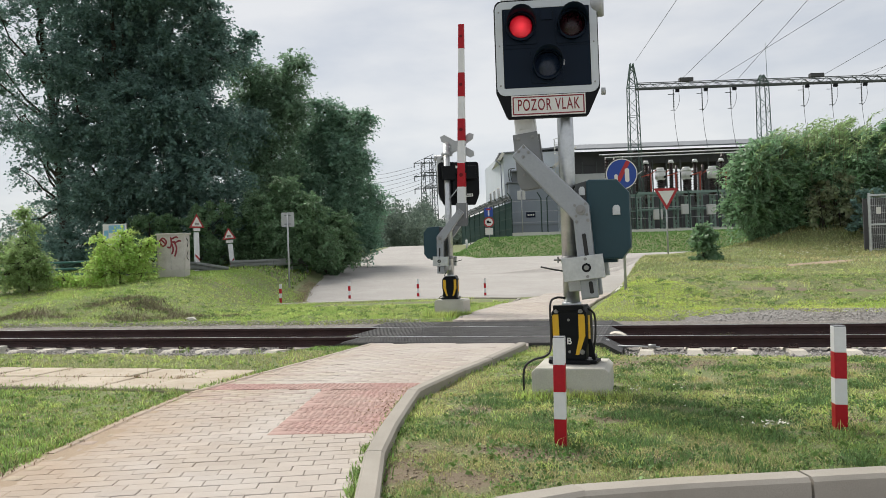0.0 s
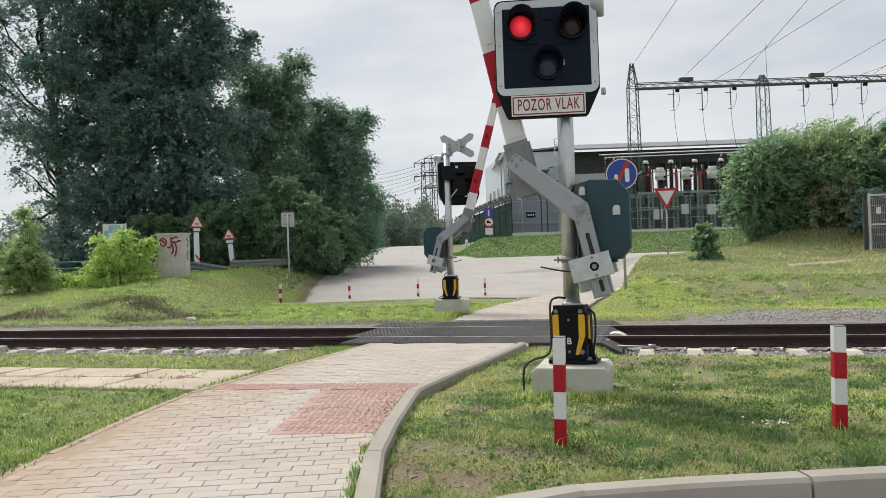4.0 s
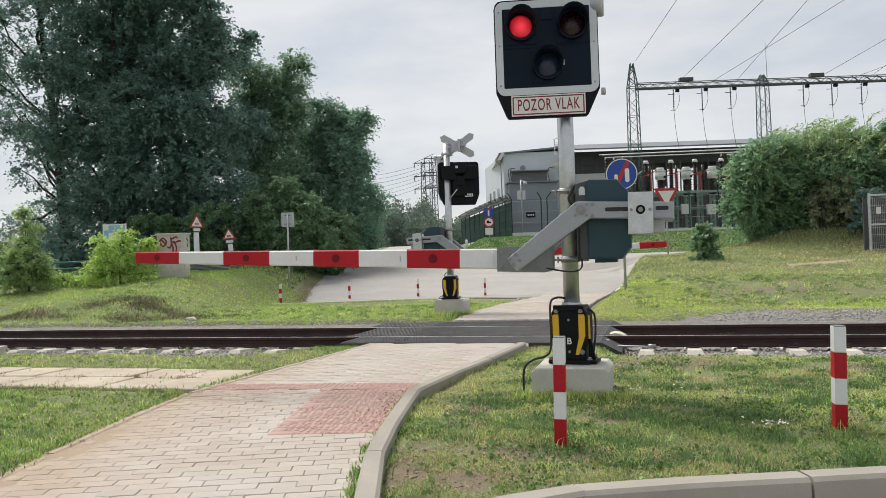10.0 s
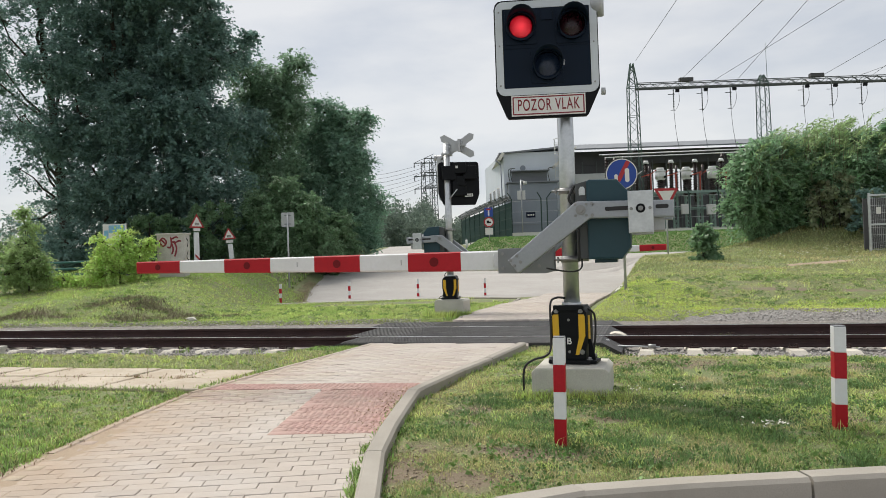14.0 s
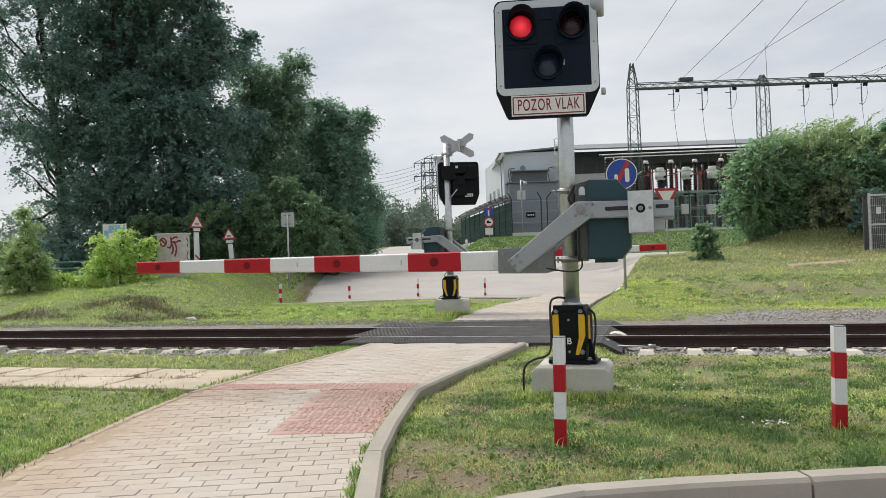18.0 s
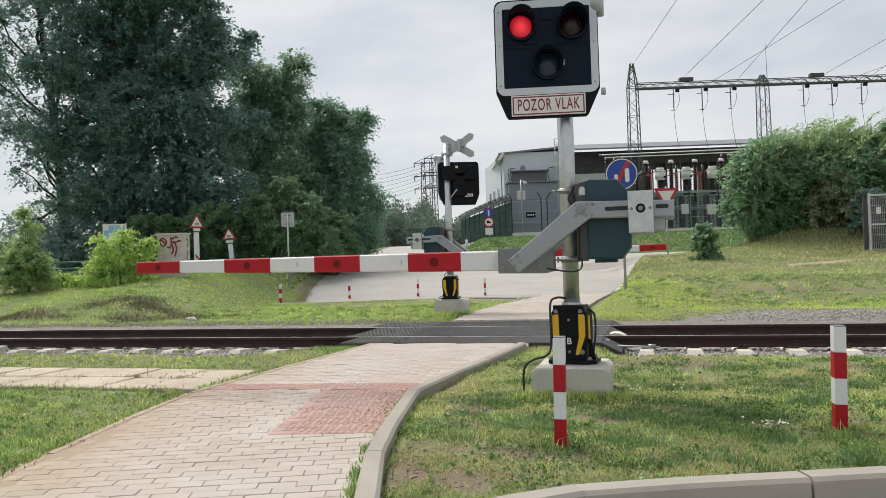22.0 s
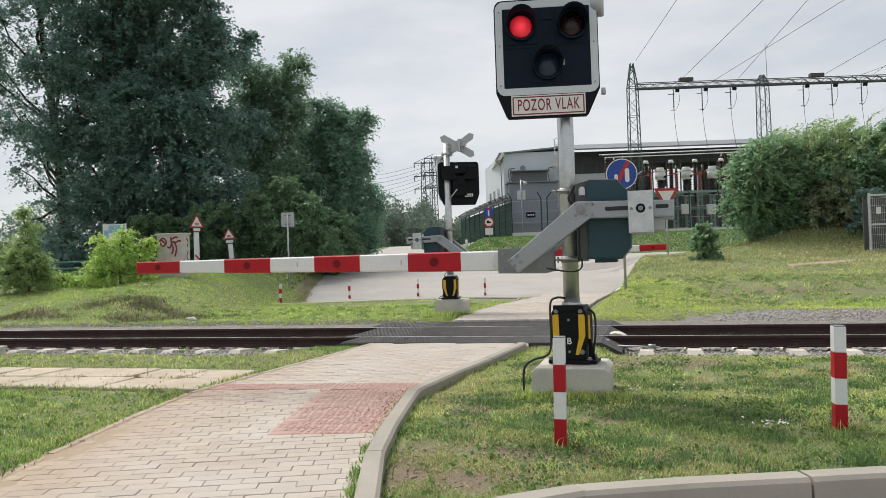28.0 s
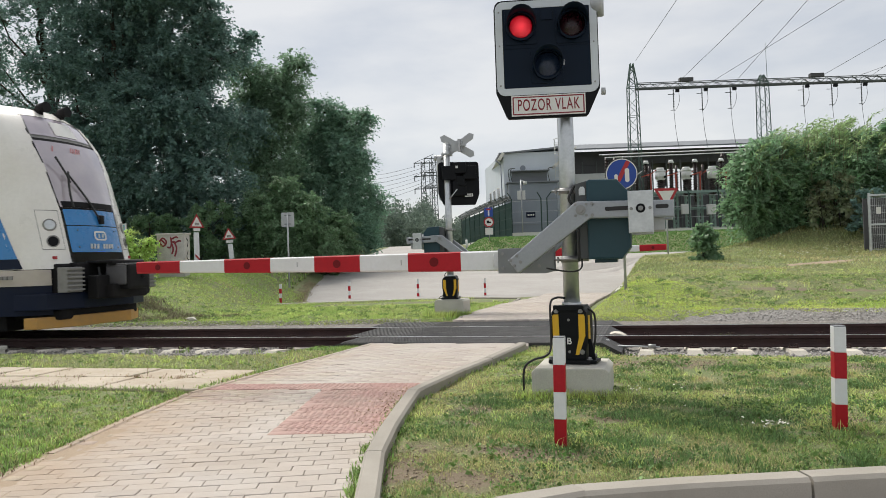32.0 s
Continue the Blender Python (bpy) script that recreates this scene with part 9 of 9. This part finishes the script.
# dark feathery weeds in loose patches, and dead stalks lying on the worn spots
g = np.random.default_rng(305)
M["weed_dark"] = mat("dark_feathery_weed", (0.13, 0.22, 0.085), 0.6, dark=(0.20, 0.32, 0.11), scale=3, amount=0.7, island=0.5, leaf=0.3, spec=0.25)
px_, py_, ph_ = [], [], []
spots_ = [(-0.42, -5.85, 0.17), (-0.15, -5.8, 0.2), (-0.62, -5.5, 0.2), (-0.95, -5.55, 0.2), (-1.2, -5.9, 0.12), (0.1, -5.2, 0.25), (-0.1, -5.0, 0.25), (-1.05, -4.8, 0.18), (0.6, -5.6, 0.15)]
spots_ += [(g.uniform(-1.4, 3.0), g.uniform(-6.4, -2.2), g.uniform(0.06, 0.2)) for k_ in range(120)]
for cx_, cy_, r_ in spots_:
    k_ = int(9000 * r_ * r_ + 60)
    px_.append(g.normal(cx_, r_ * 0.6, k_)); py_.append(g.normal(cy_, r_ * 0.42, k_))
    ph_.append(0.055 * g.uniform(0.4, 1.2, k_))
px_, py_, ph_ = map(np.concatenate, (px_, py_, ph_))
ok = ~on_path(px_, py_, 0.05) & off_road(px_, py_) & (px_ > edge_x(PATH_IN, py_) + 0.12)
px_, py_, ph_ = px_[ok], py_[ok], ph_[ok]
v, f = blades(px_, py_, height(px_, py_), ph_, 0.0024 * g.uniform(0.7, 1.4, len(px_)), 306, 1.0)
tagged(soup("feathery_weeds", v, f, M["weed_dark"]), "dark feathery weeds in patches of the lawn", "weeds", kind="stuff")
for reg, (x0_, x1_, y0_, y1_, n_, sz_, mt_, lab_) in enumerate(((-1.6, 3.2, -7.3, -4.4, 30000, 0.015, "weed_dark", "low dark clover and herbs in the lawn"), (-1.6, 4.6, -4.4, -1.6, 16000, 0.017, "weed_fresh", "low fresh clover and herbs in the lawn"),
                                                              (0.6, 9.0, 5.0, 9.0, 16000, 0.034, "weed_fresh", "low clover on the dry rise"))):
    if reg == 1:
        M["weed_fresh"] = mat("fresh_clover_leaf", (0.30, 0.43, 0.15), 0.6, dark=(0.42, 0.50, 0.19), scale=2, amount=0.7, island=0.5, leaf=0.3, spec=0.25)
    hx_, hy_ = g.uniform(x0_, x1_, n_), g.uniform(y0_, y1_, n_)
    ok = in_view(hx_, hy_) & ((hy_ > 0) | (off_road(hx_, hy_) & (hx_ > edge_x(PATH_IN, hy_) + 0.13))) & (patchy(hx_, hy_, 2.2 if reg < 2 else 0.9, 5.5 + reg) + g.normal(0, 0.12, n_) > 0.08)
    hx_, hy_ = hx_[ok], hy_[ok]
    c_ = np.stack([hx_, hy_, height(hx_, hy_) + sz_ * g.uniform(0.3, 2.4, len(hx_))], -1)
    v, f = leaves(c_, np.full(len(c_), sz_ * 0.3), len(c_), sz_, 310 + reg, slim=0.4)
    tagged(soup("clover", v, f, M[mt_]), lab_, "weeds", kind="stuff")
n_ = 26000
dx_, dy_ = g.uniform(-1.8, 3.0, n_), g.uniform(-7.3, -1.6, n_)
ok = ~on_path(dx_, dy_, 0.06) & off_road(dx_, dy_) & (dx_ > edge_x(PATH_IN, dy_) + 0.12) & (worn(dx_, dy_) > 0.15 + 0.6 * g.random(n_))
dx_, dy_ = dx_[ok], dy_[ok]
v, f = blades(dx_, dy_, height(dx_, dy_) + 0.006, g.uniform(0.004, 0.018, len(dx_)), 0.0018 * g.uniform(0.6, 1.4, len(dx_)), 307, 2.6)
tagged(soup("dead_stalks", v, f, M["withered"]), "dead brown stalks lying on worn ground", "straw", kind="stuff")


# ---- pavers, slabs (last, many pieces) ----
footpath = thing("pavement", pose(0, 0, 0), "footpath of pale concrete pavers with red tactile bands", "pavement", kind="structure")
b = B()
ys_ = [-11.5 + 0.35 * i for i in range(31)]
prev = None
for y in ys_:
    y = min(y, -0.85)
    a, c = b.verts.new((float(edge_x(PATH_OUT, y)), y, -0.009)), b.verts.new((float(edge_x(PATH_IN, y)), y, -0.009))
    if prev:
        b.faces.new((prev[0], prev[1], c, a))
    prev = (a, c)
part("bedding", b, M["joint"], footpath, "sandy joints between the pavers")
dv_, df_ = [], []
nu_, nw_ = 46, 190
for i in range(nw_ + 1):
    y = -9.2 + 7.0 * i / nw_
    e = float(edge_x(PATH_OUT, y))
    for k in range(nu_ + 1):
        u = -0.10 + (min(1.9, float(edge_x(PATH_IN, y)) - e - 0.1) + 0.10) * (k / nu_) ** 1.25
        q = 0.5 * noise.noise(Vector((e + u, y, 3.3)) * 2.1) + 0.4 * noise.noise(Vector((e + u, y, 9.1)) * 7.0)
        near_ = math.exp(-max(u, 0.0) / 0.75) * float(np.interp(y, [-9, -6.2, -4.4, -3.2], [1.0, 1.0, 0.7, 0.35]))
        dv_.append((e + u, y, -0.012 + 0.0125 * near_ + 0.006 * q * (0.35 + near_) - 0.02 * max(0.0, -u - 0.07)))
for i in range(nw_):
    for k in range(nu_):
        a = i * (nu_ + 1) + k
        df_.append((a, a + 1, a + nu_ + 2, a + nu_ + 1))
soup("drifted_sand", dv_, df_, M["sand"], footpath, "brown sand drifted over the path's outer edge")
b = B()
vs = [b.verts.new((x, y, float(height(x, y)) + (0.035 if y > 3 else 0.01))) for x, y in ((-3.62, 2.42), (-1.3, 2.42), (-1.3, 3.4), (-3.62, 3.4))]
b.faces.new(vs)
part("bedding", b, M["joint"], footpath)


def paver_mesh(L, Wd, ch=0.006, name="paver"):
    me = bpy.data.meshes.new(name)
    x, y, h = L / 2, Wd / 2, 0.06
    v = []
    for a, c, z in ((x, y, -h), (x, y, -ch), (x - ch, y - ch, 0)):
        v += [(-a, -c, z), (a, -c, z), (a, c, z), (-a, c, z)]
    f = [(8, 9, 10, 11)]
    for k in (0, 4):
        f += [(k + i, k + (i + 1) % 4, k + 4 + (i + 1) % 4, k + 4 + i) for i in range(4)]
    me.from_pydata(v, [], f)
    return me, np.array(v, np.float32), f


PL, PW = 0.196, 0.0965   # pitch of the pavers along and across the courses
paver_me, paver_v, paver_f = paver_mesh(PL - 0.0024, PW - 0.0032, 0.003)
_, stud_v, red_f = paver_mesh(PL - 0.003, PW - 0.003, 0.0035)
# studs of the tactile pavers
sv, sf = [tuple(q) for q in stud_v], list(red_f)
for i in range(4):
    for j in range(2):
        cx, cy = -0.072 + 0.048 * i, -0.024 + 0.048 * j
        k = len(sv)
        sv += [(cx - 0.014, cy - 0.014, 0), (cx + 0.014, cy - 0.014, 0), (cx + 0.014, cy + 0.014, 0), (cx - 0.014, cy + 0.014, 0)]
        sv += [(cx - 0.008, cy - 0.008, 0.005), (cx + 0.008, cy - 0.008, 0.005), (cx + 0.008, cy + 0.008, 0.005), (cx - 0.008, cy + 0.008, 0.005)]
        sf += [(k + 4, k + 5, k + 6, k + 7)] + [(k + a, k + (a + 1) % 4, k + 4 + (a + 1) % 4, k + 4 + a) for a in range(4)]
red_me = bpy.data.meshes.new("tactile_paver")
red_me.from_pydata(sv, [], sf)
paver_me.materials.append(M["paver"])
red_me.materials.append(M["paver_red"])

rnd = random.Random(11)
joined_v, joined_f = [], []
n_near = n_red = 0
BAND = lambda x: -4.04 + 0.115 * (x + 2.97)


red_v, red_f2 = [], []


def cut(cx, cy, rz, red, length, z=0.0):
    """A paver cut to a shorter length."""
    c, s = math.cos(rz), math.sin(rz)
    vs_, fs_ = (red_v, red_f2) if red else (joined_v, joined_f)
    k = len(vs_)
    for q in paver_v * np.array([length / 0.194, 1, 1], np.float32):
        vs_.append((cx + c * q[0] - s * q[1], cy + s * q[0] + c * q[1], z + q[2]))
    fs_.extend([tuple(k + i for i in f) for f in paver_f])


def lay(cx, cy, rz, red, half=False):
    global n_near, n_red
    z = rnd.gauss(0, 0.0011) + (0.003 if red else 0.0)
    if half:
        cut(cx, cy, rz, red, 0.095, z)
        return
    if red and n_red < 300 or (not red and -7.7 < cy < -5.0 and n_near < 300):
        ob = new("tactile_paver" if red else "paver", red_me if red else paver_me)
        ob.parent = footpath
        ob.location = (cx, cy, z)
        ob.rotation_euler = (rnd.gauss(0, 0.004), rnd.gauss(0, 0.004), rz + rnd.gauss(0, 0.004))
        if red:
            n_red += 1
        else:
            n_near += 1
        return
    c, s = math.cos(rz), math.sin(rz)
    k = len(joined_v)
    tilt = rnd.gauss(0, 0.01)
    for q in paver_v:
        joined_v.append((cx + c * q[0] - s * q[1], cy + s * q[0] + c * q[1], z + q[2] + tilt * q[1]))
    joined_f.extend([tuple(k + i for i in f) for f in paver_f])


def field(rz, u0, u1, v0, v1, test, red, corner=None, shift=PL / 2, clip=False):
    """Courses of pavers turned by rz; each course is shifted along from the last; a joint falls on corner."""
    c, s = math.cos(rz), math.sin(rz)
    row = 0
    du = 0.0
    if corner:
        ub, vb = c * corner[0] + s * corner[1], -s * corner[0] + c * corner[1]
        k = math.ceil((vb - v0) / PW)
        v0, du = vb - PW * k, ub - PL / 2 + shift * k
        u0 = PL * math.floor(u0 / PL) + du % PL
    v = v0
    while v < v1:
        u = u0 - (shift * row) % PL + 0.006 * math.sin(row * 1.7)
        while u < u1:
            x, y = c * u - s * v, s * u + c * v
            if clip and abs(u - ub) < PL / 2:   # cut to the straight edge
                lo = ub + 0.0015
                L = u + PL / 2 - 0.0015 - lo
                x, y = c * (lo + L / 2) - s * v, s * (lo + L / 2) + c * v
                if L > 0.015 and test(x, y):
                    cut(x, y, rz, True, L, 0.003)
                u += PL
                continue
            ends = [test(x + c * e, y + s * e) for e in (-PL / 4, PL / 4)]
            if all(ends) and test(x - c * PL / 2, y - s * PL / 2) and test(x + c * PL / 2, y + s * PL / 2):
                r0, r1 = red(x - c * 0.095, y - s * 0.095), red(x + c * 0.095, y + s * 0.095)
                if r0 == r1:
                    lay(x, y, rz, r0)
                else:
                    q = next(e for e in np.linspace(-0.095, 0.095, 40) if red(x + c * e, y + s * e) != r0)
                    for lo, hi, rr in ((-0.0965, q - 0.002, r0), (q + 0.002, 0.0965, r1)):
                        if hi - lo > 0.015:
                            cut(x + c * (lo + hi) / 2, y + s * (lo + hi) / 2, rz, rr, hi - lo)
            else:
                for e, ok in zip((-PL / 4, PL / 4), ends):
                    if ok:
                        lay(x + c * e, y + s * e, rz, red(x + c * e, y + s * e), True)
            u += PL
        v += PW
        row += 1


def inside(x, y, g=0.0):
    return float(edge_x(PATH_OUT, y)) - 0.045 < x < float(edge_x(PATH_IN, y)) + 0.06 and -11 < y < -0.86


def is_red(x, y):
    up = y - BAND(x)
    return -0.33 < up <= 0.02


def in_block(x, y, g=0.0):
    """The guiding band that runs back from the warning band along the kerb."""
    return y - BAND(x) <= -0.33 + g and y > -5.965 + 0.215 * (x + 2.49) + g and x > -2.49 - 0.2327 * (y + 5.965) + g


field(radians(20.0), -8, 1.5, -11, -1.0, lambda x, y: inside(x, y) and y - BAND(x) <= -0.31 and not in_block(x, y, 0.1), lambda x, y: False, (-1.94, -6.699), 0.086)
field(radians(13.0), -6, 1.0, -8, -1.5, lambda x, y: inside(x, y) and in_block(x, y), lambda x, y: True, (-2.49, -5.965), PL / 2, True)
field(radians(6.5), -5, 0.5, -5, 1.5, lambda x, y: inside(x, y) and y - BAND(x) > -0.33, is_red)
field(radians(0.0), -3.6, -1.3, 2.5, 16.5, lambda x, y: -3.54 < x < -1.36 and y < 14.6, lambda x, y: False)
jv = np.array(joined_v, np.float32)
far_mask = jv[:, 1] > 2.2
jv[far_mask, 2] += np.where(jv[far_mask, 1] > 3.0, height(jv[far_mask, 0], jv[far_mask, 1]) + 0.06, 0.03)
rest = soup("paver_rest", jv, np.array([f for f in joined_f]), M["paver_far"], footpath)
tagged(rest, kind="stuff")
rest = soup("tactile_rest", np.array(red_v, np.float32), np.array(red_f2), M["paver_red"], footpath)
tagged(rest, kind="stuff")

# slab walk along the track
walkway = thing("slab_walk", pose(0, 0, 0), "narrow walk of pale concrete slabs with weedy joints", "pavement", kind="structure")
b = B()
box(b, (-14.0, -3.86, -0.05), (20.0, 1.2, 0.07))
part("bedding", b, M["joint"], walkway)
sl, _, _ = paver_mesh(0.588, 0.588, 0.008, "slab")
sl.materials.append(M["slab"])
for i in range(30):
    for j in range(2):
        x = -4.42 - 0.6 * i + 0.12 * j
        if x + 0.3 > float(edge_x(PATH_OUT, -3.6 - 0.6 * j)) + 0.22:
            continue
        ob = new("slab", sl)
        ob.parent = walkway
        ob.location = (x, -3.56 - 0.6 * j, rnd.gauss(0.004, 0.004))
        ob.rotation_euler = (rnd.gauss(0, 0.008), rnd.gauss(0, 0.008), rnd.gauss(0, 0.006))


motions()
